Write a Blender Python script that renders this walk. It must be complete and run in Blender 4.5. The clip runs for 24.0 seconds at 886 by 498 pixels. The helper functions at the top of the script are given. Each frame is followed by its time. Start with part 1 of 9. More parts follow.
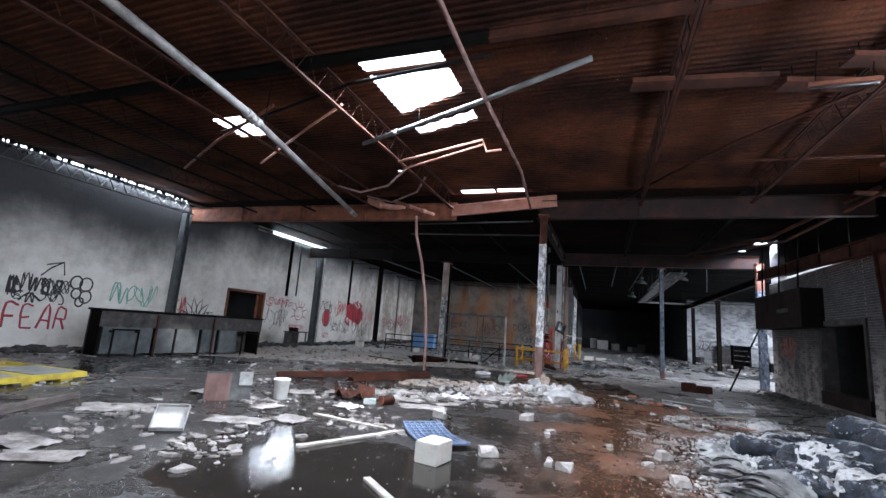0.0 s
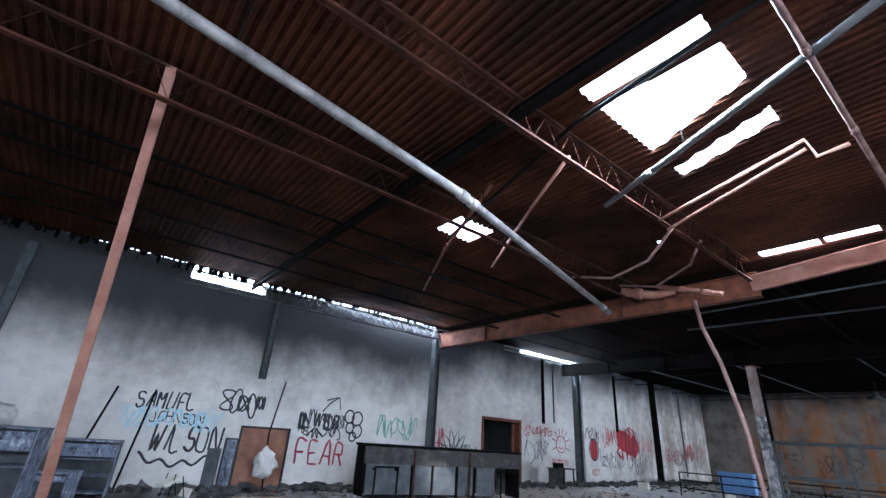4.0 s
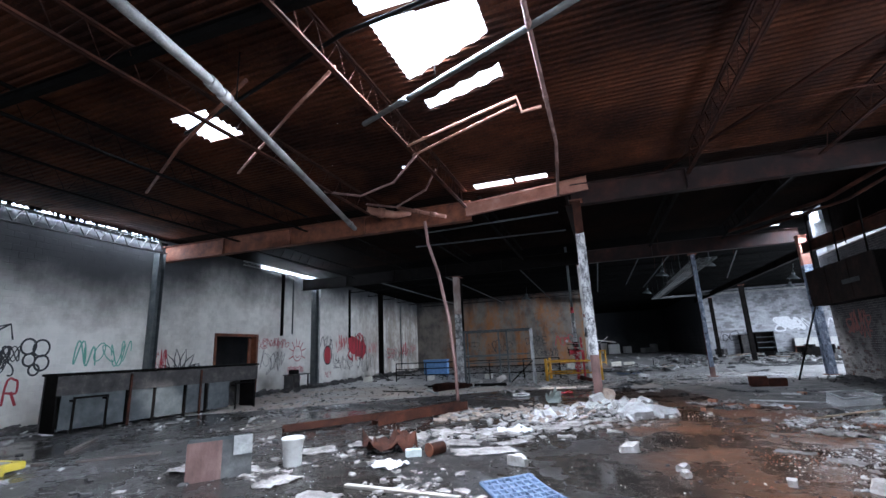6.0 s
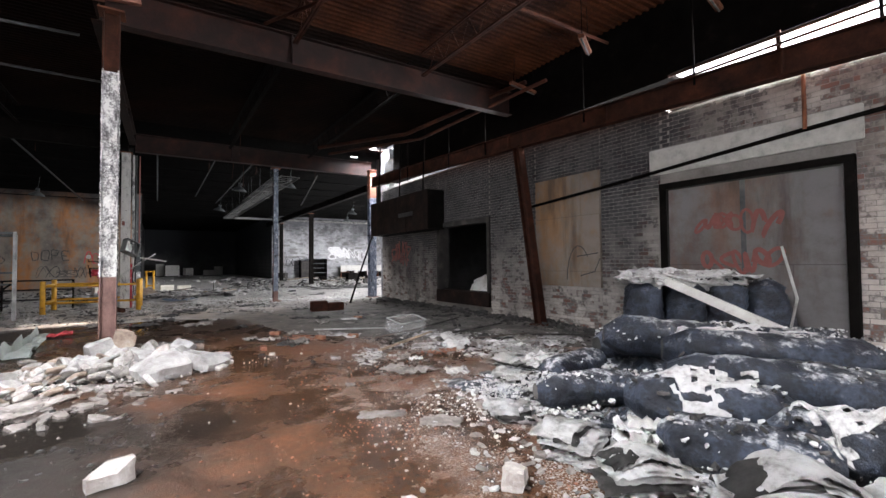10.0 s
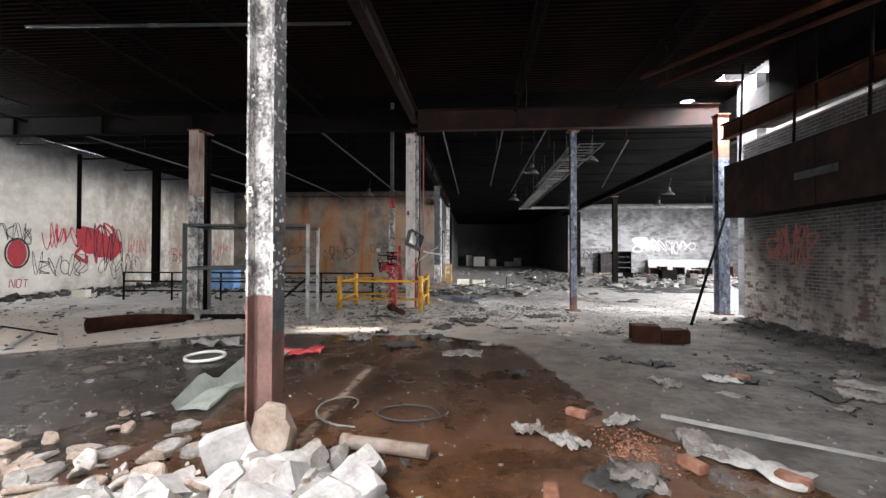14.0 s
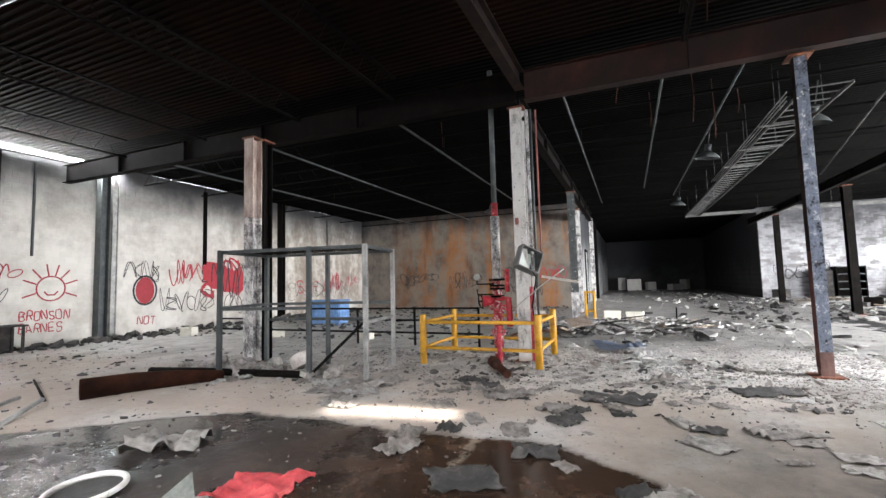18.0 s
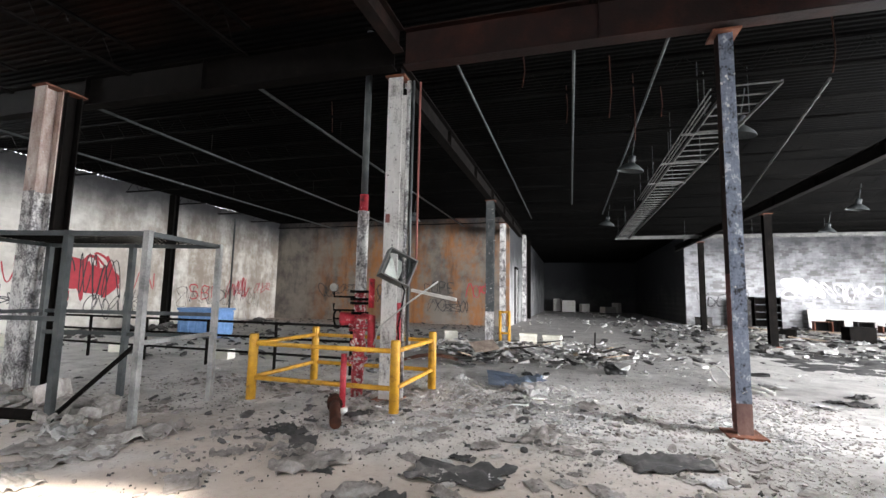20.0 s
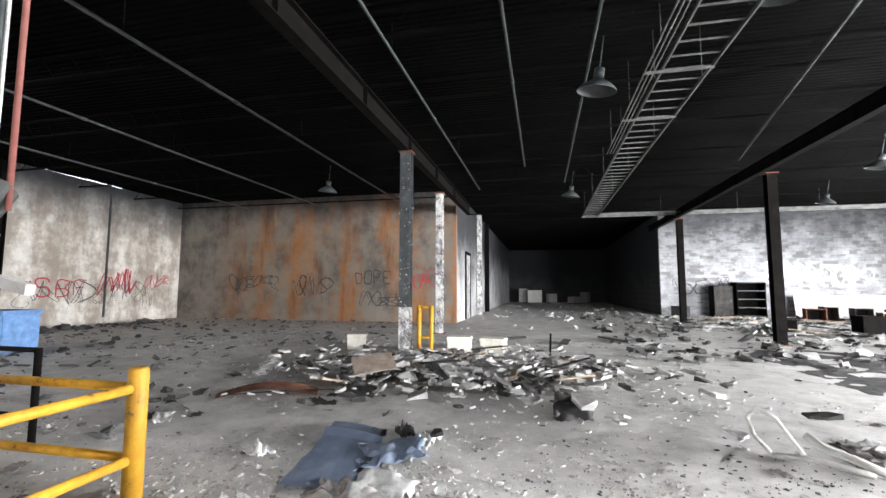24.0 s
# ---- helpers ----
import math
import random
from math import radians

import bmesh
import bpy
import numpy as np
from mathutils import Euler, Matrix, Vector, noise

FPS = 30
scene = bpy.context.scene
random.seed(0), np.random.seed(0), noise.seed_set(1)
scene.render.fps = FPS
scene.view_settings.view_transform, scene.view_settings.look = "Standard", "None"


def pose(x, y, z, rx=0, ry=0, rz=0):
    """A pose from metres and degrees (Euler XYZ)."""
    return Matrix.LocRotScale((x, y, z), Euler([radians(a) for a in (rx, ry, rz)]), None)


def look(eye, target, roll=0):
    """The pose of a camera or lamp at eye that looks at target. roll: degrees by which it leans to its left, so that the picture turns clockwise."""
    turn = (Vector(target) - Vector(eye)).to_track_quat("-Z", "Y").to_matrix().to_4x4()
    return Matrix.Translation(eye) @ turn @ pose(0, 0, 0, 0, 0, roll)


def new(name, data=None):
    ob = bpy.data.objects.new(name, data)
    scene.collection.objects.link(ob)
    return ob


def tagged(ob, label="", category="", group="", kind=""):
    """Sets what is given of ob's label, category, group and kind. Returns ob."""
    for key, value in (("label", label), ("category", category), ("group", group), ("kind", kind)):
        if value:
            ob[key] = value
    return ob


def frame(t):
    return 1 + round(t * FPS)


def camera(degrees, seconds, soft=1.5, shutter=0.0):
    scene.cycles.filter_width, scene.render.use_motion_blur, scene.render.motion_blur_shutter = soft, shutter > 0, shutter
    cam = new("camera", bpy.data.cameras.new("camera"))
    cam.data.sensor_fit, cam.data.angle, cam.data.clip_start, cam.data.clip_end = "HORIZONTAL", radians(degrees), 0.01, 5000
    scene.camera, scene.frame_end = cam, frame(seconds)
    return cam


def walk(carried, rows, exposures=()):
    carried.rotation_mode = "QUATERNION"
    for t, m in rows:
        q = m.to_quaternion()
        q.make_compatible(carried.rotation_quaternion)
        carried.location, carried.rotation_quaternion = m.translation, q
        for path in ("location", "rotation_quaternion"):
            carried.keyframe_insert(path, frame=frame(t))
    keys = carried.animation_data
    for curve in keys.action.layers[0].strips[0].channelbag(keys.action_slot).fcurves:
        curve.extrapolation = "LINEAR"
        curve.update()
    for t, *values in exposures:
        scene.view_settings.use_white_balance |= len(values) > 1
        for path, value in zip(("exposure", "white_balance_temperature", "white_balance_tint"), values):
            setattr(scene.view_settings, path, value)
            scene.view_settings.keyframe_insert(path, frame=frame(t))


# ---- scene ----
cam = camera(90.3, 24.0)
PATH = [
    (0, (0.409, -1.131, 1.773), (-0.262, 0.721, 2.118), 4.35),
    (0.5, (-0.001, -0.425, 1.768), (-0.881, 1.336, 2.122), 3.45),
    (1, (-0.517, 0.334, 1.75), (-1.71, 1.881, 2.179), 4.0),
    (1.5, (-0.798, 0.712, 1.73), (-1.993, 2.226, 2.261), 4.4),
    (2, (-1.205, 1.247, 1.857), (-2.631, 2.486, 2.514), 8.5),
    (2.5, (-1.339, 1.425, 1.881), (-2.846, 2.546, 2.569), 7.1),
    (4.5, (-1.165, 0.956, 1.866), (-2.586, 2.099, 2.687), 3.0),
    (5, (-1.386, 1.004, 1.877), (-2.633, 2.322, 2.718), 2.0),
    (5.5, (-1.543, 0.744, 1.736), (-2.313, 2.454, 2.433), -3.65),
    (6, (-1.241, 0.757, 1.623), (-1.856, 2.606, 2.076), -2.7),
    (6.5, (-1.004, 1.299, 1.491), (-1.097, 3.273, 1.799), -0.2),
    (7, (-0.749, 1.686, 1.381), (-0.465, 3.655, 1.595), 4.3),
    (7.5, (-0.845, 1.981, 1.487), (-0.380, 3.922, 1.607), 2.6),
    (8, (-0.909, 2.330, 1.553), (-0.429, 4.272, 1.542), 0.5),
    (8.5, (-0.854, 2.981, 1.491), (-0.036, 4.806, 1.485), -0.1),
    (9, (-0.856, 3.508, 1.531), (0.193, 5.211, 1.550), -0.2),
    (9.5, (-0.789, 4.052, 1.503), (0.326, 5.711, 1.554), -0.3),
    (11.5, (-0.229, 6.166, 1.693), (0.534, 8.014, 1.778), -2.28),
    (12, (0, 6.797, 1.688), (0.627, 8.695, 1.778), -2.36),
    (12.5, (-0.109, 7.669, 1.682), (0.357, 9.61, 1.806), -0.5),
    (13, (-0.024, 8.676, 1.632), (-0.017, 10.673, 1.743), -1.5),
    (13.5, (0.237, 9.25, 1.749), (0.138, 11.247, 1.795), -3.3),
    (14, (0.377, 9.903, 1.687), (0.233, 11.898, 1.716), 0.1),
    (14.5, (0.544, 10.627, 1.644), (0.266, 12.607, 1.681), 1),
    (15, (0.799, 11.224, 1.644), (0.332, 13.168, 1.678), -0.2),
    (15.5, (0.923, 11.734, 1.626), (0.344, 13.647, 1.69), 0.1),
    (16, (1.053, 12.321, 1.59), (0.377, 14.202, 1.662), -0.6),
    (16.5, (1.001, 12.802, 1.619), (0.249, 14.653, 1.708), -0.5),
    (17, (0.977, 13.339, 1.663), (0.142, 15.152, 1.783), -2.4),
    (17.5, (0.899, 13.826, 1.719), (0.018, 15.615, 1.877), 1.4),
    (18, (0.451, 14.334, 1.744), (-0.32, 16.173, 1.895), -1.56),
    (18.5, (0.718, 14.974, 1.697), (-0.036, 16.82, 1.863), -1.64),
    (19, (0.984, 15.569, 1.65), (0.39, 17.465, 1.879), 1.2),
    (19.5, (1.114, 16.175, 1.727), (0.532, 18.075, 1.95), 1.1),
    (21.5, (1.714, 18.894, 1.705), (1.27, 20.836, 1.89), 1.4),
    (22, (1.791, 19.438, 1.725), (1.297, 21.369, 1.896), 1.9),
    (22.5, (1.811, 20.23, 1.71), (1.334, 22.166, 1.869), -0.6),
    (23, (1.96, 20.604, 1.733), (1.45, 22.531, 1.893), -0.3),
    (23.5, (1.854, 21.428, 1.713), (1.361, 23.359, 1.879), -2.3),
    (24, (1.893, 21.93, 1.682), (1.455, 23.873, 1.861), 0.1),
]
walk(cam, [(t, look(eye, target, roll)) for t, eye, target, roll in PATH], [(0, 1.05, 5800, 12), (1, 1.35, 5650, 12), (2, 1.62, 5450, 12), (2.5, 1.62, 5400, 12), (4.5, 1.3, 5250, 11), (5, 1.25, 5150, 10), (6, 0.98, 5500, 11), (7, 0.92, 6350, 13), (8, 1.02, 6700, 13), (9, 1.3, 6550, 14), (9.5, 1.35, 6550, 14), (12, 1.5, 6850, 13), (13, 1.68, 6750, 12), (14, 1.74, 6750, 13), (16, 2.0, 6750, 13), (18, 2.25, 6600, 12), (19, 2.2, 6600, 12), (22, 1.9, 6550, 11), (23, 1.95, 6550, 11), (24, 2.35, 6550, 11)])

# ---- sky, sun and daylight in the openings ----
world = bpy.data.worlds.new("world")
scene.world = world
world.use_nodes = True
_wn = world.node_tree
_sky = _wn.nodes.new("ShaderNodeTexSky")
_sky.sky_type, _sky.sun_disc = "NISHITA", False
_sky.dust_density, _sky.ozone_density = 6.0, 0.6
_sky.sun_elevation, _sky.sun_rotation = radians(42.2), radians(126.0)
_haze = _wn.nodes.new("ShaderNodeMix")
_haze.data_type = "RGBA"
_haze.inputs[0].default_value = 0.6
_haze.inputs[7].default_value = (30.0, 31.0, 32.5, 1.0)
_wn.links.new(_sky.outputs[0], _haze.inputs[6])
_bg = _wn.nodes["Background"]
_bg.inputs["Strength"].default_value = 0.15
_wn.links.new(_haze.outputs[2], _bg.inputs["Color"])


def lamp_area(name, at, target, sx, sy, power, color=(0.93, 0.965, 1.0)):
    d = bpy.data.lights.new(name, "AREA")
    d.shape, d.size, d.size_y, d.energy, d.color = "RECTANGLE", sx, sy, power, color
    ob = new(name, d)
    ob.matrix_world = look(at, target)
    return ob


_sun = bpy.data.lights.new("sun", "SUN")
_sun.energy, _sun.angle, _sun.color = 4.5, radians(2.0), (1.0, 0.92, 0.82)
new("sun", _sun).matrix_world = look((6.0, -4.4, 6.75), (0, 0, 0))

# each lamp fills a hole of the roof, a gap of the wall or an added door
lamp_area("skylight_light", (-3.2, 6.5, 6.9), (-3.2, 6.5, 0), 1.7, 1.7, 880)
lamp_area("skylight_light", (-3.2, 8.25, 6.9), (-3.2, 8.25, 0), 1.8, 0.6, 180)
lamp_area("skylight_light", (-8.75, 7.45, 6.9), (-8.75, 7.45, 0), 1.1, 1.3, 130)
lamp_area("skylight_light", (-3.2, 13.6, 6.9), (-3.2, 13.6, 0), 2.4, 0.5, 170)
lamp_area("skylight_light", (3.2, 15.4, 6.9), (3.2, 15.4, 0), 1.0, 0.5, 45)
lamp_area("roof_gap_light", (7.6, 22.7, 6.9), (7.6, 22.7, 0), 0.8, 0.4, 420)
lamp_area("wall_gap_light", (-17.7, 7.5, 6.4), (-12.5, 7.5, 0.0), 12.5, 0.4, 470)
lamp_area("wall_gap_light", (-18.2, 22.0, 6.5), (-9.0, 21.5, 0.0), 7.0, 0.25, 620)
lamp_area("wall_gap_light", (7.9, 13.5, 4.92), (3.0, 13.5, 0.0), 9.0, 0.35, 95)
lamp_area("wall_gap_light", (7.95, 2.0, 4.8), (2.0, 2.5, 2.6), 11.0, 0.5, 900)
lamp_area("wall_gap_light", (7.95, 3.0, 4.6), (3.5, 3.5, 6.6), 11.0, 0.4, 380)
# added lamps in unseen, made-up dock doors that brighten the floor and far hall
lamp_area("added_door_light", (1.5, -7.2, 1.9), (1.5, 4.0, 1.4), 5.0, 3.4, 300)
lamp_area("added_door_light", (26.2, 39.0, 2.6), (14.0, 37.0, -0.6), 12.0, 4.0, 2000)
lamp_area("added_door_light", (19.4, 23.1, 2.6), (10.0, 28.0, -0.6), 10.4, 4.0, 2700)

# ---- materials ----
def _node(nt, kind, **kw):
    n = nt.nodes.new(kind)
    for k, v in kw.items():
        n.inputs[k.replace("_", " ")].default_value = v
    return n


def _math(nt, op, a, b=None, c=None, clamp=False):
    n = nt.nodes.new("ShaderNodeMath")
    n.operation, n.use_clamp = op, clamp
    for i, v in enumerate((a, b, c)):
        if v is None:
            continue
        if isinstance(v, (int, float)):
            n.inputs[i].default_value = v
        else:
            nt.links.new(v, n.inputs[i])
    return n.outputs[0]


def _range(nt, v, a, b):
    n = nt.nodes.new("ShaderNodeMapRange")
    n.interpolation_type = "SMOOTHSTEP"
    nt.links.new(v, n.inputs["Value"])
    n.inputs["From Min"].default_value, n.inputs["From Max"].default_value = a, b
    return n.outputs["Result"]


def _mix(nt, f, a, b):
    n = nt.nodes.new("ShaderNodeMix")
    n.data_type = "RGBA"
    if isinstance(f, (int, float)):
        n.inputs[0].default_value = f
    else:
        nt.links.new(f, n.inputs[0])
    for i, v in ((6, a), (7, b)):
        if isinstance(v, tuple):
            n.inputs[i].default_value = (*v, 1)
        else:
            nt.links.new(v, n.inputs[i])
    return n.outputs[2]


def _noise(nt, co, scale, detail=6.0, rough=0.6, stretch=None):
    if stretch:
        mp = nt.nodes.new("ShaderNodeMapping")
        mp.inputs["Scale"].default_value = stretch
        nt.links.new(co, mp.inputs["Vector"])
        co = mp.outputs[0]
    n = _node(nt, "ShaderNodeTexNoise", Scale=scale, Detail=detail, Roughness=rough)
    nt.links.new(co, n.inputs["Vector"])
    return n.outputs["Fac"]


def _bump(nt, h, strength, dist, prev=None):
    n = _node(nt, "ShaderNodeBump", Strength=strength, Distance=dist)
    nt.links.new(h, n.inputs["Height"])
    if prev is not None:
        nt.links.new(prev, n.inputs["Normal"])
    return n.outputs[0]


def _ramp(nt, f, stops):
    n = nt.nodes.new("ShaderNodeValToRGB")
    e = n.color_ramp.elements
    while len(e) < len(stops):
        e.new(0.5)
    for el, (p, c) in zip(e, stops):
        el.position, el.color = p, (*c, 1)
    nt.links.new(f, n.inputs[0])
    return n.outputs[0]


def _start(name, world_space=False):
    m = bpy.data.materials.new(name)
    m.use_nodes = True
    nt = m.node_tree
    b = nt.nodes["Principled BSDF"]
    if world_space:
        co = nt.nodes.new("ShaderNodeNewGeometry").outputs["Position"]
    else:
        co = nt.nodes.new("ShaderNodeTexCoord").outputs["Object"]
    return m, nt, b, co


def surf(name, stops, scale=3.0, rough=(0.6, 0.9), metal=0.0, bump=0.25, fine=45.0, stretch=None, world_space=False, vary=0.25, ash=None, dist=0.01, spec=0.5):
    """A worn surface: colours by a broad noise, grain by a fine one, bump, and dust of colour ash on what faces up."""
    m, nt, b, co = _start(name, world_space)
    big = _noise(nt, co, scale, 8.0, 0.65, stretch)
    small = _noise(nt, co, fine, 5.0, 0.6)
    f = _math(nt, "ADD", big, _math(nt, "MULTIPLY", _math(nt, "SUBTRACT", small, 0.5), vary))
    col = _ramp(nt, f, stops)
    rnd = nt.nodes.new("ShaderNodeObjectInfo").outputs["Random"]
    hsv = nt.nodes.new("ShaderNodeHueSaturation")
    nt.links.new(col, hsv.inputs["Color"])
    nt.links.new(_math(nt, "MULTIPLY_ADD", rnd, 0.3, 0.85), hsv.inputs["Value"])
    col = hsv.outputs[0]
    if ash:
        g = nt.nodes.new("ShaderNodeNewGeometry")
        sep = nt.nodes.new("ShaderNodeSeparateXYZ")
        nt.links.new(g.outputs["Normal"], sep.inputs[0])
        up = _math(nt, "ADD", sep.outputs["Z"], _math(nt, "MULTIPLY", _math(nt, "SUBTRACT", _noise(nt, co, 5.0, 10.0, 0.75), 0.5), 3.4))
        col = _mix(nt, _range(nt, up, ash[1], ash[1] + 0.45), col, ash[0])
    nt.links.new(col, b.inputs["Base Color"])
    nt.links.new(_math(nt, "MULTIPLY_ADD", small, rough[1] - rough[0], rough[0]), b.inputs["Roughness"])
    b.inputs["Metallic"].default_value = metal
    b.inputs["Specular IOR Level"].default_value = spec
    if bump:
        n1 = _bump(nt, big, bump * 0.8, dist * 4)
        nt.links.new(_bump(nt, small, bump, dist, n1), b.inputs["Normal"])
    return m


def plain(name, col, rough=0.6, metal=0.0):
    return surf(name, [(0.3, tuple(c * 0.75 for c in col)), (0.6, col), (0.8, tuple(min(1, c * 1.15) for c in col))], 6.0, (rough - 0.1, rough + 0.1), metal, 0.15)


def wall_mat(name, light, dirty, course, length, soot, soot_z, joint=0.45, peel=None, streak=None, bumpk=0.5, vertical="Y", patches=None, pieces=False, burnt=None, smooth=1.0, aged=None):
    """Painted or bare masonry: courses with raised and sunk joints, stains, smoke in clouds from above, peeled paint, rust running down."""
    m, nt, b, _ = _start(name)
    geo = nt.nodes.new("ShaderNodeNewGeometry").outputs["Position"] if pieces else nt.nodes.new("ShaderNodeTexCoord").outputs["Object"]
    sep = nt.nodes.new("ShaderNodeSeparateXYZ")
    nt.links.new(geo, sep.inputs[0])
    flat = nt.nodes.new("ShaderNodeCombineXYZ")
    nt.links.new(sep.outputs[vertical], flat.inputs[0])
    nt.links.new(sep.outputs["Z"], flat.inputs[1])
    uv = flat.outputs[0]
    br = _node(nt, "ShaderNodeTexBrick", Scale=1.0, Mortar_Size=0.006 if course < 0.1 else 0.008, Mortar_Smooth=0.25, Bias=0.0, Brick_Width=length, Row_Height=course)
    br.inputs["Color1"].default_value, br.inputs["Color2"].default_value, br.inputs["Mortar"].default_value = (0.2, 0.2, 0.2, 1), (1, 1, 1, 1), (0.5, 0.5, 0.5, 1)
    nt.links.new(uv, br.inputs["Vector"])
    big = _noise(nt, geo, 0.55, 8.0, 0.65)
    mid = _noise(nt, geo, 2.6, 8.0, 0.7)
    fine = _noise(nt, geo, 26.0, 6.0, 0.65)
    col = _mix(nt, _range(nt, _math(nt, "ADD", big, _math(nt, "MULTIPLY", mid, 0.5)), 0.62, 1.0), light, dirty)
    if pieces:
        # each block or brick has a tint of its own
        tint = _math(nt, "ADD", nt.nodes.new("ShaderNodeNewGeometry").outputs["Random Per Island"], nt.nodes.new("ShaderNodeObjectInfo").outputs["Random"])
        tint = _math(nt, "FRACT", tint)
    else:
        tint = br.outputs["Color"]
    col = _mix(nt, _math(nt, "MULTIPLY", tint, 0.14 if not pieces else pieces), col, tuple(c * 0.6 for c in dirty))
    if patches:
        # whole courses of the masonry differ in tint where paint has gone
        pm = _noise(nt, geo, 1.2, 7.0, 0.7, (0.7, 0.7, 2.6)) if len(patches) > 2 else mid
        pf = _math(nt, "MULTIPLY", _range(nt, _math(nt, "ADD", pm, _math(nt, "MULTIPLY", tint, patches[2] if len(patches) > 2 else 0.16)), patches[1], patches[1] + (0.2 if len(patches) > 2 else 0.07)), 0.9)
        col = _mix(nt, pf, col, patches[0])
    if peel:
        pf = _range(nt, _math(nt, "ADD", _math(nt, "MULTIPLY", fine, 0.3), _math(nt, "MULTIPLY_ADD", tint, 0.3 if pieces else 0.0, mid)), peel[1], peel[1] + (0.14 if pieces else 0.05))
        col = _mix(nt, pf, col, peel[0])
    if streak:
        st = _noise(nt, geo, 1.0, 8.0, 0.65, (0.55, 0.55, 0.12))
        sf = _math(nt, "MULTIPLY", _range(nt, _math(nt, "ADD", st, _math(nt, "MULTIPLY", mid, 0.35)), streak[1] + 0.05, streak[1] + 0.28), streak[2])
        if vertical == "X":
            sf = _math(nt, "MULTIPLY", sf, _range(nt, _math(nt, "MULTIPLY_ADD", big, 6.0, sep.outputs["X"]), -14.0, -9.0))
        col = _mix(nt, sf, col, streak[0])
        dk = _noise(nt, geo, 1.0, 7.0, 0.65, (1.1, 1.1, 0.22))
        col = _mix(nt, _math(nt, "MULTIPLY", _range(nt, dk, 0.52, 0.72), 0.75), col, (0.05, 0.045, 0.04))
    if aged:
        # brown damp stains running down one stretch of the wall
        ag = _noise(nt, geo, 1.0, 8.0, 0.65, (0.9, 0.9, 0.3))
        af = _math(nt, "MULTIPLY", _range(nt, _math(nt, "MULTIPLY_ADD", mid, 0.5, ag), aged[3], aged[3] + 0.35), _range(nt, sep.outputs["Y"], aged[0], aged[1]))
        col = _mix(nt, _math(nt, "MULTIPLY", af, 0.85), col, aged[2])
    jf = _math(nt, "MULTIPLY", br.outputs["Fac"], 0.0 if pieces else joint)
    col = _mix(nt, jf, col, tuple(c * 0.45 for c in dirty))
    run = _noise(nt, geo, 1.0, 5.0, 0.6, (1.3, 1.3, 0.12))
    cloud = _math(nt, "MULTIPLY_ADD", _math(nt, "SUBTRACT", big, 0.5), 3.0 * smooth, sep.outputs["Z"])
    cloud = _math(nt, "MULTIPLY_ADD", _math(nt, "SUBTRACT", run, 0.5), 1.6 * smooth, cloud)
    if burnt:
        # along one stretch in Y the soot colour reaches further down
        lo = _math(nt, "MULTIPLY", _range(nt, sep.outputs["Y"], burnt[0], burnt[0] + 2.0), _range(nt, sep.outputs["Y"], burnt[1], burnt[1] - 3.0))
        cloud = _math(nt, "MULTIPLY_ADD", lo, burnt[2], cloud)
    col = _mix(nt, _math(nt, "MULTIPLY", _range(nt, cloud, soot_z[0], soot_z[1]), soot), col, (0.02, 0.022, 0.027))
    nt.links.new(col, b.inputs["Base Color"])
    b.inputs["Roughness"].default_value = 0.85
    n1 = _bump(nt, mid if pieces else _math(nt, "SUBTRACT", 1.0, br.outputs["Fac"]), bumpk, 0.02)
    nt.links.new(_bump(nt, fine, 0.35, 0.012, n1), b.inputs["Normal"])
    return m


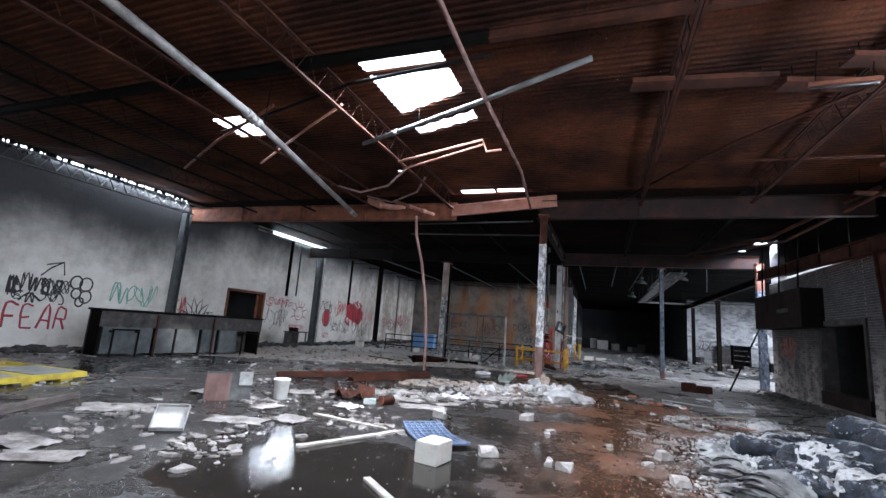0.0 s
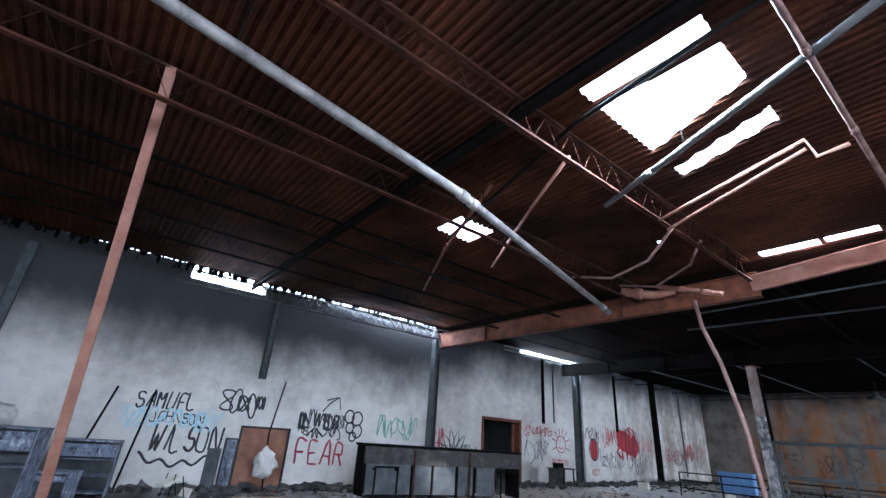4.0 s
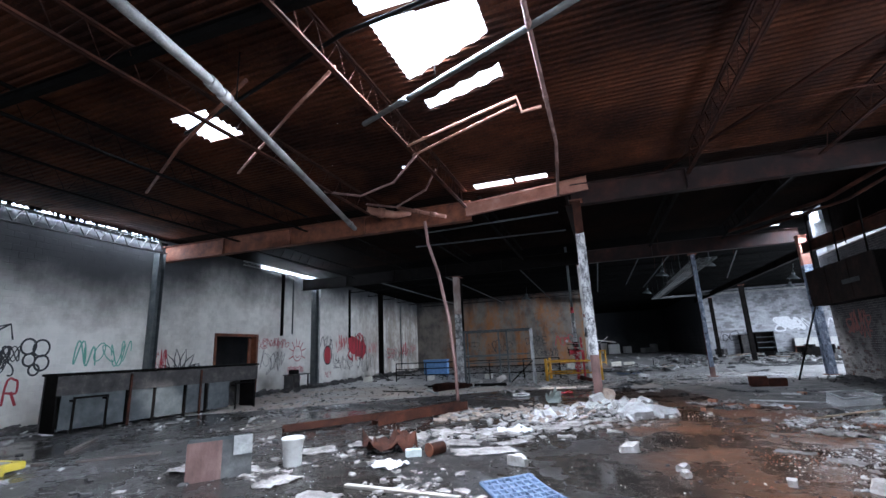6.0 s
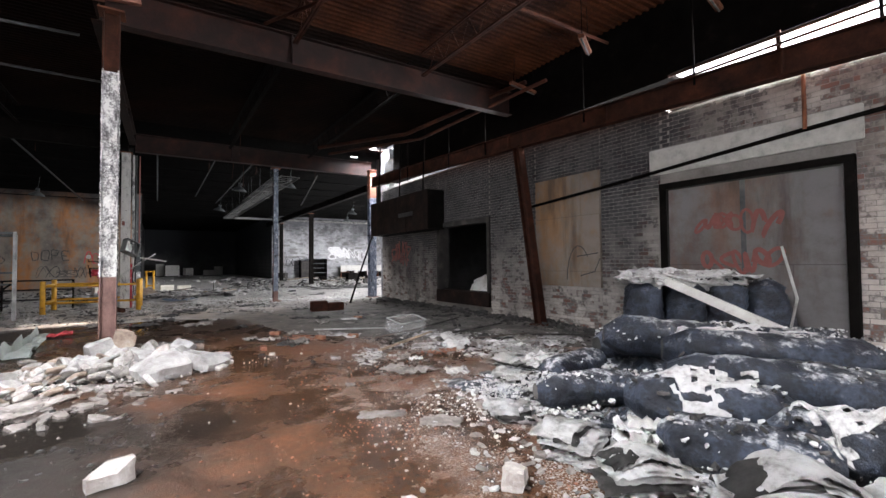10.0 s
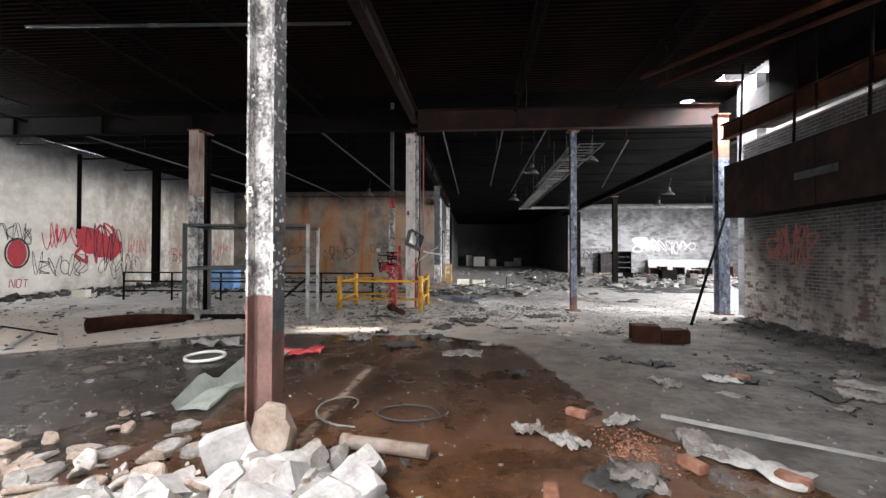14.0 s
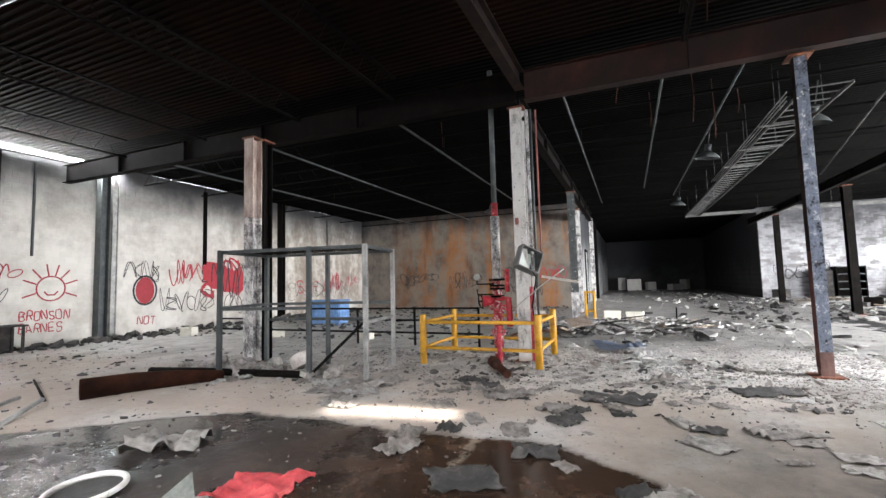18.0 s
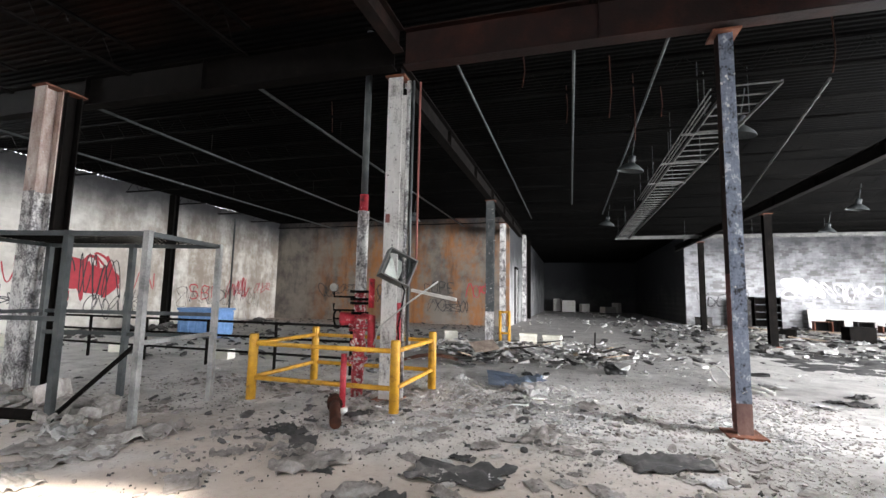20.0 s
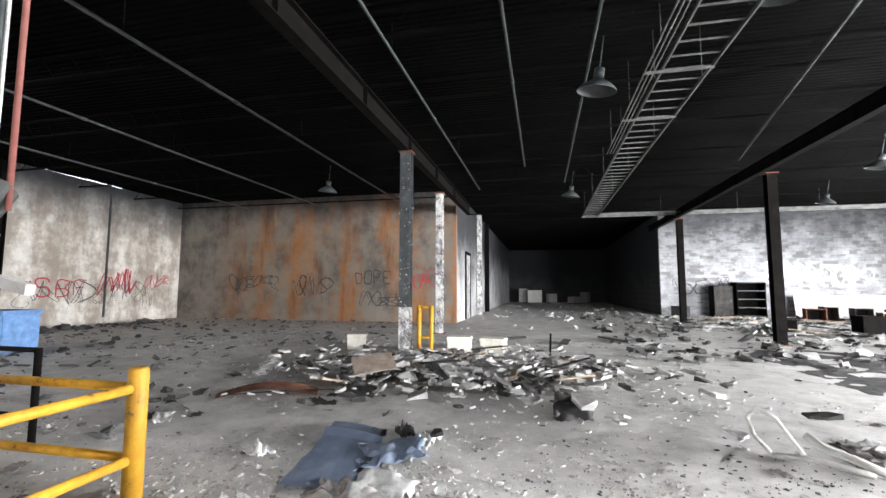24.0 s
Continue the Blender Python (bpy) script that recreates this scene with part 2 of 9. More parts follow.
def floor_mat():
    m, nt, b, co = _start("burnt_concrete_floor", True)
    sep = nt.nodes.new("ShaderNodeSeparateXYZ")
    nt.links.new(co, sep.inputs[0])
    x, y = sep.outputs["X"], sep.outputs["Y"]
    n1 = _noise(nt, co, 0.45, 8.0, 0.6)
    n2 = _noise(nt, co, 1.9, 9.0, 0.68)
    n3 = _noise(nt, co, 11.0, 8.0, 0.7)
    n4 = _noise(nt, co, 70.0, 4.0, 0.6)
    w1 = _math(nt, "MULTIPLY", _math(nt, "SUBTRACT", n1, 0.5), 1.8)
    w2 = _math(nt, "MULTIPLY", _math(nt, "SUBTRACT", n2, 0.5), 1.1)
    wob = _math(nt, "ADD", w1, w2)
    # water lies on the front half, up to an uneven edge
    rim = _math(nt, "ADD", _math(nt, "MULTIPLY", wob, 0.3), _math(nt, "MULTIPLY", _math(nt, "SUBTRACT", n3, 0.5), 0.25))
    edge_y = _math(nt, "MULTIPLY_ADD", _math(nt, "MAXIMUM", _math(nt, "SUBTRACT", -4.6, x), 0.0), -0.75, 19.15)
    edge_y = _math(nt, "MULTIPLY_ADD", _math(nt, "MAXIMUM", _math(nt, "ADD", x, 0.4), 0.0), -0.55, edge_y)
    edge_x = _math(nt, "MULTIPLY_ADD", _math(nt, "MAXIMUM", _math(nt, "SUBTRACT", 14.5, y), 0.0), 0.66, _math(nt, "MULTIPLY_ADD", y, -0.17, 4.33))
    far = _range(nt, _math(nt, "SUBTRACT", edge_y, _math(nt, "ADD", y, rim)), -0.06, 0.12)
    side = _range(nt, _math(nt, "SUBTRACT", edge_x, _math(nt, "ADD", x, rim)), -0.05, 0.1)
    wet = _math(nt, "MULTIPLY", far, side)
    grit = _math(nt, "ADD", n2, _math(nt, "MULTIPLY", _math(nt, "SUBTRACT", n3, 0.5), 0.55))
    dry = _ramp(nt, grit, [(0.25, (0.22, 0.21, 0.2)), (0.42, (0.48, 0.465, 0.44)), (0.6, (0.64, 0.615, 0.59)), (0.8, (0.73, 0.71, 0.68))])
    char = _range(nt, _math(nt, "ADD", n1, _math(nt, "MULTIPLY", n3, 0.5)), 0.7, 0.95)
    clear = _range(nt, y, 21.5, 25.0)
    dry = _mix(nt, _math(nt, "MULTIPLY", char, _math(nt, "MULTIPLY_ADD", clear, -0.42, 0.62)), dry, (0.06, 0.056, 0.053))
    soot = _range(nt, _math(nt, "ADD", n3, _math(nt, "MULTIPLY", n4, 0.4)), 0.74, 0.86)
    dry = _mix(nt, _math(nt, "MULTIPLY", soot, _math(nt, "MULTIPLY_ADD", clear, -0.45, 0.7)), dry, (0.04, 0.039, 0.038))
    tan = _math(nt, "MULTIPLY", _range(nt, y, 23.5, 20.5), _range(nt, n1, 0.3, 0.55))
    dry = _mix(nt, _math(nt, "MULTIPLY", tan, 0.8), dry, (0.52, 0.43, 0.36))
    # brown dirt, darkened further to take down strong light on this floor
    dim_mud = _math(nt, "MULTIPLY", _range(nt, _math(nt, "ADD", y, wob), 22.6, 18.2), _range(nt, x, -1.0, 2.0))
    dry = _mix(nt, _math(nt, "MULTIPLY", dim_mud, 0.92), dry, _mix(nt, _range(nt, grit, 0.3, 0.75), (0.03, 0.025, 0.021), (0.12, 0.095, 0.078)))
    # grey dirt, deepened where the added door lamp overlights the floor
    dim_grime = _math(nt, "MULTIPLY", _range(nt, _math(nt, "ADD", y, wob), 25.0, 22.0), _range(nt, _math(nt, "ADD", x, wob), 1.8, 3.8))
    dry = _mix(nt, _math(nt, "MULTIPLY", dim_grime, 0.75), dry, _mix(nt, _range(nt, grit, 0.3, 0.75), (0.06, 0.056, 0.052), (0.2, 0.19, 0.18)))
    rusty = _math(nt, "MULTIPLY", _range(nt, y, 38.0, 43.0), _range(nt, x, -1.5, -5.0))
    dry = _mix(nt, _math(nt, "MULTIPLY", rusty, _math(nt, "MULTIPLY", n2, 0.9)), dry, (0.25, 0.13, 0.06))
    damp = _ramp(nt, grit, [(0.28, (0.014, 0.012, 0.011)), (0.5, (0.03, 0.026, 0.024)), (0.66, (0.062, 0.055, 0.051)), (0.88, (0.13, 0.12, 0.113))])
    deep = _math(nt, "MULTIPLY", _range(nt, y, 14.0, 10.0), _math(nt, "MULTIPLY", _range(nt, x, -9.0, -5.0), _range(nt, x, 0.5, -1.0)))
    damp = _mix(nt, _math(nt, "MULTIPLY", deep, 0.75), damp, (0.02, 0.016, 0.013))
    red = _range(nt, _math(nt, "MULTIPLY_ADD", _range(nt, y, 9.5, 13.0), 2.6, _math(nt, "ADD", x, _math(nt, "MULTIPLY", wob, 1.6))), -1.4, 1.2)
    brown = _ramp(nt, grit, [(0.28, (0.04, 0.02, 0.012)), (0.5, (0.085, 0.04, 0.02)), (0.7, (0.14, 0.062, 0.028)), (0.9, (0.22, 0.095, 0.042))])
    damp = _mix(nt, _math(nt, "MULTIPLY", red, _math(nt, "MULTIPLY_ADD", _range(nt, y, 16.5, 13.0), 0.55, 0.45)), damp, brown)
    orange = _math(nt, "MULTIPLY", _range(nt, _math(nt, "ADD", n1, _math(nt, "MULTIPLY", n3, 0.25)), 0.6, 0.78), _math(nt, "MULTIPLY", red, _range(nt, y, 16.0, 11.0)))
    damp = _mix(nt, _math(nt, "MULTIPLY", orange, 0.7), damp, (0.24, 0.09, 0.04))
    bed = _math(nt, "MULTIPLY", _range(nt, _math(nt, "ADD", x, wob), 0.4, 1.8), _range(nt, y, 11.5, 9.0))
    crumb = _math(nt, "MULTIPLY", bed, _range(nt, _math(nt, "ADD", n2, _math(nt, "MULTIPLY", n3, 0.3)), 0.58, 0.7))
    bits = _noise(nt, co, 55.0, 3.0, 0.7)
    damp = _mix(nt, _math(nt, "MULTIPLY", crumb, _range(nt, bits, 0.46, 0.6)), damp, _ramp(nt, _noise(nt, co, 24.0, 3.0, 0.6), [(0.35, (0.26, 0.13, 0.09)), (0.5, (0.42, 0.36, 0.32)), (0.7, (0.6, 0.57, 0.54))]))
    lime = _math(nt, "MULTIPLY", _range(nt, n1, 0.52, 0.68), _range(nt, n3, 0.54, 0.68))
    damp = _mix(nt, _math(nt, "MULTIPLY", lime, 0.3), damp, (0.3, 0.28, 0.27))
    # a joint of the slab with dried silt along it
    seam = _math(nt, "ABSOLUTE", _math(nt, "ADD", _math(nt, "ADD", x, 1.19), _math(nt, "MULTIPLY_ADD", w2, 0.12, _math(nt, "MULTIPLY", _math(nt, "SUBTRACT", n3, 0.5), 0.12))))
    silt = _math(nt, "MULTIPLY", _range(nt, seam, 0.085, 0.02), _math(nt, "MULTIPLY", _range(nt, y, 13.2, 14.4), _range(nt, _math(nt, "MULTIPLY_ADD", n3, 0.3, n2), 0.6, 0.72)))
    damp = _mix(nt, _math(nt, "MULTIPLY", silt, 0.85), damp, (0.34, 0.27, 0.21))
    col = _mix(nt, wet, dry, damp)
    nt.links.new(col, b.inputs["Base Color"])
    pool = _math(nt, "MULTIPLY", wet, _range(nt, _math(nt, "ADD", n1, _math(nt, "MULTIPLY", _math(nt, "SUBTRACT", n2, 0.5), 0.35)), 0.6, 0.42))
    # a clear puddle by the moulded sheet
    px, py = _math(nt, "MULTIPLY", _math(nt, "ADD", x, 2.9), 0.5), _math(nt, "MULTIPLY", _math(nt, "SUBTRACT", y, 3.7), 0.62)
    pud = _math(nt, "ADD", _math(nt, "MULTIPLY", px, px), _math(nt, "MULTIPLY", py, py))
    pud = _range(nt, _math(nt, "ADD", pud, w2), 1.15, 0.75)
    pool = _math(nt, "MAXIMUM", pool, pud)
    r = _math(nt, "MULTIPLY_ADD", wet, -0.42, 0.88)
    r = _math(nt, "SUBTRACT", r, _math(nt, "MULTIPLY", pud, 0.07))
    r = _math(nt, "SUBTRACT", r, _math(nt, "MULTIPLY", pool, 0.34), clamp=True)
    nt.links.new(r, b.inputs["Roughness"])
    h = _math(nt, "MULTIPLY", _math(nt, "ADD", n3, _math(nt, "MULTIPLY", n4, 0.6)), _math(nt, "SUBTRACT", 1.0, _math(nt, "MULTIPLY", pool, 0.95)))
    nt.links.new(_bump(nt, h, 0.55, 0.022), b.inputs["Normal"])
    return m


M_FLOOR = floor_mat()
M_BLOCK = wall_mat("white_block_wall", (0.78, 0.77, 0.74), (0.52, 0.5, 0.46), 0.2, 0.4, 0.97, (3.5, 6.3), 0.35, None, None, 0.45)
# brick past y 8.4 darkened further: soot, with dimness put into the colour
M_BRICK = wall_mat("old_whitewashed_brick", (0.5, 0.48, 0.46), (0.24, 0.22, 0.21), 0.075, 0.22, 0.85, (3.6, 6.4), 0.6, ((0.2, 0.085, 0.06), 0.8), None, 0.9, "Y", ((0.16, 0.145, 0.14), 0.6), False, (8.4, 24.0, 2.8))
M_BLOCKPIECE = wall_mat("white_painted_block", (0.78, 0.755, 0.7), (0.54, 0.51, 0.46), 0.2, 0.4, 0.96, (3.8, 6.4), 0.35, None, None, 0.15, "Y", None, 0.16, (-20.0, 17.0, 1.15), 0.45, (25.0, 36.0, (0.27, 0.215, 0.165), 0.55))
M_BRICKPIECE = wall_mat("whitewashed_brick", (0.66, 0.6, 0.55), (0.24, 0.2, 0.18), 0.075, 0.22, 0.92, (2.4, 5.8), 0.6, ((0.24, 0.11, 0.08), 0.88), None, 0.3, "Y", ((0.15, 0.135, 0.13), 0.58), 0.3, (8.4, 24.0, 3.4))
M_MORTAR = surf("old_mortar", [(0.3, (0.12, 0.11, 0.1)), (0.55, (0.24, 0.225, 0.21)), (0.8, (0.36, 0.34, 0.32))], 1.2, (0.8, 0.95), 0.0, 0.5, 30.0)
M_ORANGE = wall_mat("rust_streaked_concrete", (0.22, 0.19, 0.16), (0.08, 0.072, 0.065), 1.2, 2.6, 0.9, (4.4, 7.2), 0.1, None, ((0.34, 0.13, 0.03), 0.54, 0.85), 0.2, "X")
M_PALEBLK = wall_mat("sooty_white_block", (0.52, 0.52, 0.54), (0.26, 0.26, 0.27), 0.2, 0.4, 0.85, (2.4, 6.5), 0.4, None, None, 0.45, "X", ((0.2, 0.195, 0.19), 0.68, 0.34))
# one near-black colour for the side rooms and the passage end
M_DARKWALL = wall_mat("near_black_wall", (0.09, 0.09, 0.09), (0.04, 0.04, 0.04), 0.2, 0.4, 0.9, (0.5, 4.0), 0.3, None, None, 0.4, "X")
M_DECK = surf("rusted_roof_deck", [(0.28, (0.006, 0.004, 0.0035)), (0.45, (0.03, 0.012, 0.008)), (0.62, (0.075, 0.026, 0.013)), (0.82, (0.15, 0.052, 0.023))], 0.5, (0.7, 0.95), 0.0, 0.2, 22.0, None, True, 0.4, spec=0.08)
# middle and back decks: soot set below its own tone, dimness in the colour
M_MIDDECK = surf("dimmed_smoked_deck", [(0.3, (0.004, 0.003, 0.0028)), (0.5, (0.01, 0.006, 0.0045)), (0.68, (0.02, 0.009, 0.006)), (0.85, (0.03, 0.014, 0.009))], 0.5, (0.75, 0.95), 0.0, 0.2, 22.0, None, True, 0.4, spec=0.06)
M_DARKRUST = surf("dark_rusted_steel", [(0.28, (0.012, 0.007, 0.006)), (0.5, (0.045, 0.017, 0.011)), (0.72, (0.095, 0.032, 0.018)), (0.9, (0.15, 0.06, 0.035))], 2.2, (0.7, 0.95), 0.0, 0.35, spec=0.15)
M_SOOTDECK = surf("dimmed_soot_roof", [(0.3, (0.0025, 0.0025, 0.0025)), (0.6, (0.006, 0.0058, 0.0055)), (0.85, (0.014, 0.011, 0.01))], 0.5, (0.85, 1.0), 0.0, 0.2, 22.0, None, True, spec=0.03)
M_RUST = surf("rusted_steel", [(0.28, (0.045, 0.018, 0.012)), (0.5, (0.15, 0.05, 0.025)), (0.72, (0.26, 0.095, 0.045)), (0.9, (0.33, 0.19, 0.12))], 2.2, (0.65, 0.9), 0.1, 0.35)
M_PINKRUST = surf("pale_rust_steel", [(0.3, (0.2, 0.08, 0.05)), (0.55, (0.36, 0.17, 0.12)), (0.8, (0.48, 0.3, 0.24))], 1.6, (0.6, 0.85), 0.1, 0.3)
M_BLACK = surf("charred_steel", [(0.3, (0.003, 0.0028, 0.0027)), (0.6, (0.008, 0.0068, 0.0062)), (0.85, (0.028, 0.02, 0.017))], 3.0, (0.75, 0.95), 0.0, 0.3, spec=0.05)
M_DARKGREY = surf("dark_grey_steel", [(0.3, (0.04, 0.045, 0.05)), (0.6, (0.09, 0.1, 0.1)), (0.85, (0.17, 0.16, 0.15))], 3.0, (0.45, 0.75), 0.4, 0.25)
M_PEEL = surf("peeling_white_paint", [(0.34, (0.06, 0.056, 0.056)), (0.46, (0.26, 0.25, 0.25)), (0.56, (0.66, 0.65, 0.63)), (0.85, (0.82, 0.81, 0.79))], 5.5, (0.5, 0.85), 0.0, 0.6, 30.0, (1, 1, 0.6), False, 0.5)
M_BLUEGREY = surf("blue_grey_paint", [(0.37, (0.018, 0.019, 0.024)), (0.4, (0.08, 0.092, 0.12)), (0.46, (0.15, 0.178, 0.235)), (0.6, (0.2, 0.228, 0.29)), (0.625, (0.45, 0.47, 0.52))], 9.0, (0.5, 0.85), 0.0, 0.5, 30.0, (1, 1, 0.5), False, 0.5)
M_GALV = surf("galvanised_pipe", [(0.3, (0.16, 0.16, 0.16)), (0.55, (0.36, 0.36, 0.35)), (0.8, (0.55, 0.54, 0.52))], 2.5, (0.4, 0.7), 0.5, 0.25, 40.0, (1, 1, 1))
M_YELLOW = surf("yellow_safety_paint", [(0.3, (0.09, 0.05, 0.02)), (0.4, (0.5, 0.25, 0.02)), (0.6, (0.66, 0.35, 0.025)), (0.85, (0.72, 0.42, 0.06))], 6.0, (0.45, 0.75), 0.0, 0.25)
M_RED = surf("red_valve_paint", [(0.3, (0.1, 0.01, 0.015)), (0.48, (0.42, 0.02, 0.035)), (0.62, (0.5, 0.04, 0.06)), (0.7, (0.75, 0.7, 0.68))], 9.0, (0.4, 0.7), 0.0, 0.35)
M_REDCLOTH = surf("red_cloth", [(0.3, (0.35, 0.03, 0.04)), (0.6, (0.6, 0.08, 0.09)), (0.85, (0.65, 0.25, 0.22))], 5.0, (0.7, 0.9), 0.0, 0.5)
M_BLUE = surf("blue_plastic", [(0.3, (0.08, 0.17, 0.34)), (0.6, (0.16, 0.3, 0.55)), (0.85, (0.3, 0.42, 0.6))], 4.0, (0.45, 0.7), 0.0, 0.2)
M_BLUEDULL = surf("dull_blue_plastic", [(0.3, (0.07, 0.1, 0.16)), (0.6, (0.14, 0.19, 0.29)), (0.85, (0.27, 0.31, 0.37))], 5.0, (0.5, 0.75), 0.0, 0.3)
M_WHITE = surf("dirty_white", [(0.25, (0.34, 0.31, 0.28)), (0.42, (0.64, 0.62, 0.58)), (0.7, (0.78, 0.77, 0.74))], 5.0, (0.6, 0.85), 0.0, 0.3)
M_CREAM = surf("cream_foam", [(0.25, (0.52, 0.47, 0.38)), (0.45, (0.72, 0.69, 0.6)), (0.7, (0.8, 0.78, 0.71))], 5.0, (0.7, 0.9), 0.0, 0.3)
M_BLUEPALE = surf("faded_blue_plastic", [(0.3, (0.12, 0.15, 0.21)), (0.55, (0.2, 0.245, 0.33)), (0.8, (0.32, 0.36, 0.42))], 3.0, (0.4, 0.65), 0.0, 0.3)
M_PALEWOOD = surf("weathered_pale_wood", [(0.3, (0.27, 0.24, 0.2)), (0.55, (0.43, 0.39, 0.34)), (0.85, (0.55, 0.52, 0.47))], 4.0, (0.7, 0.9), 0.0, 0.35, 60.0)
M_STONE = surf("pale_rubble", [(0.25, (0.24, 0.2, 0.17)), (0.45, (0.4, 0.365, 0.335)), (0.7, (0.6, 0.58, 0.555))], 4.0, (0.75, 0.95), 0.0, 0.7, 30.0)
M_GREYSTONE = surf("grey_rubble", [(0.25, (0.12, 0.11, 0.1)), (0.5, (0.3, 0.28, 0.26)), (0.75, (0.48, 0.45, 0.42))], 4.0, (0.75, 0.95), 0.0, 0.7, 30.0)
M_TANSLAB = surf("tan_plaster_slab", [(0.25, (0.14, 0.1, 0.08)), (0.5, (0.32, 0.25, 0.2)), (0.75, (0.48, 0.41, 0.36))], 4.0, (0.8, 0.95), 0.0, 0.6, 30.0)
M_CINDER = surf("concrete_block", [(0.25, (0.3, 0.3, 0.28)), (0.5, (0.48, 0.47, 0.44)), (0.8, (0.6, 0.59, 0.56))], 6.0, (0.8, 0.95), 0.0, 0.6, 70.0)
M_WOOD = surf("weathered_wood", [(0.3, (0.18, 0.13, 0.09)), (0.55, (0.36, 0.28, 0.2)), (0.8, (0.5, 0.42, 0.34))], 3.0, (0.7, 0.9), 0.0, 0.4, 40.0, (1, 9, 9))
M_CHARWOOD = surf("charred_board", [(0.3, (0.012, 0.011, 0.01)), (0.55, (0.04, 0.036, 0.034)), (0.8, (0.12, 0.1, 0.09))], 3.0, (0.7, 0.95), 0.0, 0.5, 30.0)
M_BURNTBAG = surf("burnt_plastic_bundle", [(0.3, (0.006, 0.007, 0.01)), (0.5, (0.022, 0.027, 0.04)), (0.66, (0.06, 0.078, 0.115)), (0.8, (0.2, 0.22, 0.26))], 4.0, (0.22, 0.6), 0.0, 0.7, 25.0, None, False, 0.4, ((0.62, 0.63, 0.65), 0.86), 0.03)
M_ASH = surf("ash_and_paper", [(0.25, (0.05, 0.05, 0.05)), (0.42, (0.32, 0.31, 0.3)), (0.6, (0.56, 0.55, 0.53)), (0.8, (0.72, 0.71, 0.69))], 2.2, (0.75, 0.95), 0.0, 0.5, 18.0, None, True)
M_ASHWHITE = surf("white_ash", [(0.26, (0.1, 0.1, 0.1)), (0.36, (0.4, 0.39, 0.38)), (0.5, (0.66, 0.655, 0.645)), (0.8, (0.8, 0.795, 0.785))], 3.5, (0.8, 0.95), 0.0, 0.7, 24.0, None, True, 0.5)
M_CHARBITS = surf("char_bits", [(0.3, (0.015, 0.015, 0.015)), (0.55, (0.06, 0.057, 0.055)), (0.8, (0.22, 0.2, 0.19))], 2.0, (0.7, 0.95), 0.0, 0.5, 18.0, None, True)
M_BRICKBITS = surf("brick_bits", [(0.3, (0.1, 0.04, 0.03)), (0.5, (0.3, 0.13, 0.08)), (0.65, (0.42, 0.24, 0.17)), (0.8, (0.6, 0.55, 0.5))], 3.0, (0.75, 0.95), 0.0, 0.5, 20.0, None, True)
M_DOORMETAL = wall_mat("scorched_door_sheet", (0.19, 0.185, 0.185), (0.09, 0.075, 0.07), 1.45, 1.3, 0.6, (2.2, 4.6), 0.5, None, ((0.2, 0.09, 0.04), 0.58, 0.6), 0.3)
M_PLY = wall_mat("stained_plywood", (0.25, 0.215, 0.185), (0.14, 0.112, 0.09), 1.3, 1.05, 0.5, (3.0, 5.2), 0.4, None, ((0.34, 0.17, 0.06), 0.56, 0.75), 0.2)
M_SOOTRUST = surf("soot_black_rusty_sheet", [(0.3, (0.006, 0.005, 0.005)), (0.55, (0.02, 0.012, 0.01)), (0.8, (0.055, 0.026, 0.018))], 2.0, (0.6, 0.9), 0.0, 0.3, spec=0.15)
M_FOOT = surf("pinkish_rust_paint", [(0.3, (0.09, 0.05, 0.043)), (0.5, (0.19, 0.105, 0.09)), (0.7, (0.3, 0.19, 0.165)), (0.85, (0.42, 0.36, 0.33))], 3.5, (0.6, 0.85), 0.0, 0.35, 40.0, (1, 1, 0.4))
M_BOARD = surf("orange_board", [(0.25, (0.1, 0.07, 0.06)), (0.45, (0.28, 0.13, 0.08)), (0.65, (0.38, 0.19, 0.12)), (0.85, (0.3, 0.27, 0.25))], 1.6, (0.7, 0.9), 0.0, 0.3)
M_INKBLACK = plain("black_spray_paint", (0.025, 0.025, 0.027), 0.6)
M_INKRED = plain("red_spray_paint", (0.42, 0.035, 0.05), 0.6)
M_INKFADED = plain("faded_red_spray_paint", (0.26, 0.09, 0.075), 0.7)
M_INKGREEN = plain("green_spray_paint", (0.16, 0.42, 0.32), 0.6)
M_INKCYAN = plain("pale_cyan_spray_paint", (0.4, 0.66, 0.75), 0.6)
M_INKWHITE = plain("white_spray_paint", (0.85, 0.85, 0.86), 0.6)
M_GREENSHEET = surf("pale_green_sheet_metal", [(0.3, (0.3, 0.33, 0.3)), (0.5, (0.52, 0.56, 0.52)), (0.8, (0.66, 0.68, 0.65))], 3.0, (0.45, 0.7), 0.0, 0.25)
M_STRIP = surf("grey_metal_strip", [(0.3, (0.2, 0.2, 0.19)), (0.55, (0.42, 0.42, 0.4)), (0.8, (0.62, 0.61, 0.58))], 3.0, (0.4, 0.7), 0.3, 0.25)
M_PIPEGREY = surf("dull_grey_pipe", [(0.3, (0.05, 0.05, 0.05)), (0.55, (0.13, 0.13, 0.125)), (0.8, (0.25, 0.245, 0.24))], 3.0, (0.5, 0.8), 0.2, 0.25)
M_MAINPIPE = surf("sooty_galvanised_pipe", [(0.3, (0.1, 0.09, 0.085)), (0.5, (0.22, 0.21, 0.2)), (0.75, (0.38, 0.36, 0.34))], 2.5, (0.45, 0.75), 0.3, 0.3, 40.0)
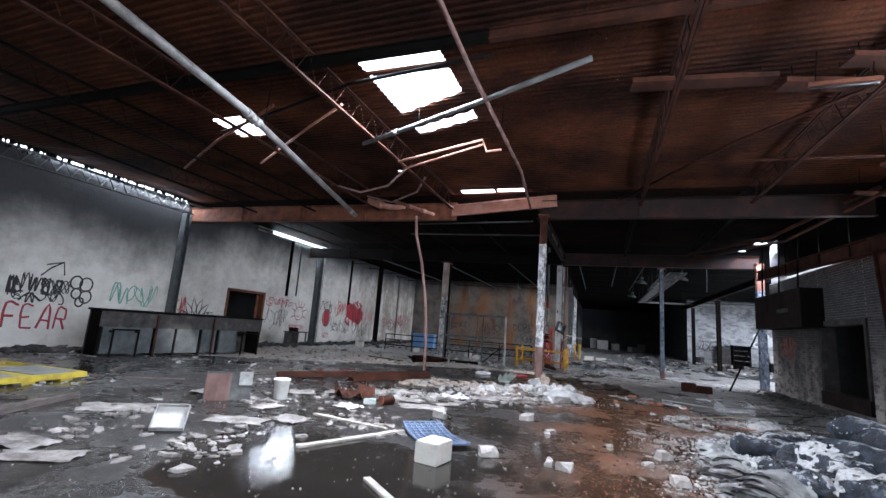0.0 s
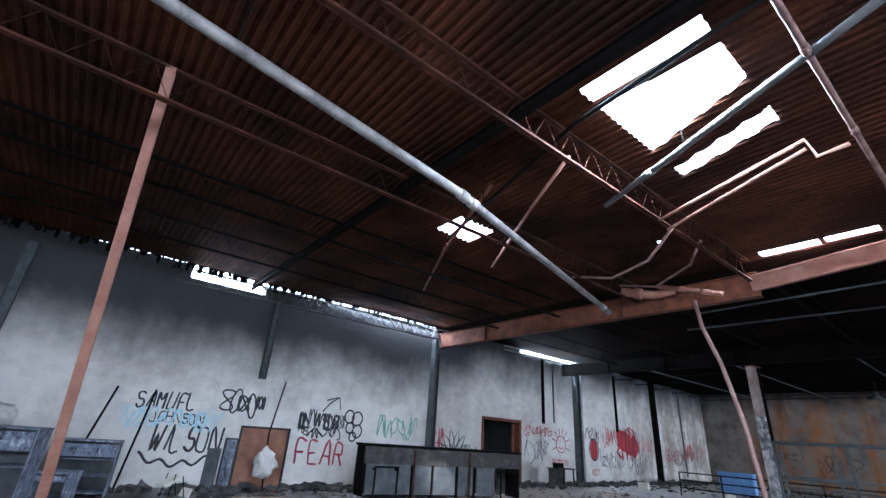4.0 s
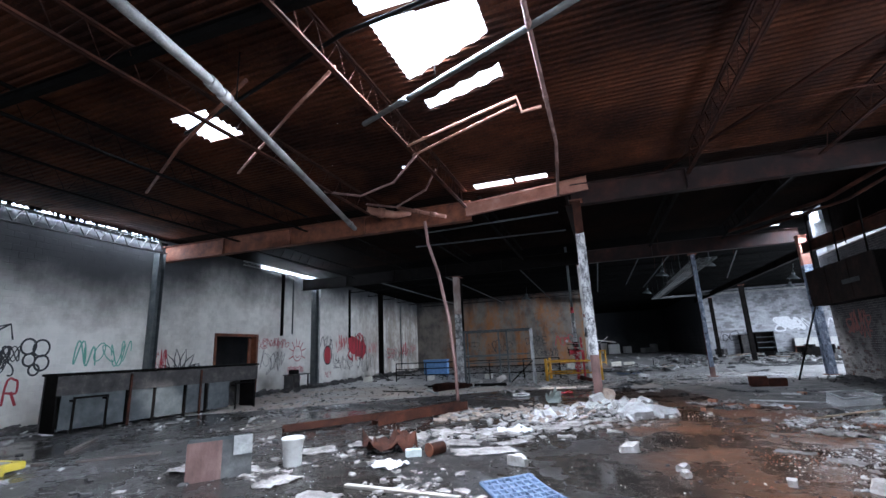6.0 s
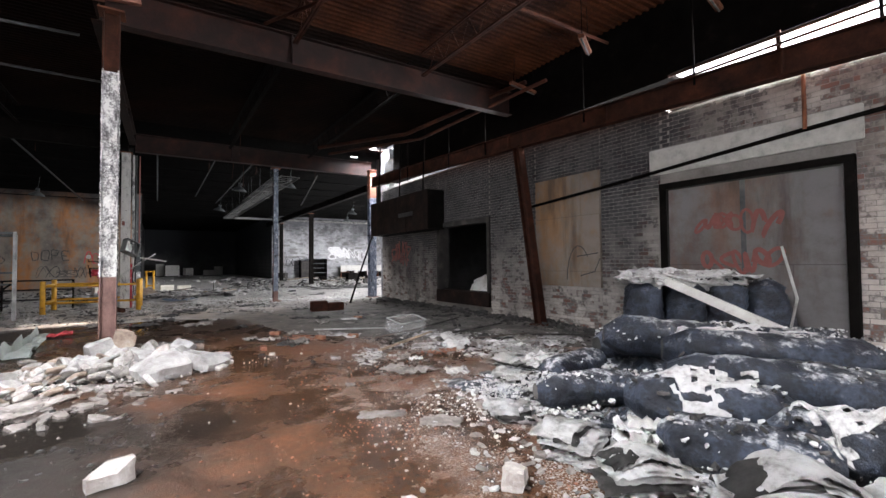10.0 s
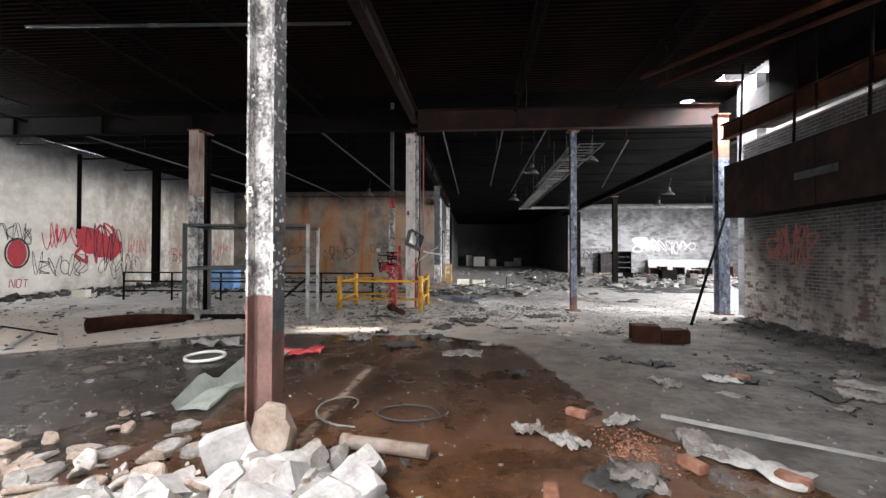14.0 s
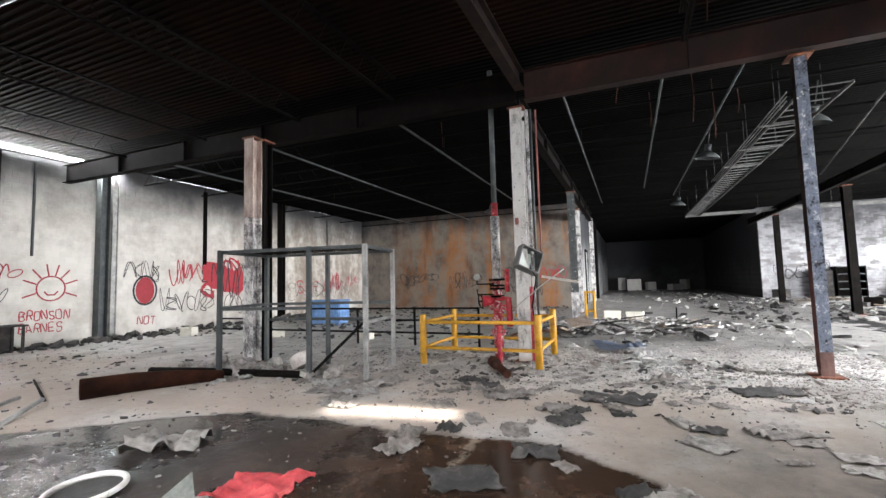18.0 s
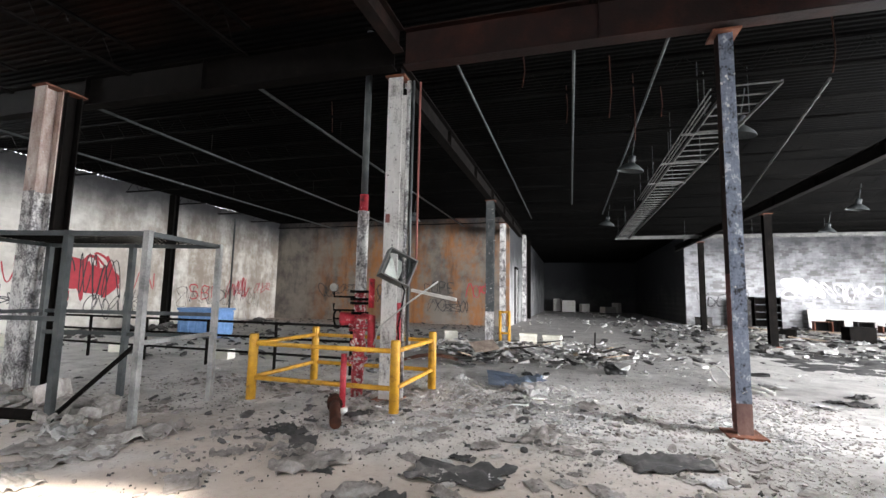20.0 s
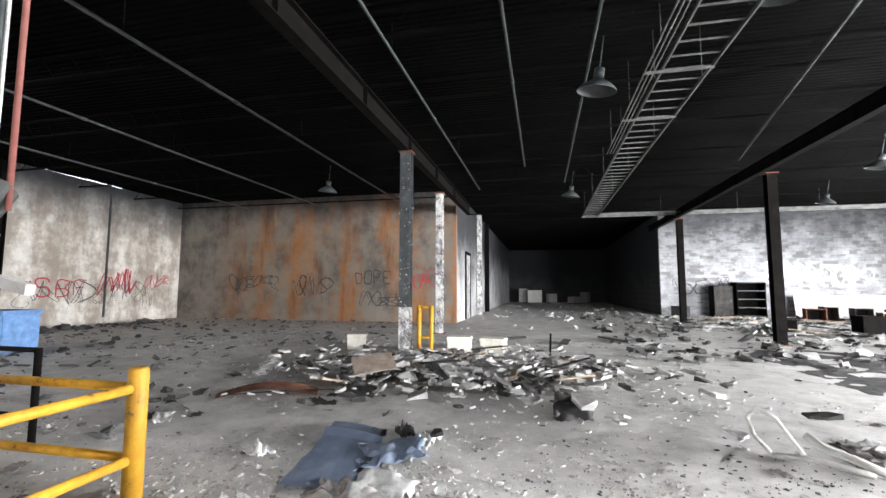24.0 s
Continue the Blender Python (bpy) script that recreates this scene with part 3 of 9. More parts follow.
M_SPILL = surf("dusty_yellow_plastic", [(0.3, (0.22, 0.17, 0.05)), (0.5, (0.44, 0.34, 0.03)), (0.72, (0.5, 0.4, 0.06)), (0.85, (0.5, 0.47, 0.38))], 3.0, (0.5, 0.8), 0.0, 0.25)
M_GRATE = surf("dusty_grey_grate", [(0.3, (0.15, 0.15, 0.145)), (0.55, (0.27, 0.27, 0.26)), (0.8, (0.42, 0.41, 0.38))], 2.0, (0.7, 0.9), 0.0, 0.4)
M_GREYWOOD = surf("scorched_grey_wood", [(0.3, (0.04, 0.033, 0.03)), (0.55, (0.11, 0.09, 0.08)), (0.8, (0.24, 0.19, 0.17))], 3.0, (0.7, 0.95), 0.0, 0.5, 30.0, (1, 9, 9))
M_PAPER = surf("soaked_burnt_paper", [(0.25, (0.05, 0.044, 0.04)), (0.42, (0.17, 0.15, 0.135)), (0.58, (0.32, 0.29, 0.27)), (0.8, (0.5, 0.485, 0.465))], 3.0, (0.55, 0.85), 0.0, 0.5, 22.0, None, True, 0.4)
M_SLABWHITE = surf("chipped_white_plaster", [(0.28, (0.19, 0.17, 0.155)), (0.42, (0.38, 0.365, 0.35)), (0.62, (0.57, 0.56, 0.545))], 3.0, (0.75, 0.95), 0.0, 0.7, 30.0)
M_REDPEEL = surf("peeling_red_over_white_paint", [(0.32, (0.06, 0.01, 0.012)), (0.44, (0.36, 0.02, 0.035)), (0.54, (0.46, 0.04, 0.06)), (0.58, (0.7, 0.66, 0.64)), (0.8, (0.78, 0.76, 0.74))], 11.0, (0.4, 0.75), 0.0, 0.5, 30.0, None, False, 0.4)
M_GROUND = surf("gravel_ground", [(0.3, (0.12, 0.11, 0.1)), (0.6, (0.24, 0.23, 0.21)), (0.8, (0.32, 0.3, 0.28))], 0.6, (0.8, 0.95), 0.0, 0.5, 30.0, None, True)
M_CLEAR = surf("cloudy_clear_plastic", [(0.3, (0.6, 0.6, 0.6)), (0.7, (0.8, 0.8, 0.8))], 3.0, (0.2, 0.4), 0.0, 0.2)
M_CLEAR.node_tree.nodes["Principled BSDF"].inputs["Alpha"].default_value = 0.16

# ---- building helpers ----
def quadmesh(bm, vs, fs):
    v = [bm.verts.new(p) for p in vs]
    for f in fs:
        bm.faces.new([v[i] for i in f])
    return v


BOXF = ((0, 3, 2, 1), (4, 5, 6, 7), (0, 1, 5, 4), (1, 2, 6, 5), (2, 3, 7, 6), (3, 0, 4, 7))


def box(bm, x0, x1, y0, y1, z0, z1, m=None):
    vs = [Vector(p) for p in ((x0, y0, z0), (x1, y0, z0), (x1, y1, z0), (x0, y1, z0), (x0, y0, z1), (x1, y0, z1), (x1, y1, z1), (x0, y1, z1))]
    if m is not None:
        vs = [m @ p for p in vs]
    return quadmesh(bm, vs, BOXF)


def tube(bm, pts, r, seg=10, caps=True):
    """A round bar along the points; r is one radius or one for each point."""
    pts = [Vector(p) for p in pts]
    rs = r if isinstance(r, (list, tuple)) else [r] * len(pts)
    rings = []
    ref = None
    for i, p in enumerate(pts):
        d = (pts[min(i + 1, len(pts) - 1)] - pts[max(i - 1, 0)]).normalized()
        if ref is None or abs(ref.dot(d)) > 0.95:
            ref = Vector((0, 0, 1)) if abs(d.z) < 0.9 else Vector((1, 0, 0))
        a = d.cross(ref).normalized()
        c = d.cross(a)
        ref = a.cross(d)
        rings.append([bm.verts.new(p + (a * math.cos(t) + c * math.sin(t)) * rs[i]) for t in [math.tau * k / seg for k in range(seg)]])
    for r0, r1 in zip(rings, rings[1:]):
        for k in range(seg):
            f = bm.faces.new((r0[k], r0[(k + 1) % seg], r1[(k + 1) % seg], r1[k]))
            f.smooth = True
    if caps:
        bm.faces.new(rings[0][::-1])
        bm.faces.new(rings[-1])


def hsec(bm, w, d, tf, tw, p0, p1, turn=0.0):
    """A rolled steel section (flanges w wide, d deep) from p0 to p1."""
    p0, p1 = Vector(p0), Vector(p1)
    ax = (p1 - p0).normalized()
    up = Vector((0, 0, 1)) if abs(ax.z) < 0.9 else Vector((0, 1, 0))
    s = ax.cross(up).normalized()
    u = s.cross(ax)
    rot = Matrix.Rotation(radians(turn), 3, ax)
    s, u = rot @ s, rot @ u
    pr = [(-w / 2, -d / 2), (w / 2, -d / 2), (w / 2, -d / 2 + tf), (tw / 2, -d / 2 + tf), (tw / 2, d / 2 - tf), (w / 2, d / 2 - tf), (w / 2, d / 2), (-w / 2, d / 2), (-w / 2, d / 2 - tf), (-tw / 2, d / 2 - tf), (-tw / 2, -d / 2 + tf), (-w / 2, -d / 2 + tf)]
    a = [bm.verts.new(p0 + s * x + u * y) for x, y in pr]
    b = [bm.verts.new(p1 + s * x + u * y) for x, y in pr]
    for k in range(12):
        bm.faces.new((a[k], a[(k + 1) % 12], b[(k + 1) % 12], b[k]))
    for vs, flip in ((a, True), (b, False)):
        for q in ((0, 1, 2, 11), (2, 3, 10, 11), (3, 4, 9, 10), (4, 5, 8, 9), (5, 6, 7, 8)):
            try:
                bm.faces.new([vs[i] for i in (q[::-1] if flip else q)])
            except ValueError:
                pass


def rag(bm, sx, sy, n, amp, seed, m=None, thick=0.006):
    """A crumpled sheet with an uneven outline."""
    m = m or Matrix()
    top, off = [], Vector((seed * 3.7, seed * 1.3, seed))
    for i in range(n + 1):
        row = []
        for j in range(n + 1):
            u, v = i / n - 0.5, j / n - 0.5
            e = 1 + 0.28 * noise.noise(Vector((u * 3, v * 3, 7)) + off)
            z = amp * abs(noise.noise(Vector((u * 4, v * 4, 0)) + off)) * 1.6 + 0.4 * amp * abs(noise.noise(Vector((u * 11, v * 11, 3)) + off))
            row.append(m @ Vector((u * sx * e, v * sy * e, max(0.004, z))))
        top.append(row)
    down = m.to_3x3() @ Vector((0, 0, -thick))
    T = [[bm.verts.new(p) for p in row] for row in top]
    for i in range(n):
        for j in range(n):
            f = bm.faces.new((T[i][j], T[i + 1][j], T[i + 1][j + 1], T[i][j + 1]))
            f.smooth = True
    rim = [T[i][0] for i in range(n)] + [T[n][j] for j in range(n)] + [T[i][n] for i in range(n, 0, -1)] + [T[0][j] for j in range(n, 0, -1)]
    low = [bm.verts.new(v.co + down) for v in rim]
    for k in range(len(rim)):
        q = (k + 1) % len(rim)
        bm.faces.new((rim[q], rim[k], low[k], low[q]))


def lump(bm, sx, sy, sz, seed, sub=2, rough=0.3, m=None, flat=True, boxy=0.0):
    """A broken stone or stuffed bundle: a sphere pushed about by noise."""
    g = bmesh.ops.create_icosphere(bm, subdivisions=sub, radius=0.5)
    off = Vector((seed * 2.3, seed * 5.1, seed * 0.7))
    for v in g["verts"]:
        d = v.co.normalized()
        k = 1 + rough * noise.noise(d * 1.7 + off) + rough * 0.5 * noise.noise(d * 4.1 + off)
        if boxy:
            k *= 1 + boxy * (1 / (d.x ** 4 + d.y ** 4 + d.z ** 4) ** 0.25 - 1)
        if flat:
            k *= 1 - 0.25 * max(0, noise.noise(d * 1.1 + off * 2))
        p = Vector((d.x * sx, d.y * sy, d.z * sz)) * 0.5 * k
        v.co = m @ p if m is not None else p


def shard(bm, sx, sy, sz, seed, bevel=0.02, m=None):
    """A broken flat slab: an uneven polygon with thickness and worn edges."""
    rg = random.Random(seed)
    k = rg.randint(5, 7)
    ang = sorted(math.tau * (q + rg.uniform(-0.3, 0.3)) / k for q in range(k))
    ring = [(0.5 * sx * rg.uniform(0.75, 1.1) * math.cos(t), 0.5 * sy * rg.uniform(0.75, 1.1) * math.sin(t)) for t in ang]
    lo = [bm.verts.new((a * 0.96, b * 0.96, -sz / 2)) for a, b in ring]
    hi = [bm.verts.new((a * rg.uniform(0.86, 1.0), b * rg.uniform(0.86, 1.0), sz / 2 + rg.uniform(-0.22, 0.22) * sz)) for a, b in ring]
    top = bm.verts.new((0, 0, sz * rg.uniform(0.45, 0.62)))
    bm.faces.new(lo[::-1])
    for q in range(k):
        bm.faces.new((lo[q], lo[(q + 1) % k], hi[(q + 1) % k], hi[q]))
        bm.faces.new((hi[q], hi[(q + 1) % k], top))
    bmesh.ops.bevel(bm, geom=bm.edges[:], offset=bevel, segments=2, affect="EDGES")
    if m is not None:
        for v in bm.verts:
            v.co = m @ v.co


def part(name, bm, mat, parent=None, label="", kind="", loc=None, smooth=False):
    me = bpy.data.meshes.new(name)
    bmesh.ops.recalc_face_normals(bm, faces=bm.faces[:]) if len(bm.faces) < 60000 else None
    bm.to_mesh(me)
    bm.free()
    me.materials.append(mat)
    if smooth:
        me.polygons.foreach_set("use_smooth", [True] * len(me.polygons))
    ob = new(name, me)
    if parent is not None:
        ob.parent = parent
    if loc is not None:
        ob.matrix_local = loc
    return tagged(ob, label, kind=kind)


def thing(name, label, category, m=None, group=""):
    ob = new(name)
    ob.empty_display_size = 0.2
    if m is not None:
        ob.matrix_world = m
    return tagged(ob, label, category, group)


def NB():
    return bmesh.new()


def boxpart(name, mat, parent, x0, x1, y0, y1, z0, z1, label="", bevel=0.0, m=None):
    bm = NB()
    box(bm, x0, x1, y0, y1, z0, z1, m)
    if bevel:
        bmesh.ops.bevel(bm, geom=bm.edges[:], offset=bevel, segments=2, affect="EDGES")
    return part(name, bm, mat, parent, label)


def tubepart(name, mat, parent, pts, r, seg=10, label=""):
    bm = NB()
    tube(bm, pts, r, seg)
    return part(name, bm, mat, parent, label)


def one(name, bm, mat, label, category, group="", loc=None, kind="", smooth=False):
    """A thing of a single mesh."""
    ob = part(name, bm, mat, None, "", "", loc, smooth)
    return tagged(ob, label, category, group, kind)

# ---- floor, ground, walls ----
bm = NB()
box(bm, -21, 27, -8, 80, -0.3, 0.0)
tagged(part("floor", bm, M_FLOOR), "wet and dusty burnt concrete floor with rust stains", "floor", kind="structure")
bm = NB()
box(bm, -400, 400, -400, 400, -0.8, -0.31)
tagged(part("ground", bm, M_GROUND), "gravel ground outside the hall", "ground", kind="structure")

ML = pose(-17.35, 0, 0, 0, 0, 1.72)
bm = NB()
for u0, u1, z0, z1 in ((-8, 3.0, 0, 6.64), (3.0, 5.5, 0, 6.2), (5.5, 5.7, 0, 6.52), (5.7, 7.4, 1.78, 6.52), (7.4, 13.95, 0, 6.52), (13.95, 16.9, 0, 6.64), (16.9, 19.75, 2.9, 6.64 - 0.0), (19.75, 25.6, 0, 6.42), (25.6, 44.2, 0, 6.64)):
    box(bm, -0.3, 0, u0, u1, z0, z1)
wall_west = tagged(part("wall_west", bm, M_BLOCKPIECE, loc=ML), "white painted block wall, smoke-blackened at the top and sprayed with graffiti", "wall", kind="structure")

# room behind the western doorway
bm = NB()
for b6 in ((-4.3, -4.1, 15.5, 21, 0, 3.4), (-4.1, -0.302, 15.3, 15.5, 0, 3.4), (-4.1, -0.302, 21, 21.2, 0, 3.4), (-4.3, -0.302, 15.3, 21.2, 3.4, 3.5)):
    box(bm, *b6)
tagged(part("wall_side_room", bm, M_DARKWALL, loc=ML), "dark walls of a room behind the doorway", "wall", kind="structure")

bm = NB()
for y0, y1, z0, z1 in ((-8, 6.7, 0, 4.4), (6.7, 9.35, 2.92, 4.4), (9.35, 10.9, 0, 4.72), (10.9, 12.9, 0, 0.93), (10.9, 12.9, 3.6, 4.72), (12.9, 14.8, 0, 4.72), (14.8, 17.7, 2.87, 4.72), (14.8, 17.7, 0, 0.2), (17.7, 22.3, 0, 4.72)):
    box(bm, 7.6, 7.95, y0, y1, z0, z1)
wall_east = tagged(part("wall_east", bm, M_MORTAR), "old whitewashed brick wall with peeling paint and soot", "wall", kind="structure")
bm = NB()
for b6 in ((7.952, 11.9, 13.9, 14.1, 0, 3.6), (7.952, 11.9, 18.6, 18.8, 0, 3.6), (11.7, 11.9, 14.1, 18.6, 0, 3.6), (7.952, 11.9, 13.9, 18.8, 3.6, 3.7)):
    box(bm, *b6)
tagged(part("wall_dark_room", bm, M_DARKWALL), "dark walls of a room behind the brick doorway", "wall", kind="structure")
bm = NB()
box(bm, 7.7, 7.86, -8, 9.3, 5.2, 6.72)
box(bm, 7.7, 7.86, 9.3, 21.4, 5.12, 6.72)
# added eave that blocks sun rays coming through the gap
box(bm, 7.86, 8.36, 9.3, 22.3, 5.12, 5.2)
tagged(part("trim_fascia", bm, M_BLACK), "dark steel fascia above the gap over the brick wall, with an eave added against the sun", "fascia", kind="structure")

bm = NB()
box(bm, -19.4, -2.3, 43.5, 43.8, 0, 6.64)
wall_north_left = tagged(part("wall_north_left", bm, M_ORANGE), "concrete wall streaked orange with rust and grey with soot", "wall", kind="structure")
bm = NB()
box(bm, -2.6, -2.3, 43.81, 79.5, 0, 6.64)
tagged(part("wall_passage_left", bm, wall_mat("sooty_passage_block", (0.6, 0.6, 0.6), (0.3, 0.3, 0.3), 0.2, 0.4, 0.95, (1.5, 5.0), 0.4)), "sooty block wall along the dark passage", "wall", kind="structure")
bm = NB()
box(bm, 9.4, 26, 53.2, 53.5, 0, 6.64)
wall_north_right = tagged(part("wall_north_right", bm, M_PALEBLK), "white block wall with soot and faded graffiti", "wall", kind="structure")
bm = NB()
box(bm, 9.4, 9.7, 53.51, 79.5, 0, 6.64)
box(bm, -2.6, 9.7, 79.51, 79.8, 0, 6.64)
tagged(part("wall_passage_end", bm, M_DARKWALL), "near-black wall at the end of the passage", "wall", kind="structure")
# closing walls out of view; their dock doors are added to admit light
bm = NB()
for x0, x1, z0, z1 in ((-18, -1, 0, 6.64), (-1, 4, 3.6, 6.64), (4, 7.59, 0, 6.64)):
    box(bm, x0, x1, -8.3, -8.0, z0, z1)
tagged(part("wall_south", bm, M_BLOCK), "plain unseen block wall with a dock door added for light", "wall", kind="structure")
bm = NB()
for y0, y1, z0, z1 in ((23.2, 33, 0, 6.64), (33, 45, 4.6, 6.64), (45, 53.2, 0, 6.64)):
    box(bm, 26, 26.3, y0, y1, z0, z1)
tagged(part("wall_far_east", bm, M_PALEBLK), "plain unseen block wall with a dock door added for light", "wall", kind="structure")
# the wide door here is also added, as a light source for the far floor
bm = NB()
for x0, x1, z0 in ((7.95, 13.4, 0), (13.4, 24.6, 4.6), (24.6, 26.3, 0)):
    box(bm, x0, x1, 22.9, 23.19, z0, 6.64)
# corner piece closing a slit that let sun onto the floor
box(bm, 7.955, 8.2, 22.31, 22.89, 0, 6.64)
tagged(part("wall_return", bm, M_PALEBLK), "sooty block wall with a wide dock door added for light, behind the brick wall", "wall", kind="structure")

# unseen canopies, added to stop sun patches reaching the hall floor
for x0, x1, y0, y1 in ((12.6, 25.4, 15.5, 22.88), (26.32, 34, 32, 46)):
    bm = NB()
    box(bm, x0, x1, y0, y1, 4.75, 4.95)
    tagged(part("roof_canopy", bm, M_BLACK), "flat unseen canopy added to keep sun out of the dock door", "canopy", kind="structure")

# ---- roof deck, in ribs, with burnt-through holes ----
# west and east edge, then the south and north end of each
HOLES = ((-4.03, -2.35, 6.02, 7.62, 6.05, 6.93), (-4.03, -2.35, 5.5, 5.85, 5.5, 5.85), (-4.03, -2.35, 8.4, 8.75, 7.76, 8.17),
         (-9.21, -8.29, 6.9, 8.0, 6.9, 8.0), (-4.37, -3.15, 13.4, 13.85, 13.4, 13.85), (-3.05, -2.1, 13.4, 13.75, 13.4, 13.75),
         (-5.84, -5.74, 11.3, 11.45, 11.3, 11.45), (2.35, 4.1, 15.05, 15.45, 15.35, 15.75), (7.2, 8.0, 22.5, 22.9, 22.5, 22.9), (7.0, 7.35, 24.4, 24.7, 24.4, 24.7))


def deck(name, y0, y1, mat, label):
    p, z = 0.16, 6.64
    vs, fs = [], []
    prof = ((0, 0), (0.05, 0), (0.075, 0.038), (0.135, 0.038), (0.16, 0))
    for k in range(math.ceil((y1 - y0) / p - 0.01)):
        y = y0 + k * p
        xa, xb = -17.45 - 0.03 * y, (7.8 if y < 22.3 else 26.2)
        near = any(min(h[2], h[4]) - p < y < max(h[3], h[5]) for h in HOLES)
        for (d0, z0), (d1, z1) in zip(prof, prof[1:]):
            for s in range(2 if near else 1):
                e0, e1 = (d0 + (d1 - d0) * s / 2, d0 + (d1 - d0) * (s + 1) / 2) if near else (d0, d1)
                g0, g1 = (z0 + (z1 - z0) * s / 2, z0 + (z1 - z0) * (s + 1) / 2) if near else (z0, z1)
                ym, cuts = y + (e0 + e1) / 2, []
                for x0, x1, a0, a1, b0, b1 in HOLES:
                    on = [x for x in [x0 + (x1 - x0) * q / 60 for q in range(61)] if a0 + (b0 - a0) * (x - x0) / (x1 - x0) <= ym < a1 + (b1 - a1) * (x - x0) / (x1 - x0) and x < xb]
                    if on:
                        cuts.append((max(xa, on[0]), min(xb, on[-1])))
                cuts.sort()
                x, runs = xa, []
                for c0, c1 in cuts:
                    if c0 > x:
                        runs.append((x, c0))
                    x = max(x, c1)
                if x < xb:
                    runs.append((x, xb))
                for a, b in runs:
                    i = len(vs)
                    s0, s1 = z + g0 + 0.02 * math.sin(0.7 * (y + e0)), z + g1 + 0.02 * math.sin(0.7 * (y + e1))
                    vs += [(a, y + e0, s0), (b, y + e0, s0), (b, y + e1, s1), (a, y + e1, s1)]
                    fs.append((i, i + 1, i + 2, i + 3))
    me = bpy.data.meshes.new(name)
    me.from_pydata(vs, [], fs)
    me.materials.append(mat)
    return tagged(new(name, me), label, "ceiling", kind="structure")


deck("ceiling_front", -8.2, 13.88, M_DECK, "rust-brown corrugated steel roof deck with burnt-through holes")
deck("ceiling_middle", 13.88, 23.32, M_MIDDECK, "smoke-darkened rusty corrugated roof deck, dimness put into its colour")
bm = NB()
box(bm, 7.7, 7.86, 21.401, 22.3, 5.201, 6.05)
# unseen parapet, added to shield the roof hole from direct sun
box(bm, 8.37, 8.6, 20.0, 24.6, 5.75, 9.2)
tagged(part("wall_added_parapet", bm, M_BRICK), "brick panel over the wall end, with an unseen parapet added against the sun", "wall", kind="structure")
deck("ceiling_back", 23.32, 80.0, M_SOOTDECK, "soot-black corrugated steel roof deck, dimness put into its colour")

# ---- steel frame ----
def girder(label, mat, p0, p1, w=0.24, d=0.65, turn=0.0, name="girder"):
    o = Vector(p0)
    t = thing(name, label, "girder", Matrix.Translation(o), "roof girders")
    ax = (Vector(p1) - o).normalized()
    ln = (Vector(p1) - o).length
    s = ax.cross(Vector((0, 0, 1))).normalized()
    u = s.cross(ax)
    rot = Matrix.Rotation(radians(turn), 3, ax)
    s, u = rot @ s, rot @ u

    def plate(nm, a0, a1, x0, x1, y0, y1):
        bm = NB()
        c = [ax * a + s * x + u * y for a, y in ((a0, y0), (a1, y0)) for x in (x0, x1)]
        e = [ax * a + s * x + u * y for a, y in ((a0, y1), (a1, y1)) for x in (x0, x1)]
        quadmesh(bm, [c[0], c[1], c[3], c[2], e[0], e[1], e[3], e[2]], BOXF)
        part(nm, bm, mat, t)

    plate("bottom_flange", 0, ln, -w / 2, w / 2, -d / 2, -d / 2 + 0.022)
    plate("top_flange", 0, ln, -w / 2, w / 2, d / 2 - 0.022, d / 2)
    plate("web", 0, ln, -0.007, 0.007, -d / 2 + 0.022, d / 2 - 0.022)
    for k in range(1, int(ln / 3.1)):
        plate("stiffener", 3.1 * k, 3.1 * k + 0.014, -w / 2 + 0.01, -0.007, -d / 2 + 0.022, d / 2 - 0.022)
        plate("stiffener", 3.1 * k, 3.1 * k + 0.014, 0.007, w / 2 - 0.01, -d / 2 + 0.022, d / 2 - 0.022)
    return t


M_REDSOOT = surf("sooty_red_oxide", [(0.3, (0.005, 0.003, 0.0025)), (0.5, (0.014, 0.005, 0.004)), (0.68, (0.035, 0.01, 0.006)), (0.85, (0.09, 0.026, 0.014))], 1.4, (0.5, 0.85), 0.0, 0.45, spec=0.25)
girder("rusted steel girder over the front columns", M_RUST, (-17.7, 13.9, 6.02), (-4.6, 13.9, 5.98))
girder("pale rusty girder piece sagging towards the column", M_PINKRUST, (-4.75, 13.75, 5.98), (-1.0, 13.85, 6.3), 0.3, 0.4, 10)
girder("smoke-dark girder over the front columns", M_REDSOOT, (-1.5, 13.9, 5.98), (7.6, 13.9, 5.98))
girder("charred girder over the middle columns", M_BLACK, (-18, 23.5, 5.98), (-1.6, 23.5, 5.9))
girder("rust-red girder over the middle columns", M_REDSOOT, (-1.4, 23.5, 5.88), (7.6, 23.5, 5.88))
girder("dark girder running back over the columns", M_BLACK, (-1.6, 23.8, 5.55), (-1.6, 43.4, 5.55), 0.22, 0.45)
girder("smoke-black girder between the front and middle columns", M_SOOTRUST, (-1.6, 14.05, 5.95), (-1.47, 23.35, 5.95), 0.2, 0.4)
girder("dark girder over the far columns", M_BLACK, (8.8, 23.9, 5.58), (8.8, 53.1, 5.58), 0.22, 0.38)
girder("rusty girder along the brick wall", M_DARKRUST, (7.25, -2.0, 4.15), (7.25, 22.6, 5.1), 0.2, 0.42)
girder("charred girder in the front bay", M_BLACK, (-17.6, 5.0, 6.4), (-1.3, 5.0, 6.4), 0.12, 0.2)
girder("rusted girder in the front bay", M_DARKRUST, (-1.3, 5.0, 6.4), (7.5, 5.0, 6.4), 0.12, 0.2)


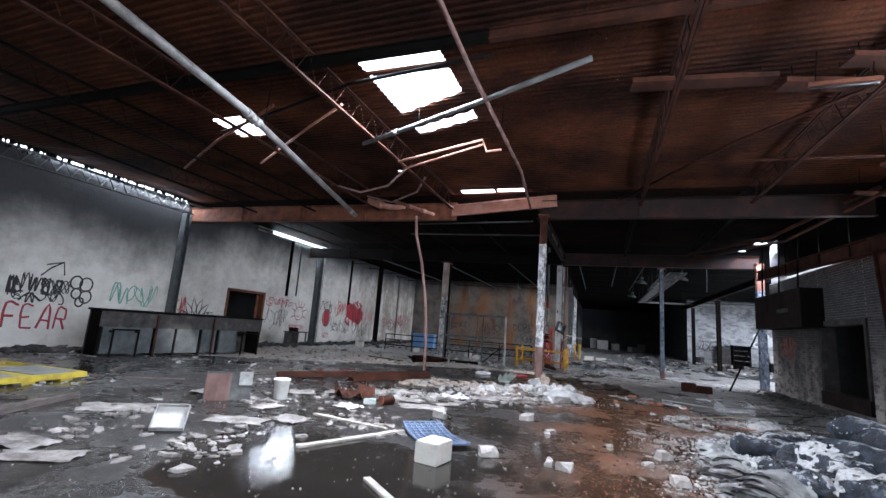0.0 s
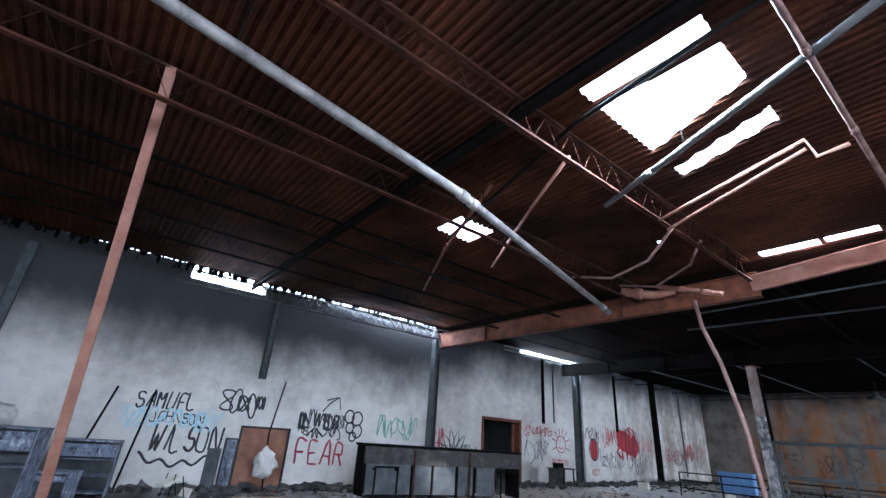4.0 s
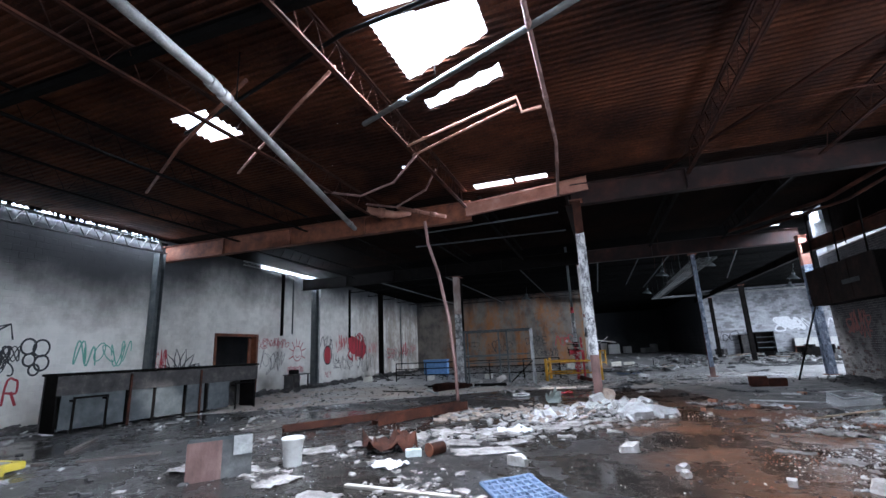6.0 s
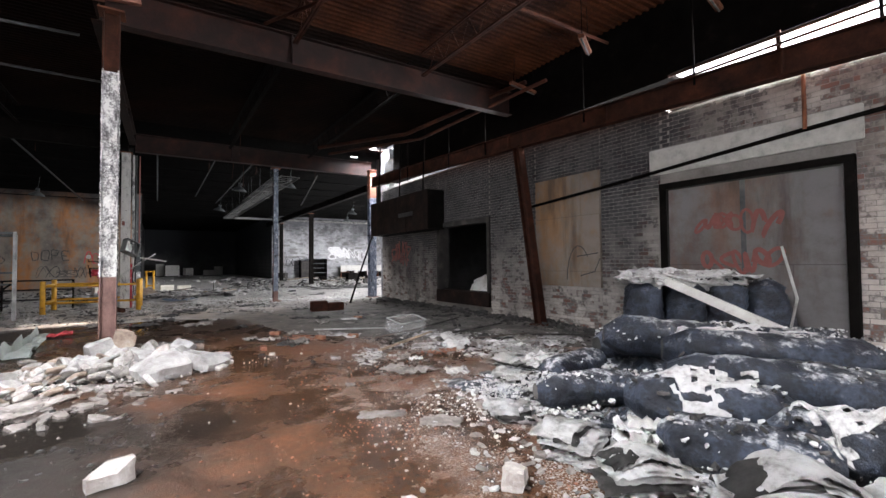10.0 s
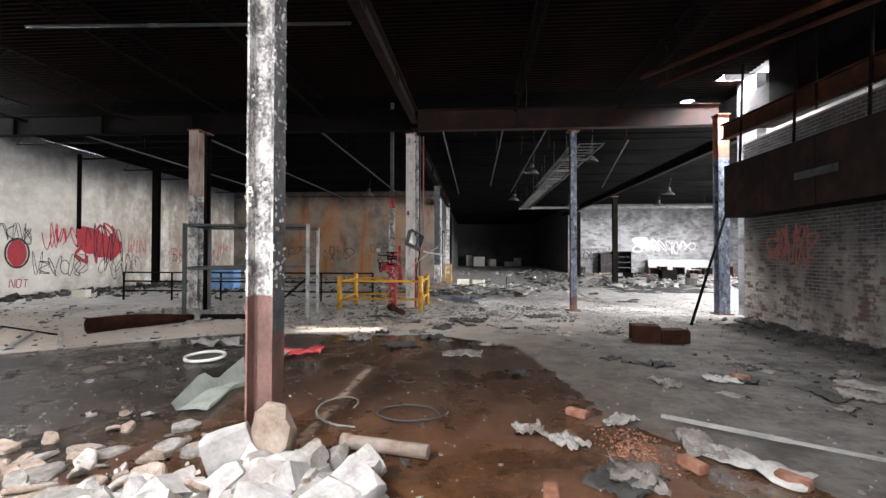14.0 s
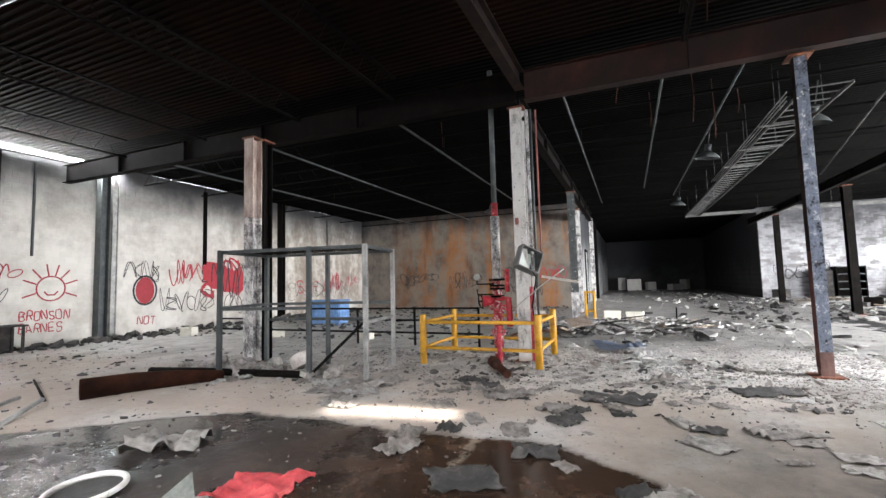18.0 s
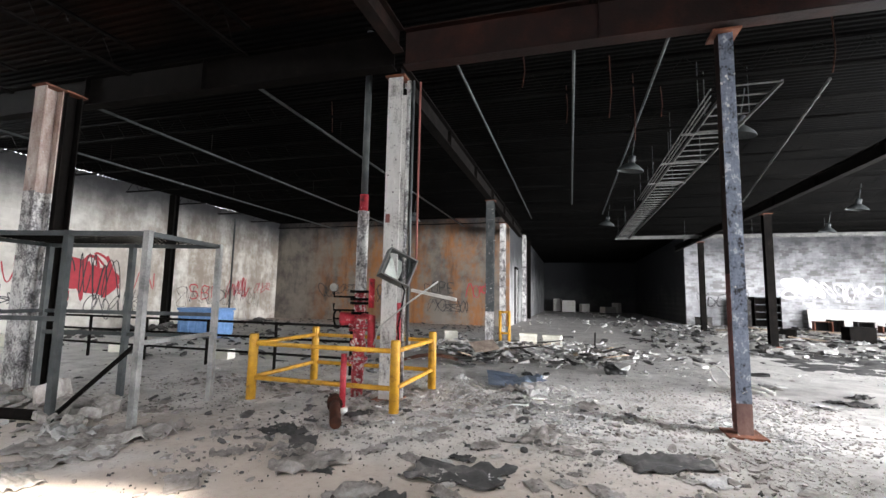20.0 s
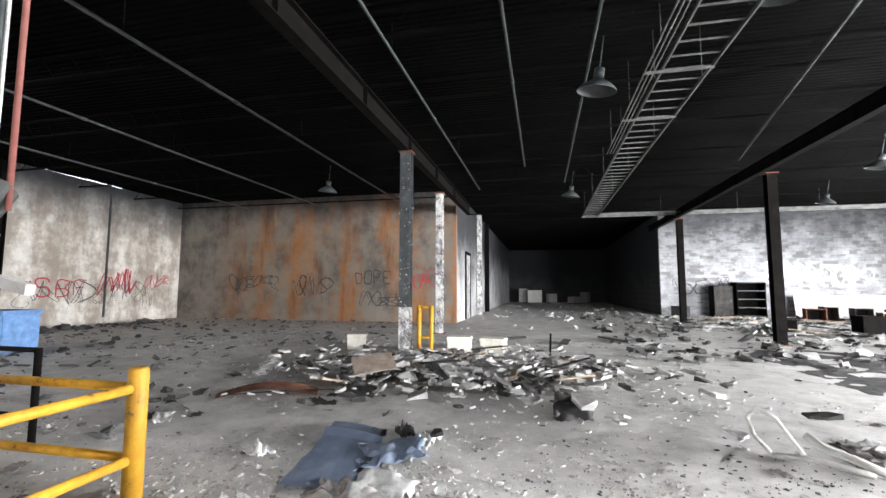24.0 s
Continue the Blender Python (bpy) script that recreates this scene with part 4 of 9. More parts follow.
def joist(x, y0, y1, mat, label, zt=6.56, zb=6.02, axis="y", pitch=0.62, zz=0.011):
    """An open-web roof joist: two chords and a zigzag of rods."""
    def P(s, c, z):
        return (c, s, z) if axis == "y" else (s, c, z)
    t = thing("roof_joist", label, "joist", pose(*P(y0, x, 0)), "open-web roof joists")
    o = Vector(P(y0, x, 0))
    for z in (zt, zb):
        bm = NB()
        for dx in (-0.028, 0.028):
            a, b = Vector(P(y0, x + dx, z)) - o, Vector(P(y1, x + dx, z)) - o
            h = Vector(P(0, 0.02, 0)) if axis == "y" else Vector((0, 0.02, 0))
            quad = [a - h + Vector((0, 0, -0.02)), a + h + Vector((0, 0, -0.02)), b + h + Vector((0, 0, -0.02)), b - h + Vector((0, 0, -0.02))]
            quadmesh(bm, quad + [q + Vector((0, 0, 0.04)) for q in quad], BOXF)
        part("chord", bm, mat, t)
    pts = [Vector(P(y0 + k * pitch / 2, x, zt if k % 2 else zb)) - o for k in range(2 * int((y1 - y0) / pitch) + 1)]
    tubepart("web", mat, t, pts, zz, 5)
    return t


for x, mat in ((-4.68, M_DARKRUST), (-7.7, M_DARKRUST), (-10.6, M_BLACK), (-13.6, M_BLACK), (1.6, M_DARKRUST), (4.6, M_DARKRUST)):
    joist(x, -7.8, 13.6, mat, "rusted open-web roof joist")
for x in (-14.2, -10.6, -7.2, -4.4, 1.6, 4.6):
    joist(x, 14.2, 23.2, M_BLACK, "soot-black open-web roof joist")
joist(-17.38, 2.6, 13.7, M_PIPEGREY, "scorched open-web joist along the wall gap", 6.46, 6.0, "y", 0.5, 0.025)
joist(-17.85, 18.4, 25.4, M_STRIP, "pale open-web joist along the wall gap", 6.6, 6.4, "y", 0.4)
joist(7.5, -4.0, 9.2, M_STRIP, "pale open-web joist along the top of the brick wall", 4.78, 4.4, "y", 0.45, 0.016)
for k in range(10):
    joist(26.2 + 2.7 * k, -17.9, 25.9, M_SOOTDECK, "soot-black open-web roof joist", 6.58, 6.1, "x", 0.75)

# ---- columns ----
M_DARKRED = surf("dark_red_blistered_paint", [(0.3, (0.02, 0.008, 0.007)), (0.5, (0.075, 0.018, 0.014)), (0.7, (0.13, 0.035, 0.027)), (0.85, (0.3, 0.24, 0.22))], 5.0, (0.6, 0.9), 0.0, 0.5)
M_GREYPAINT = surf("scuffed_grey_white_paint", [(0.3, (0.13, 0.12, 0.115)), (0.4, (0.42, 0.41, 0.4)), (0.5, (0.66, 0.65, 0.63)), (0.85, (0.78, 0.77, 0.75))], 4.0, (0.5, 0.85), 0.0, 0.5, 35.0, (1, 1, 0.35), False, 0.4)
M_RUSTWHITE = surf("rusty_white_paint", [(0.3, (0.12, 0.07, 0.055)), (0.45, (0.3, 0.22, 0.19)), (0.65, (0.5, 0.44, 0.4)), (0.85, (0.6, 0.56, 0.53))], 3.0, (0.6, 0.9), 0.0, 0.4, 30.0, (1, 1, 0.3))
M_SCORCHGREY = surf("scorched_grey_paint", [(0.3, (0.05, 0.052, 0.056)), (0.5, (0.12, 0.125, 0.132)), (0.66, (0.19, 0.195, 0.2)), (0.8, (0.42, 0.41, 0.4))], 7.0, (0.55, 0.85), 0.0, 0.5, 35.0, None, False, 0.5)


def column(x, y, h, label, segs, turn=0.0, w=0.3, flakes=0, seed=1, flake_z=(1.4, 4.6), name="steel_column"):
    """Rolled steel column with base plate; segs: (z0, z1, material) up its shaft."""
    t = thing(name, label, "column", pose(x, y, 0, 0, 0, turn), "steel columns")
    boxpart("base_plate", M_RUST, t, -0.22, 0.22, -0.22, 0.22, 0.0, 0.03)
    for z0, z1, mat in segs:
        bm = NB()
        hsec(bm, w, w, 0.018, 0.012, (0, 0, z0), (0, 0, z1))
        part("shaft", bm, mat, t)
    boxpart("cap_plate", M_RUST, t, -0.18, 0.18, -0.18, 0.18, h, h + 0.03)
    if flakes:
        rng = random.Random(seed)
        bm = NB()
        for _ in range(flakes):
            s = rng.choice((-1, 1))
            z = rng.uniform(*flake_z)
            a, c = rng.uniform(0.012, 0.045), rng.uniform(0.012, 0.055)
            k = rng.randint(5, 7)
            if rng.random() < 0.55:
                m = pose(rng.uniform(-w / 2, w / 2), s * (w / 2 + 0.004), z, 90 + rng.uniform(-28, 28), rng.uniform(-28, 28), 0)
            else:
                m = pose(s * rng.choice((0.016, 0.016, w / 2)), rng.uniform(-w / 2 + 0.02, w / 2 - 0.02), z, rng.uniform(-28, 28), 90 + rng.uniform(-28, 28), 0)
            ring = [(a * rng.uniform(0.6, 1) * math.cos(math.tau * q / k) / 1.6, c * rng.uniform(0.6, 1) * math.sin(math.tau * q / k) / 1.6) for q in range(k)]
            lo = [bm.verts.new(m @ Vector((u, v, -0.003))) for u, v in ring]
            hi = [bm.verts.new(m @ Vector((u * 0.8, v * 0.8, 0.005))) for u, v in ring]
            bm.faces.new(hi)
            bm.faces.new(lo[::-1])
            for q in range(k):
                bm.faces.new((lo[q], lo[(q + 1) % k], hi[(q + 1) % k], hi[q]))
        part("paint_flakes", bm, M_PEEL, t, "curling white paint flakes", "stuff")
    return t


column_a = column(-1.37, 13.48, 5.65, "steel column with curling white paint and a rust-red foot", ((0.03, 1.35, M_FOOT), (1.35, 4.7, M_PEEL), (4.7, 5.65, M_DARKRUST)), 90, 0.225, 620, 3)
boxpart("flange_face", M_SCORCHGREY, column_a, -0.111, 0.111, -0.116, -0.113, 1.05, 4.7, "scorched grey face with blistered paint")
column_b = column(-1.67, 23.88, 5.55, "white peeling steel column carrying conduits and an open box", ((0.03, 5.55, M_GREYPAINT),), 0, 0.27, 120, 5, (0.3, 5.0))
column(-1.6, 33.0, 5.3, "steel column with a blistered dark edge", ((0.03, 1.2, M_PEEL), (1.2, 5.3, M_DARKGREY)), 0, 0.28, 200, 7, (0.4, 5.0))
column_d = column(3.39, 23.68, 5.5, "blue-grey steel column with blistered paint and rusty foot", ((0.03, 0.42, M_FOOT), (0.42, 5.55, M_BLUEGREY)), 0, 0.18, 70, 9, (0.4, 5.0))
boxpart("side_plate", M_DARKRED, column_d, -0.096, -0.0915, -0.087, 0.087, 0.15, 2.1, "dark red painted side")
boxpart("side_plate", M_SOOTRUST, column_d, -0.096, -0.0915, -0.087, 0.087, 2.1, 5.5, "dark plate over the upper channel")
column(7.5, 23.2, 5.75, "dark blue-grey steel column, rust-red near its top", ((0.03, 4.5, M_BLUEGREY), (4.5, 5.75, M_PINKRUST)), 0, 0.3, 0)
column(8.85, 37.3, 5.25, "dark steel column in the far hall", ((0.03, 5.25, M_BLACK),), 0, 0.28)
column(-7.74, 22.2, 5.3, "steel column, white below and rust-red above", ((0.03, 3.4, M_PEEL), (3.4, 5.3, M_RUSTWHITE)), 0, 0.28, 40, 11)
column(8.8, 46.5, 5.25, "black steel column in the far hall", ((0.03, 5.25, M_BLACK),), 0, 0.28)
column(17.5, 38.0, 6.5, "black steel column in the far hall", ((0.03, 6.5, M_BLACK),), 0, 0.28)
column(-1.9, 38.2, 5.3, "white and black steel column by the passage", ((0.03, 5.3, M_PEEL),), 0, 0.26, 120, 13, (0.4, 5.0))
column(-7.7, 22.52, 5.3, "soot-black steel column beside the white one", ((0.03, 5.3, M_BLACK),), 0, 0.26)

# pilasters on the western wall, with steel faces
def pilaster(u, w, d, z0, z1, mat, label):
    bm = NB()
    hsec(bm, w, d, 0.02, 0.014, (0, 0, z0), (0, 0, z1))
    return one("wall_column", bm, mat, label, "column", "steel columns along the western wall", ML @ pose(d / 2 + 0.004, u, 0))


pilaster(-1.0, 0.26, 0.26, 0, 6.1, M_DARKGREY, "dark steel column against the white wall")
pilaster(6.0, 0.24, 0.2, 3.3, 6.05, M_DARKGREY, "dark steel stub column high on the white wall")
pilaster(13.6, 0.3, 0.3, 0, 6.0, M_DARKGREY, "dark steel column against the white wall")
pilaster(24.7, 0.34, 0.32, 0, 6.4, M_DARKGREY, "dark steel column against the white wall")
pilaster(25.15, 0.16, 0.22, 0, 6.3, M_STRIP, "pale steel post beside the wall column")
pilaster(34.4, 0.36, 0.3, 0, 6.6, M_BLACK, "soot-black steel column against the white wall")
for u in (21.6, 29.3):
    pilaster(u, 0.14, 0.12, 2.9, 6.4, M_BLACK, "short soot-black hanger on the wall")
pilaster(22.6, 0.1, 0.05, 3.0, 6.2, M_DARKGREY, "thin grey conduit on the wall")
pilaster(39.0, 0.1, 0.06, 0.3, 6.2, M_DARKGREY, "thin grey conduit on the wall")

# ---- graffiti ----
# strokes of hand-drawn capitals on a grid four wide and six high
GLYPHS = {"W": "0610243046", "I": "1610", "L": "060040", "S": "453616050413334241301001", "O": "160501103041453616", "N": "00064046", "A": "002640 1232",
          "M": "0006234640", "U": "060110304146", "E": "460600 0040 0333", "F": "460600 0333", "R": "00063645433303 2340", "B": "00063645343303 3342413000",
          "D": "00062645412000", "P": "00063645343303", "T": "0646 2620", "J": "4641301001", "H": "0006 4640 0343"}


def words(parent, txt, mat, m, h, seed=1, wide=0.05, squeeze=1.0):
    """Hand-sprayed capitals, each stroke a soft band of uneven width, flat on its wall."""
    rng = random.Random(seed)
    bm, x, n = NB(), 0.0, 0
    for ch in txt:
        k, lean, dy = h / 6 * rng.uniform(0.88, 1.1), rng.uniform(-0.12, 0.16), rng.uniform(-0.06, 0.06) * h
        for s in GLYPHS[ch].split():
            P = [((int(s[i]) + rng.uniform(-0.25, 0.25)) * squeeze * 0.95, int(s[i + 1]) + rng.uniform(-0.25, 0.25)) for i in range(0, len(s), 2)]
            Q = []
            for i in range(len(P) - 1):
                a, b, c, d = P[max(i - 1, 0)], P[i], P[i + 1], P[min(i + 2, len(P) - 1)]
                for q in range(5):
                    f = q / 5
                    Q.append(tuple(0.5 * (2 * b[j] + 0.6 * (c[j] - a[j]) * f * (1 - f) * (1 - f) * 2 + (2 * (c[j] - b[j])) * f - 0.6 * (d[j] - b[j]) * f * f * (1 - f) * 2) for j in (0, 1)))
            Q.append(P[-1])
            ribbon(bm, [(x + (u + lean * v) * k, v * k + dy) for u, v in Q], wide * rng.uniform(0.8, 1.15), 0.0008 * n)
            n += 1
        x += (3.0 if ch == "I" else 5.6) * k * squeeze
    return part("graffiti", bm, mat, parent, "", "", m)


def ribbon(bm, pts, w, lift=0.0):
    """A flat painted stroke in the plane of x and y."""
    n = len(pts)
    L, R = [], []
    for i, p in enumerate(pts):
        a, b = Vector(pts[max(i - 1, 0)]), Vector(pts[min(i + 1, n - 1)])
        d = (b - a).normalized() if (b - a).length > 1e-6 else Vector((1, 0))
        o = Vector((-d.y, d.x)) * w * 0.5
        L.append(bm.verts.new((p[0] + o.x, p[1] + o.y, lift + 0.00004 * i)))
        R.append(bm.verts.new((p[0] - o.x, p[1] - o.y, lift + 0.00004 * i)))
    for i in range(n - 1):
        bm.faces.new((L[i], R[i], R[i + 1], L[i + 1]))


def scrawl(parent, mat, m, w, h, n, seed, stroke=0.04, filled=0):
    """Loops and zigzags of spray paint, w wide and h high, in no letters."""
    rng = random.Random(seed)
    bm = NB()
    stroke *= 0.65
    for k in range(n):
        cx, cy = w * (k + 0.5) / n, h * rng.uniform(0.35, 0.65)
        rx, ry = w / n * rng.uniform(0.45, 0.8), h * rng.uniform(0.22, 0.48)
        a, b, ph, turns = rng.choice((1, 1, 2, 3)), rng.choice((1, 2, 3)), rng.uniform(0, 6.3), rng.uniform(0.7, 1.3)
        ribbon(bm, [(cx + rx * math.sin(a * t * math.tau * turns + ph), cy + ry * math.sin(b * t * math.tau * turns)) for t in [i / 28 for i in range(29)]], stroke * rng.uniform(0.7, 1.2), 0.0012 * k)
    for k in range(filled):
        cx, cy = w * rng.uniform(0.2, 0.8), h * rng.uniform(0.3, 0.7)
        vs = [bm.verts.new((cx + w * 0.28 * math.cos(t) * rng.uniform(0.8, 1.2), cy + h * 0.32 * math.sin(t) * rng.uniform(0.8, 1.2), 0.0012 * (n + k))) for t in [math.tau * i / 14 for i in range(14)]]
        bm.faces.new(vs)
    return part("graffiti", bm, mat, parent, "", "", m)


def W(u, z, d=0.01):
    return pose(d, u, z, 90, 0, 90)


def lines(parent, mat, m, strokes, w):
    bm = NB()
    for i, s in enumerate(strokes):
        ribbon(bm, s, w, 0.0008 * i)
    return part("graffiti", bm, mat, parent, "", "", m)


words(wall_west, "WILSON", M_INKBLACK, W(3.2, 0.98), 0.66, 2, 0.07, 0.58)
lines(wall_west, M_INKBLACK, W(3.0, 0.62), [[(t * 0.1, 0.09 * math.sin(t * 1.05 + 1.4) + 0.22 * (1 - t / 10) ** 2) for t in range(21)]], 0.07)
words(wall_west, "SAMUEL", M_INKBLACK, W(2.6, 2.12), 0.46, 3, 0.055, 0.62)
words(wall_west, "JOHNSON", M_INKBLACK, W(3.05, 1.74), 0.3, 4, 0.04, 0.78)
scrawl(wall_west, M_INKCYAN, W(2.3, 1.55, 0.022), 2.7, 0.62, 12, 5, 0.055)
scrawl(wall_west, M_INKBLACK, W(4.95, 2.0), 1.35, 0.9, 5, 6, 0.085)
scrawl(wall_west, M_INKBLACK, W(7.65, 1.75), 1.75, 0.75, 9, 7, 0.075)
scrawl(wall_west, M_INKBLACK, W(7.7, 1.55, 0.02), 1.6, 0.4, 9, 70, 0.06)
lines(wall_west, M_INKBLACK, W(9.55, 1.55, 0.02), [[(cx + r * math.cos(a), cy + r * 1.15 * math.sin(a)) for a in [math.tau * i / 16 for i in range(17)]] for cx, cy, r in ((0.1, 0.8, 0.2), (0.16, 0.4, 0.16), (0.45, 0.75, 0.22), (0.5, 0.3, 0.2), (0.32, 0.1, 0.14))], 0.06)
lines(wall_west, M_INKBLACK, W(8.5, 2.45), [[(0, 0), (0.25, 0.3), (0.6, 0.55)], [(0.1, 0.4), (0.62, 0.56), (0.72, 0.1)]], 0.05)
words(wall_west, "FEAR", M_INKRED, W(7.75, 0.72), 0.78, 9, 0.075, 0.68)
scrawl(wall_west, M_INKGREEN, W(11.0, 1.6), 1.9, 1.05, 6, 10, 0.07)
leaf = []
for a in (-62, -35, -10, 14, 38, 64):
    c, s = math.cos(radians(90 - a)), math.sin(radians(90 - a))
    leaf.append([(c * r - s * q, s * r + c * q) for r, q in ((0, 0), (0.4, 0.14), (0.8, 0.12), (1.15, 0), (0.8, -0.12), (0.4, -0.14), (0, 0))])
lines(wall_west, M_INKBLACK, W(15.1, 1.1), leaf, 0.05)
scrawl(wall_west, M_INKBLACK, W(14.0, 0.9), 2.4, 0.7, 5, 12, 0.045)
scrawl(wall_west, M_INKRED, W(13.95, 1.2, 0.016), 0.5, 1.1, 2, 13, 0.05)
scrawl(wall_west, M_INKRED, W(19.85, 2.2), 2.5, 0.55, 8, 14, 0.06)
scrawl(wall_west, M_INKBLACK, W(20.0, 0.9), 2.0, 1.2, 7, 15, 0.035)
ring = [[(0.42 * math.cos(t), 0.42 * math.sin(t)) for t in [math.tau * i / 24 for i in range(25)]]]
rays = [[(0.45 * math.cos(t), 0.45 * math.sin(t)), (0.85 * math.cos(t), 0.85 * math.sin(t))] for t in [radians(a) for a in (20, 50, 75, 100, 130, 160, 200, 340)]]
lines(wall_west, M_INKRED, W(23.2, 1.9), ring + rays + [[(-0.2, -0.1), (-0.1, -0.22), (0.1, -0.22), (0.2, -0.1)]], 0.05)
words(wall_west, "BRONSON", M_INKRED, W(22.35, 0.85), 0.3, 16, 0.035, 0.75)
words(wall_west, "BARNES", M_INKRED, W(22.35, 0.42), 0.3, 17, 0.035, 0.75)
disc = NB()
disc.faces.new([disc.verts.new((0.4 * math.cos(t), 0.55 * math.sin(t), 0)) for t in [math.tau * i / 20 for i in range(20)]])
part("graffiti", disc, M_INKRED, wall_west, "", "", W(26.5, 1.75))
lines(wall_west, M_INKBLACK, W(26.5, 1.75, 0.016), [[(x * 1.15, y * 1.4) for x, y in ring[0]]], 0.08)
scrawl(wall_west, M_INKRED, W(27.6, 1.8), 1.7, 1.2, 5, 18, 0.08)
scrawl(wall_west, M_INKBLACK, W(25.7, 2.1), 1.4, 0.9, 4, 19, 0.05)
scrawl(wall_west, M_INKBLACK, W(27.2, 0.6), 2.6, 1.2, 8, 20, 0.05)
scrawl(wall_west, M_INKRED, W(29.3, 1.3), 2.6, 1.9, 5, 21, 0.2, 4)
scrawl(wall_west, M_INKBLACK, W(29.2, 1.3, 0.017), 2.7, 1.9, 5, 22, 0.09)
words(wall_west, "WIN", M_INKRED, W(32.4, 1.75), 0.75, 23, 0.05, 0.8)
scrawl(wall_west, M_INKBLACK, W(30.6, 0.4), 2.8, 1.3, 8, 24, 0.05)
words(wall_west, "NOT", M_INKRED, W(26.2, 0.35), 0.35, 25, 0.04, 0.9)
words(wall_west, "SBF", M_INKRED, W(36.0, 1.35), 0.7, 26, 0.06, 1.2)
scrawl(wall_west, M_INKRED, W(38.7, 1.25), 2.0, 1.3, 6, 27, 0.09)
scrawl(wall_west, M_INKRED, W(41.2, 1.7), 1.6, 0.8, 4, 28, 0.06)
scrawl(wall_west, M_INKBLACK, W(35.2, 0.8), 6.5, 1.2, 12, 29, 0.035)


def Nn(x, z, y=43.494):
    return pose(x, y, z, 90, 0, 0)


words(wall_north_left, "DOPE", M_INKBLACK, Nn(-7.6, 1.95), 0.6, 31, 0.05, 0.9)
scrawl(wall_north_left, M_INKBLACK, Nn(-11.3, 1.2), 2.4, 1.4, 6, 32, 0.05)
scrawl(wall_north_left, M_INKBLACK, Nn(-15.2, 1.5), 3.0, 1.0, 6, 33, 0.05)
scrawl(wall_north_left, M_INKRED, Nn(-4.9, 1.6), 1.6, 1.0, 4, 34, 0.06)
scrawl(wall_north_left, M_INKBLACK, Nn(-7.3, 0.7), 2.4, 0.9, 5, 35, 0.05)
scrawl(wall_north_right, M_INKWHITE, Nn(15.6, 2.1, 53.194), 2.2, 1.4, 4, 36, 0.3, 3)
scrawl(wall_north_right, M_INKWHITE, Nn(17.2, 1.9, 53.19), 3.8, 1.2, 6, 37, 0.1)
scrawl(wall_north_right, M_INKBLACK, Nn(10.2, 1.2, 53.19), 4.5, 1.2, 7, 38, 0.05)

# ---- doors and boards of the western wall ----
t = thing("boarded_door", "boarded doorway with a scorched orange panel in a dark frame", "door", ML @ pose(0, 5.7, 0))
boxpart("panel", M_BOARD, t, -0.1, -0.04, 0.05, 1.65, 0.0, 1.72)
boxpart("jamb", M_CHARWOOD, t, -0.12, 0.03, 0.0, 0.06, 0.0, 1.78)
boxpart("jamb", M_CHARWOOD, t, -0.12, 0.03, 1.64, 1.7, 0.0, 1.78)
boxpart("head", M_CHARWOOD, t, -0.12, 0.034, 0.0, 1.7, 1.72, 1.79)
t = thing("wall_cabinet", "narrow grey metal cabinet standing against the wall", "cabinet", ML @ pose(0.01, 5.3, 0))
boxpart("body", M_DARKGREY, t, 0, 0.14, 0, 0.36, 0, 1.4, "", 0.01)
boxpart("door", M_BLUEGREY, t, 0.142, 0.16, 0.03, 0.33, 0.05, 1.35, "", 0.004)
tubepart("handle", M_STRIP, t, [(0.17, 0.28, 0.6), (0.17, 0.28, 0.75)], 0.012, 6)
t = thing("board", "grey board leaning against the wall", "board", ML @ pose(0.02, 4.85, 0))
boxpart("sheet", M_DARKGREY, t, 0.0, 0.03, 0, 0.4, 0, 1.08, "", 0.004)
t = thing("steel_rod", "thin dark rod leaning upright with a rag on it", "rod", ML @ pose(0.5, 6.6, 0))
tubepart("rod", M_BLACK, t, [(0, 0, 0), (-0.2, -0.05, 1.6), (-0.35, 0.25, 3.3)], 0.025, 7)
bm = NB()
lump(bm, 0.45, 0.75, 0.8, 4, 3, 0.5, pose(0, -0.05, 0.75))
part("rag", bm, M_WHITE, t, "white rag hung on the rod", smooth=True)
for u, a in ((2.6, 0.35), (1.4, 0.6)):
    bm = NB()
    tube(bm, [(0, 0, 0), (-0.25, a, 2.6)], 0.03, 7)
    one("steel_rod", bm, M_BLACK, "dark steel rod leaning on the white wall", "rod", "leaning rods", ML @ pose(0.6, u, 0))

t = thing("doorway_frame", "dark red steel frame of an open doorway", "door frame", ML @ pose(0, 16.9, 0))
boxpart("jamb", M_RUST, t, -0.3, 0.05, -0.02, 0.1, 0, 2.9)
boxpart("jamb", M_RUST, t, -0.3, 0.05, 2.72, 2.87, 0, 2.9)
boxpart("head", M_RUST, t, -0.3, 0.054, -0.02, 2.87, 2.8, 2.93)
t = thing("door_leaf", "rust-red steel door standing ajar in the doorway", "door", ML @ pose(-0.25, 19.6, 0, 0, 0, 35))
boxpart("leaf", M_RUST, t, -0.05, 0.0, -1.2, 0, 0.02, 2.7, "", 0.006)
boxpart("handle", M_DARKGREY, t, 0.0, 0.05, -1.1, -1.0, 1.0, 1.12, "", 0.008)
# made-up blue box: a patch of blue light in the doorway, as colour
t = thing("blue_lit_box", "blue box standing in for a blue-lit patch in the side room", "crate", ML @ pose(-2.2, 17.2, 1.1))
boxpart("body", M_BLUE, t, 0, 0.6, 0, 0.9, 0, 0.45, "", 0.02)
boxpart("rim", M_BLUE, t, -0.03, 0.63, -0.03, 0.93, 0.4, 0.47, "", 0.01)
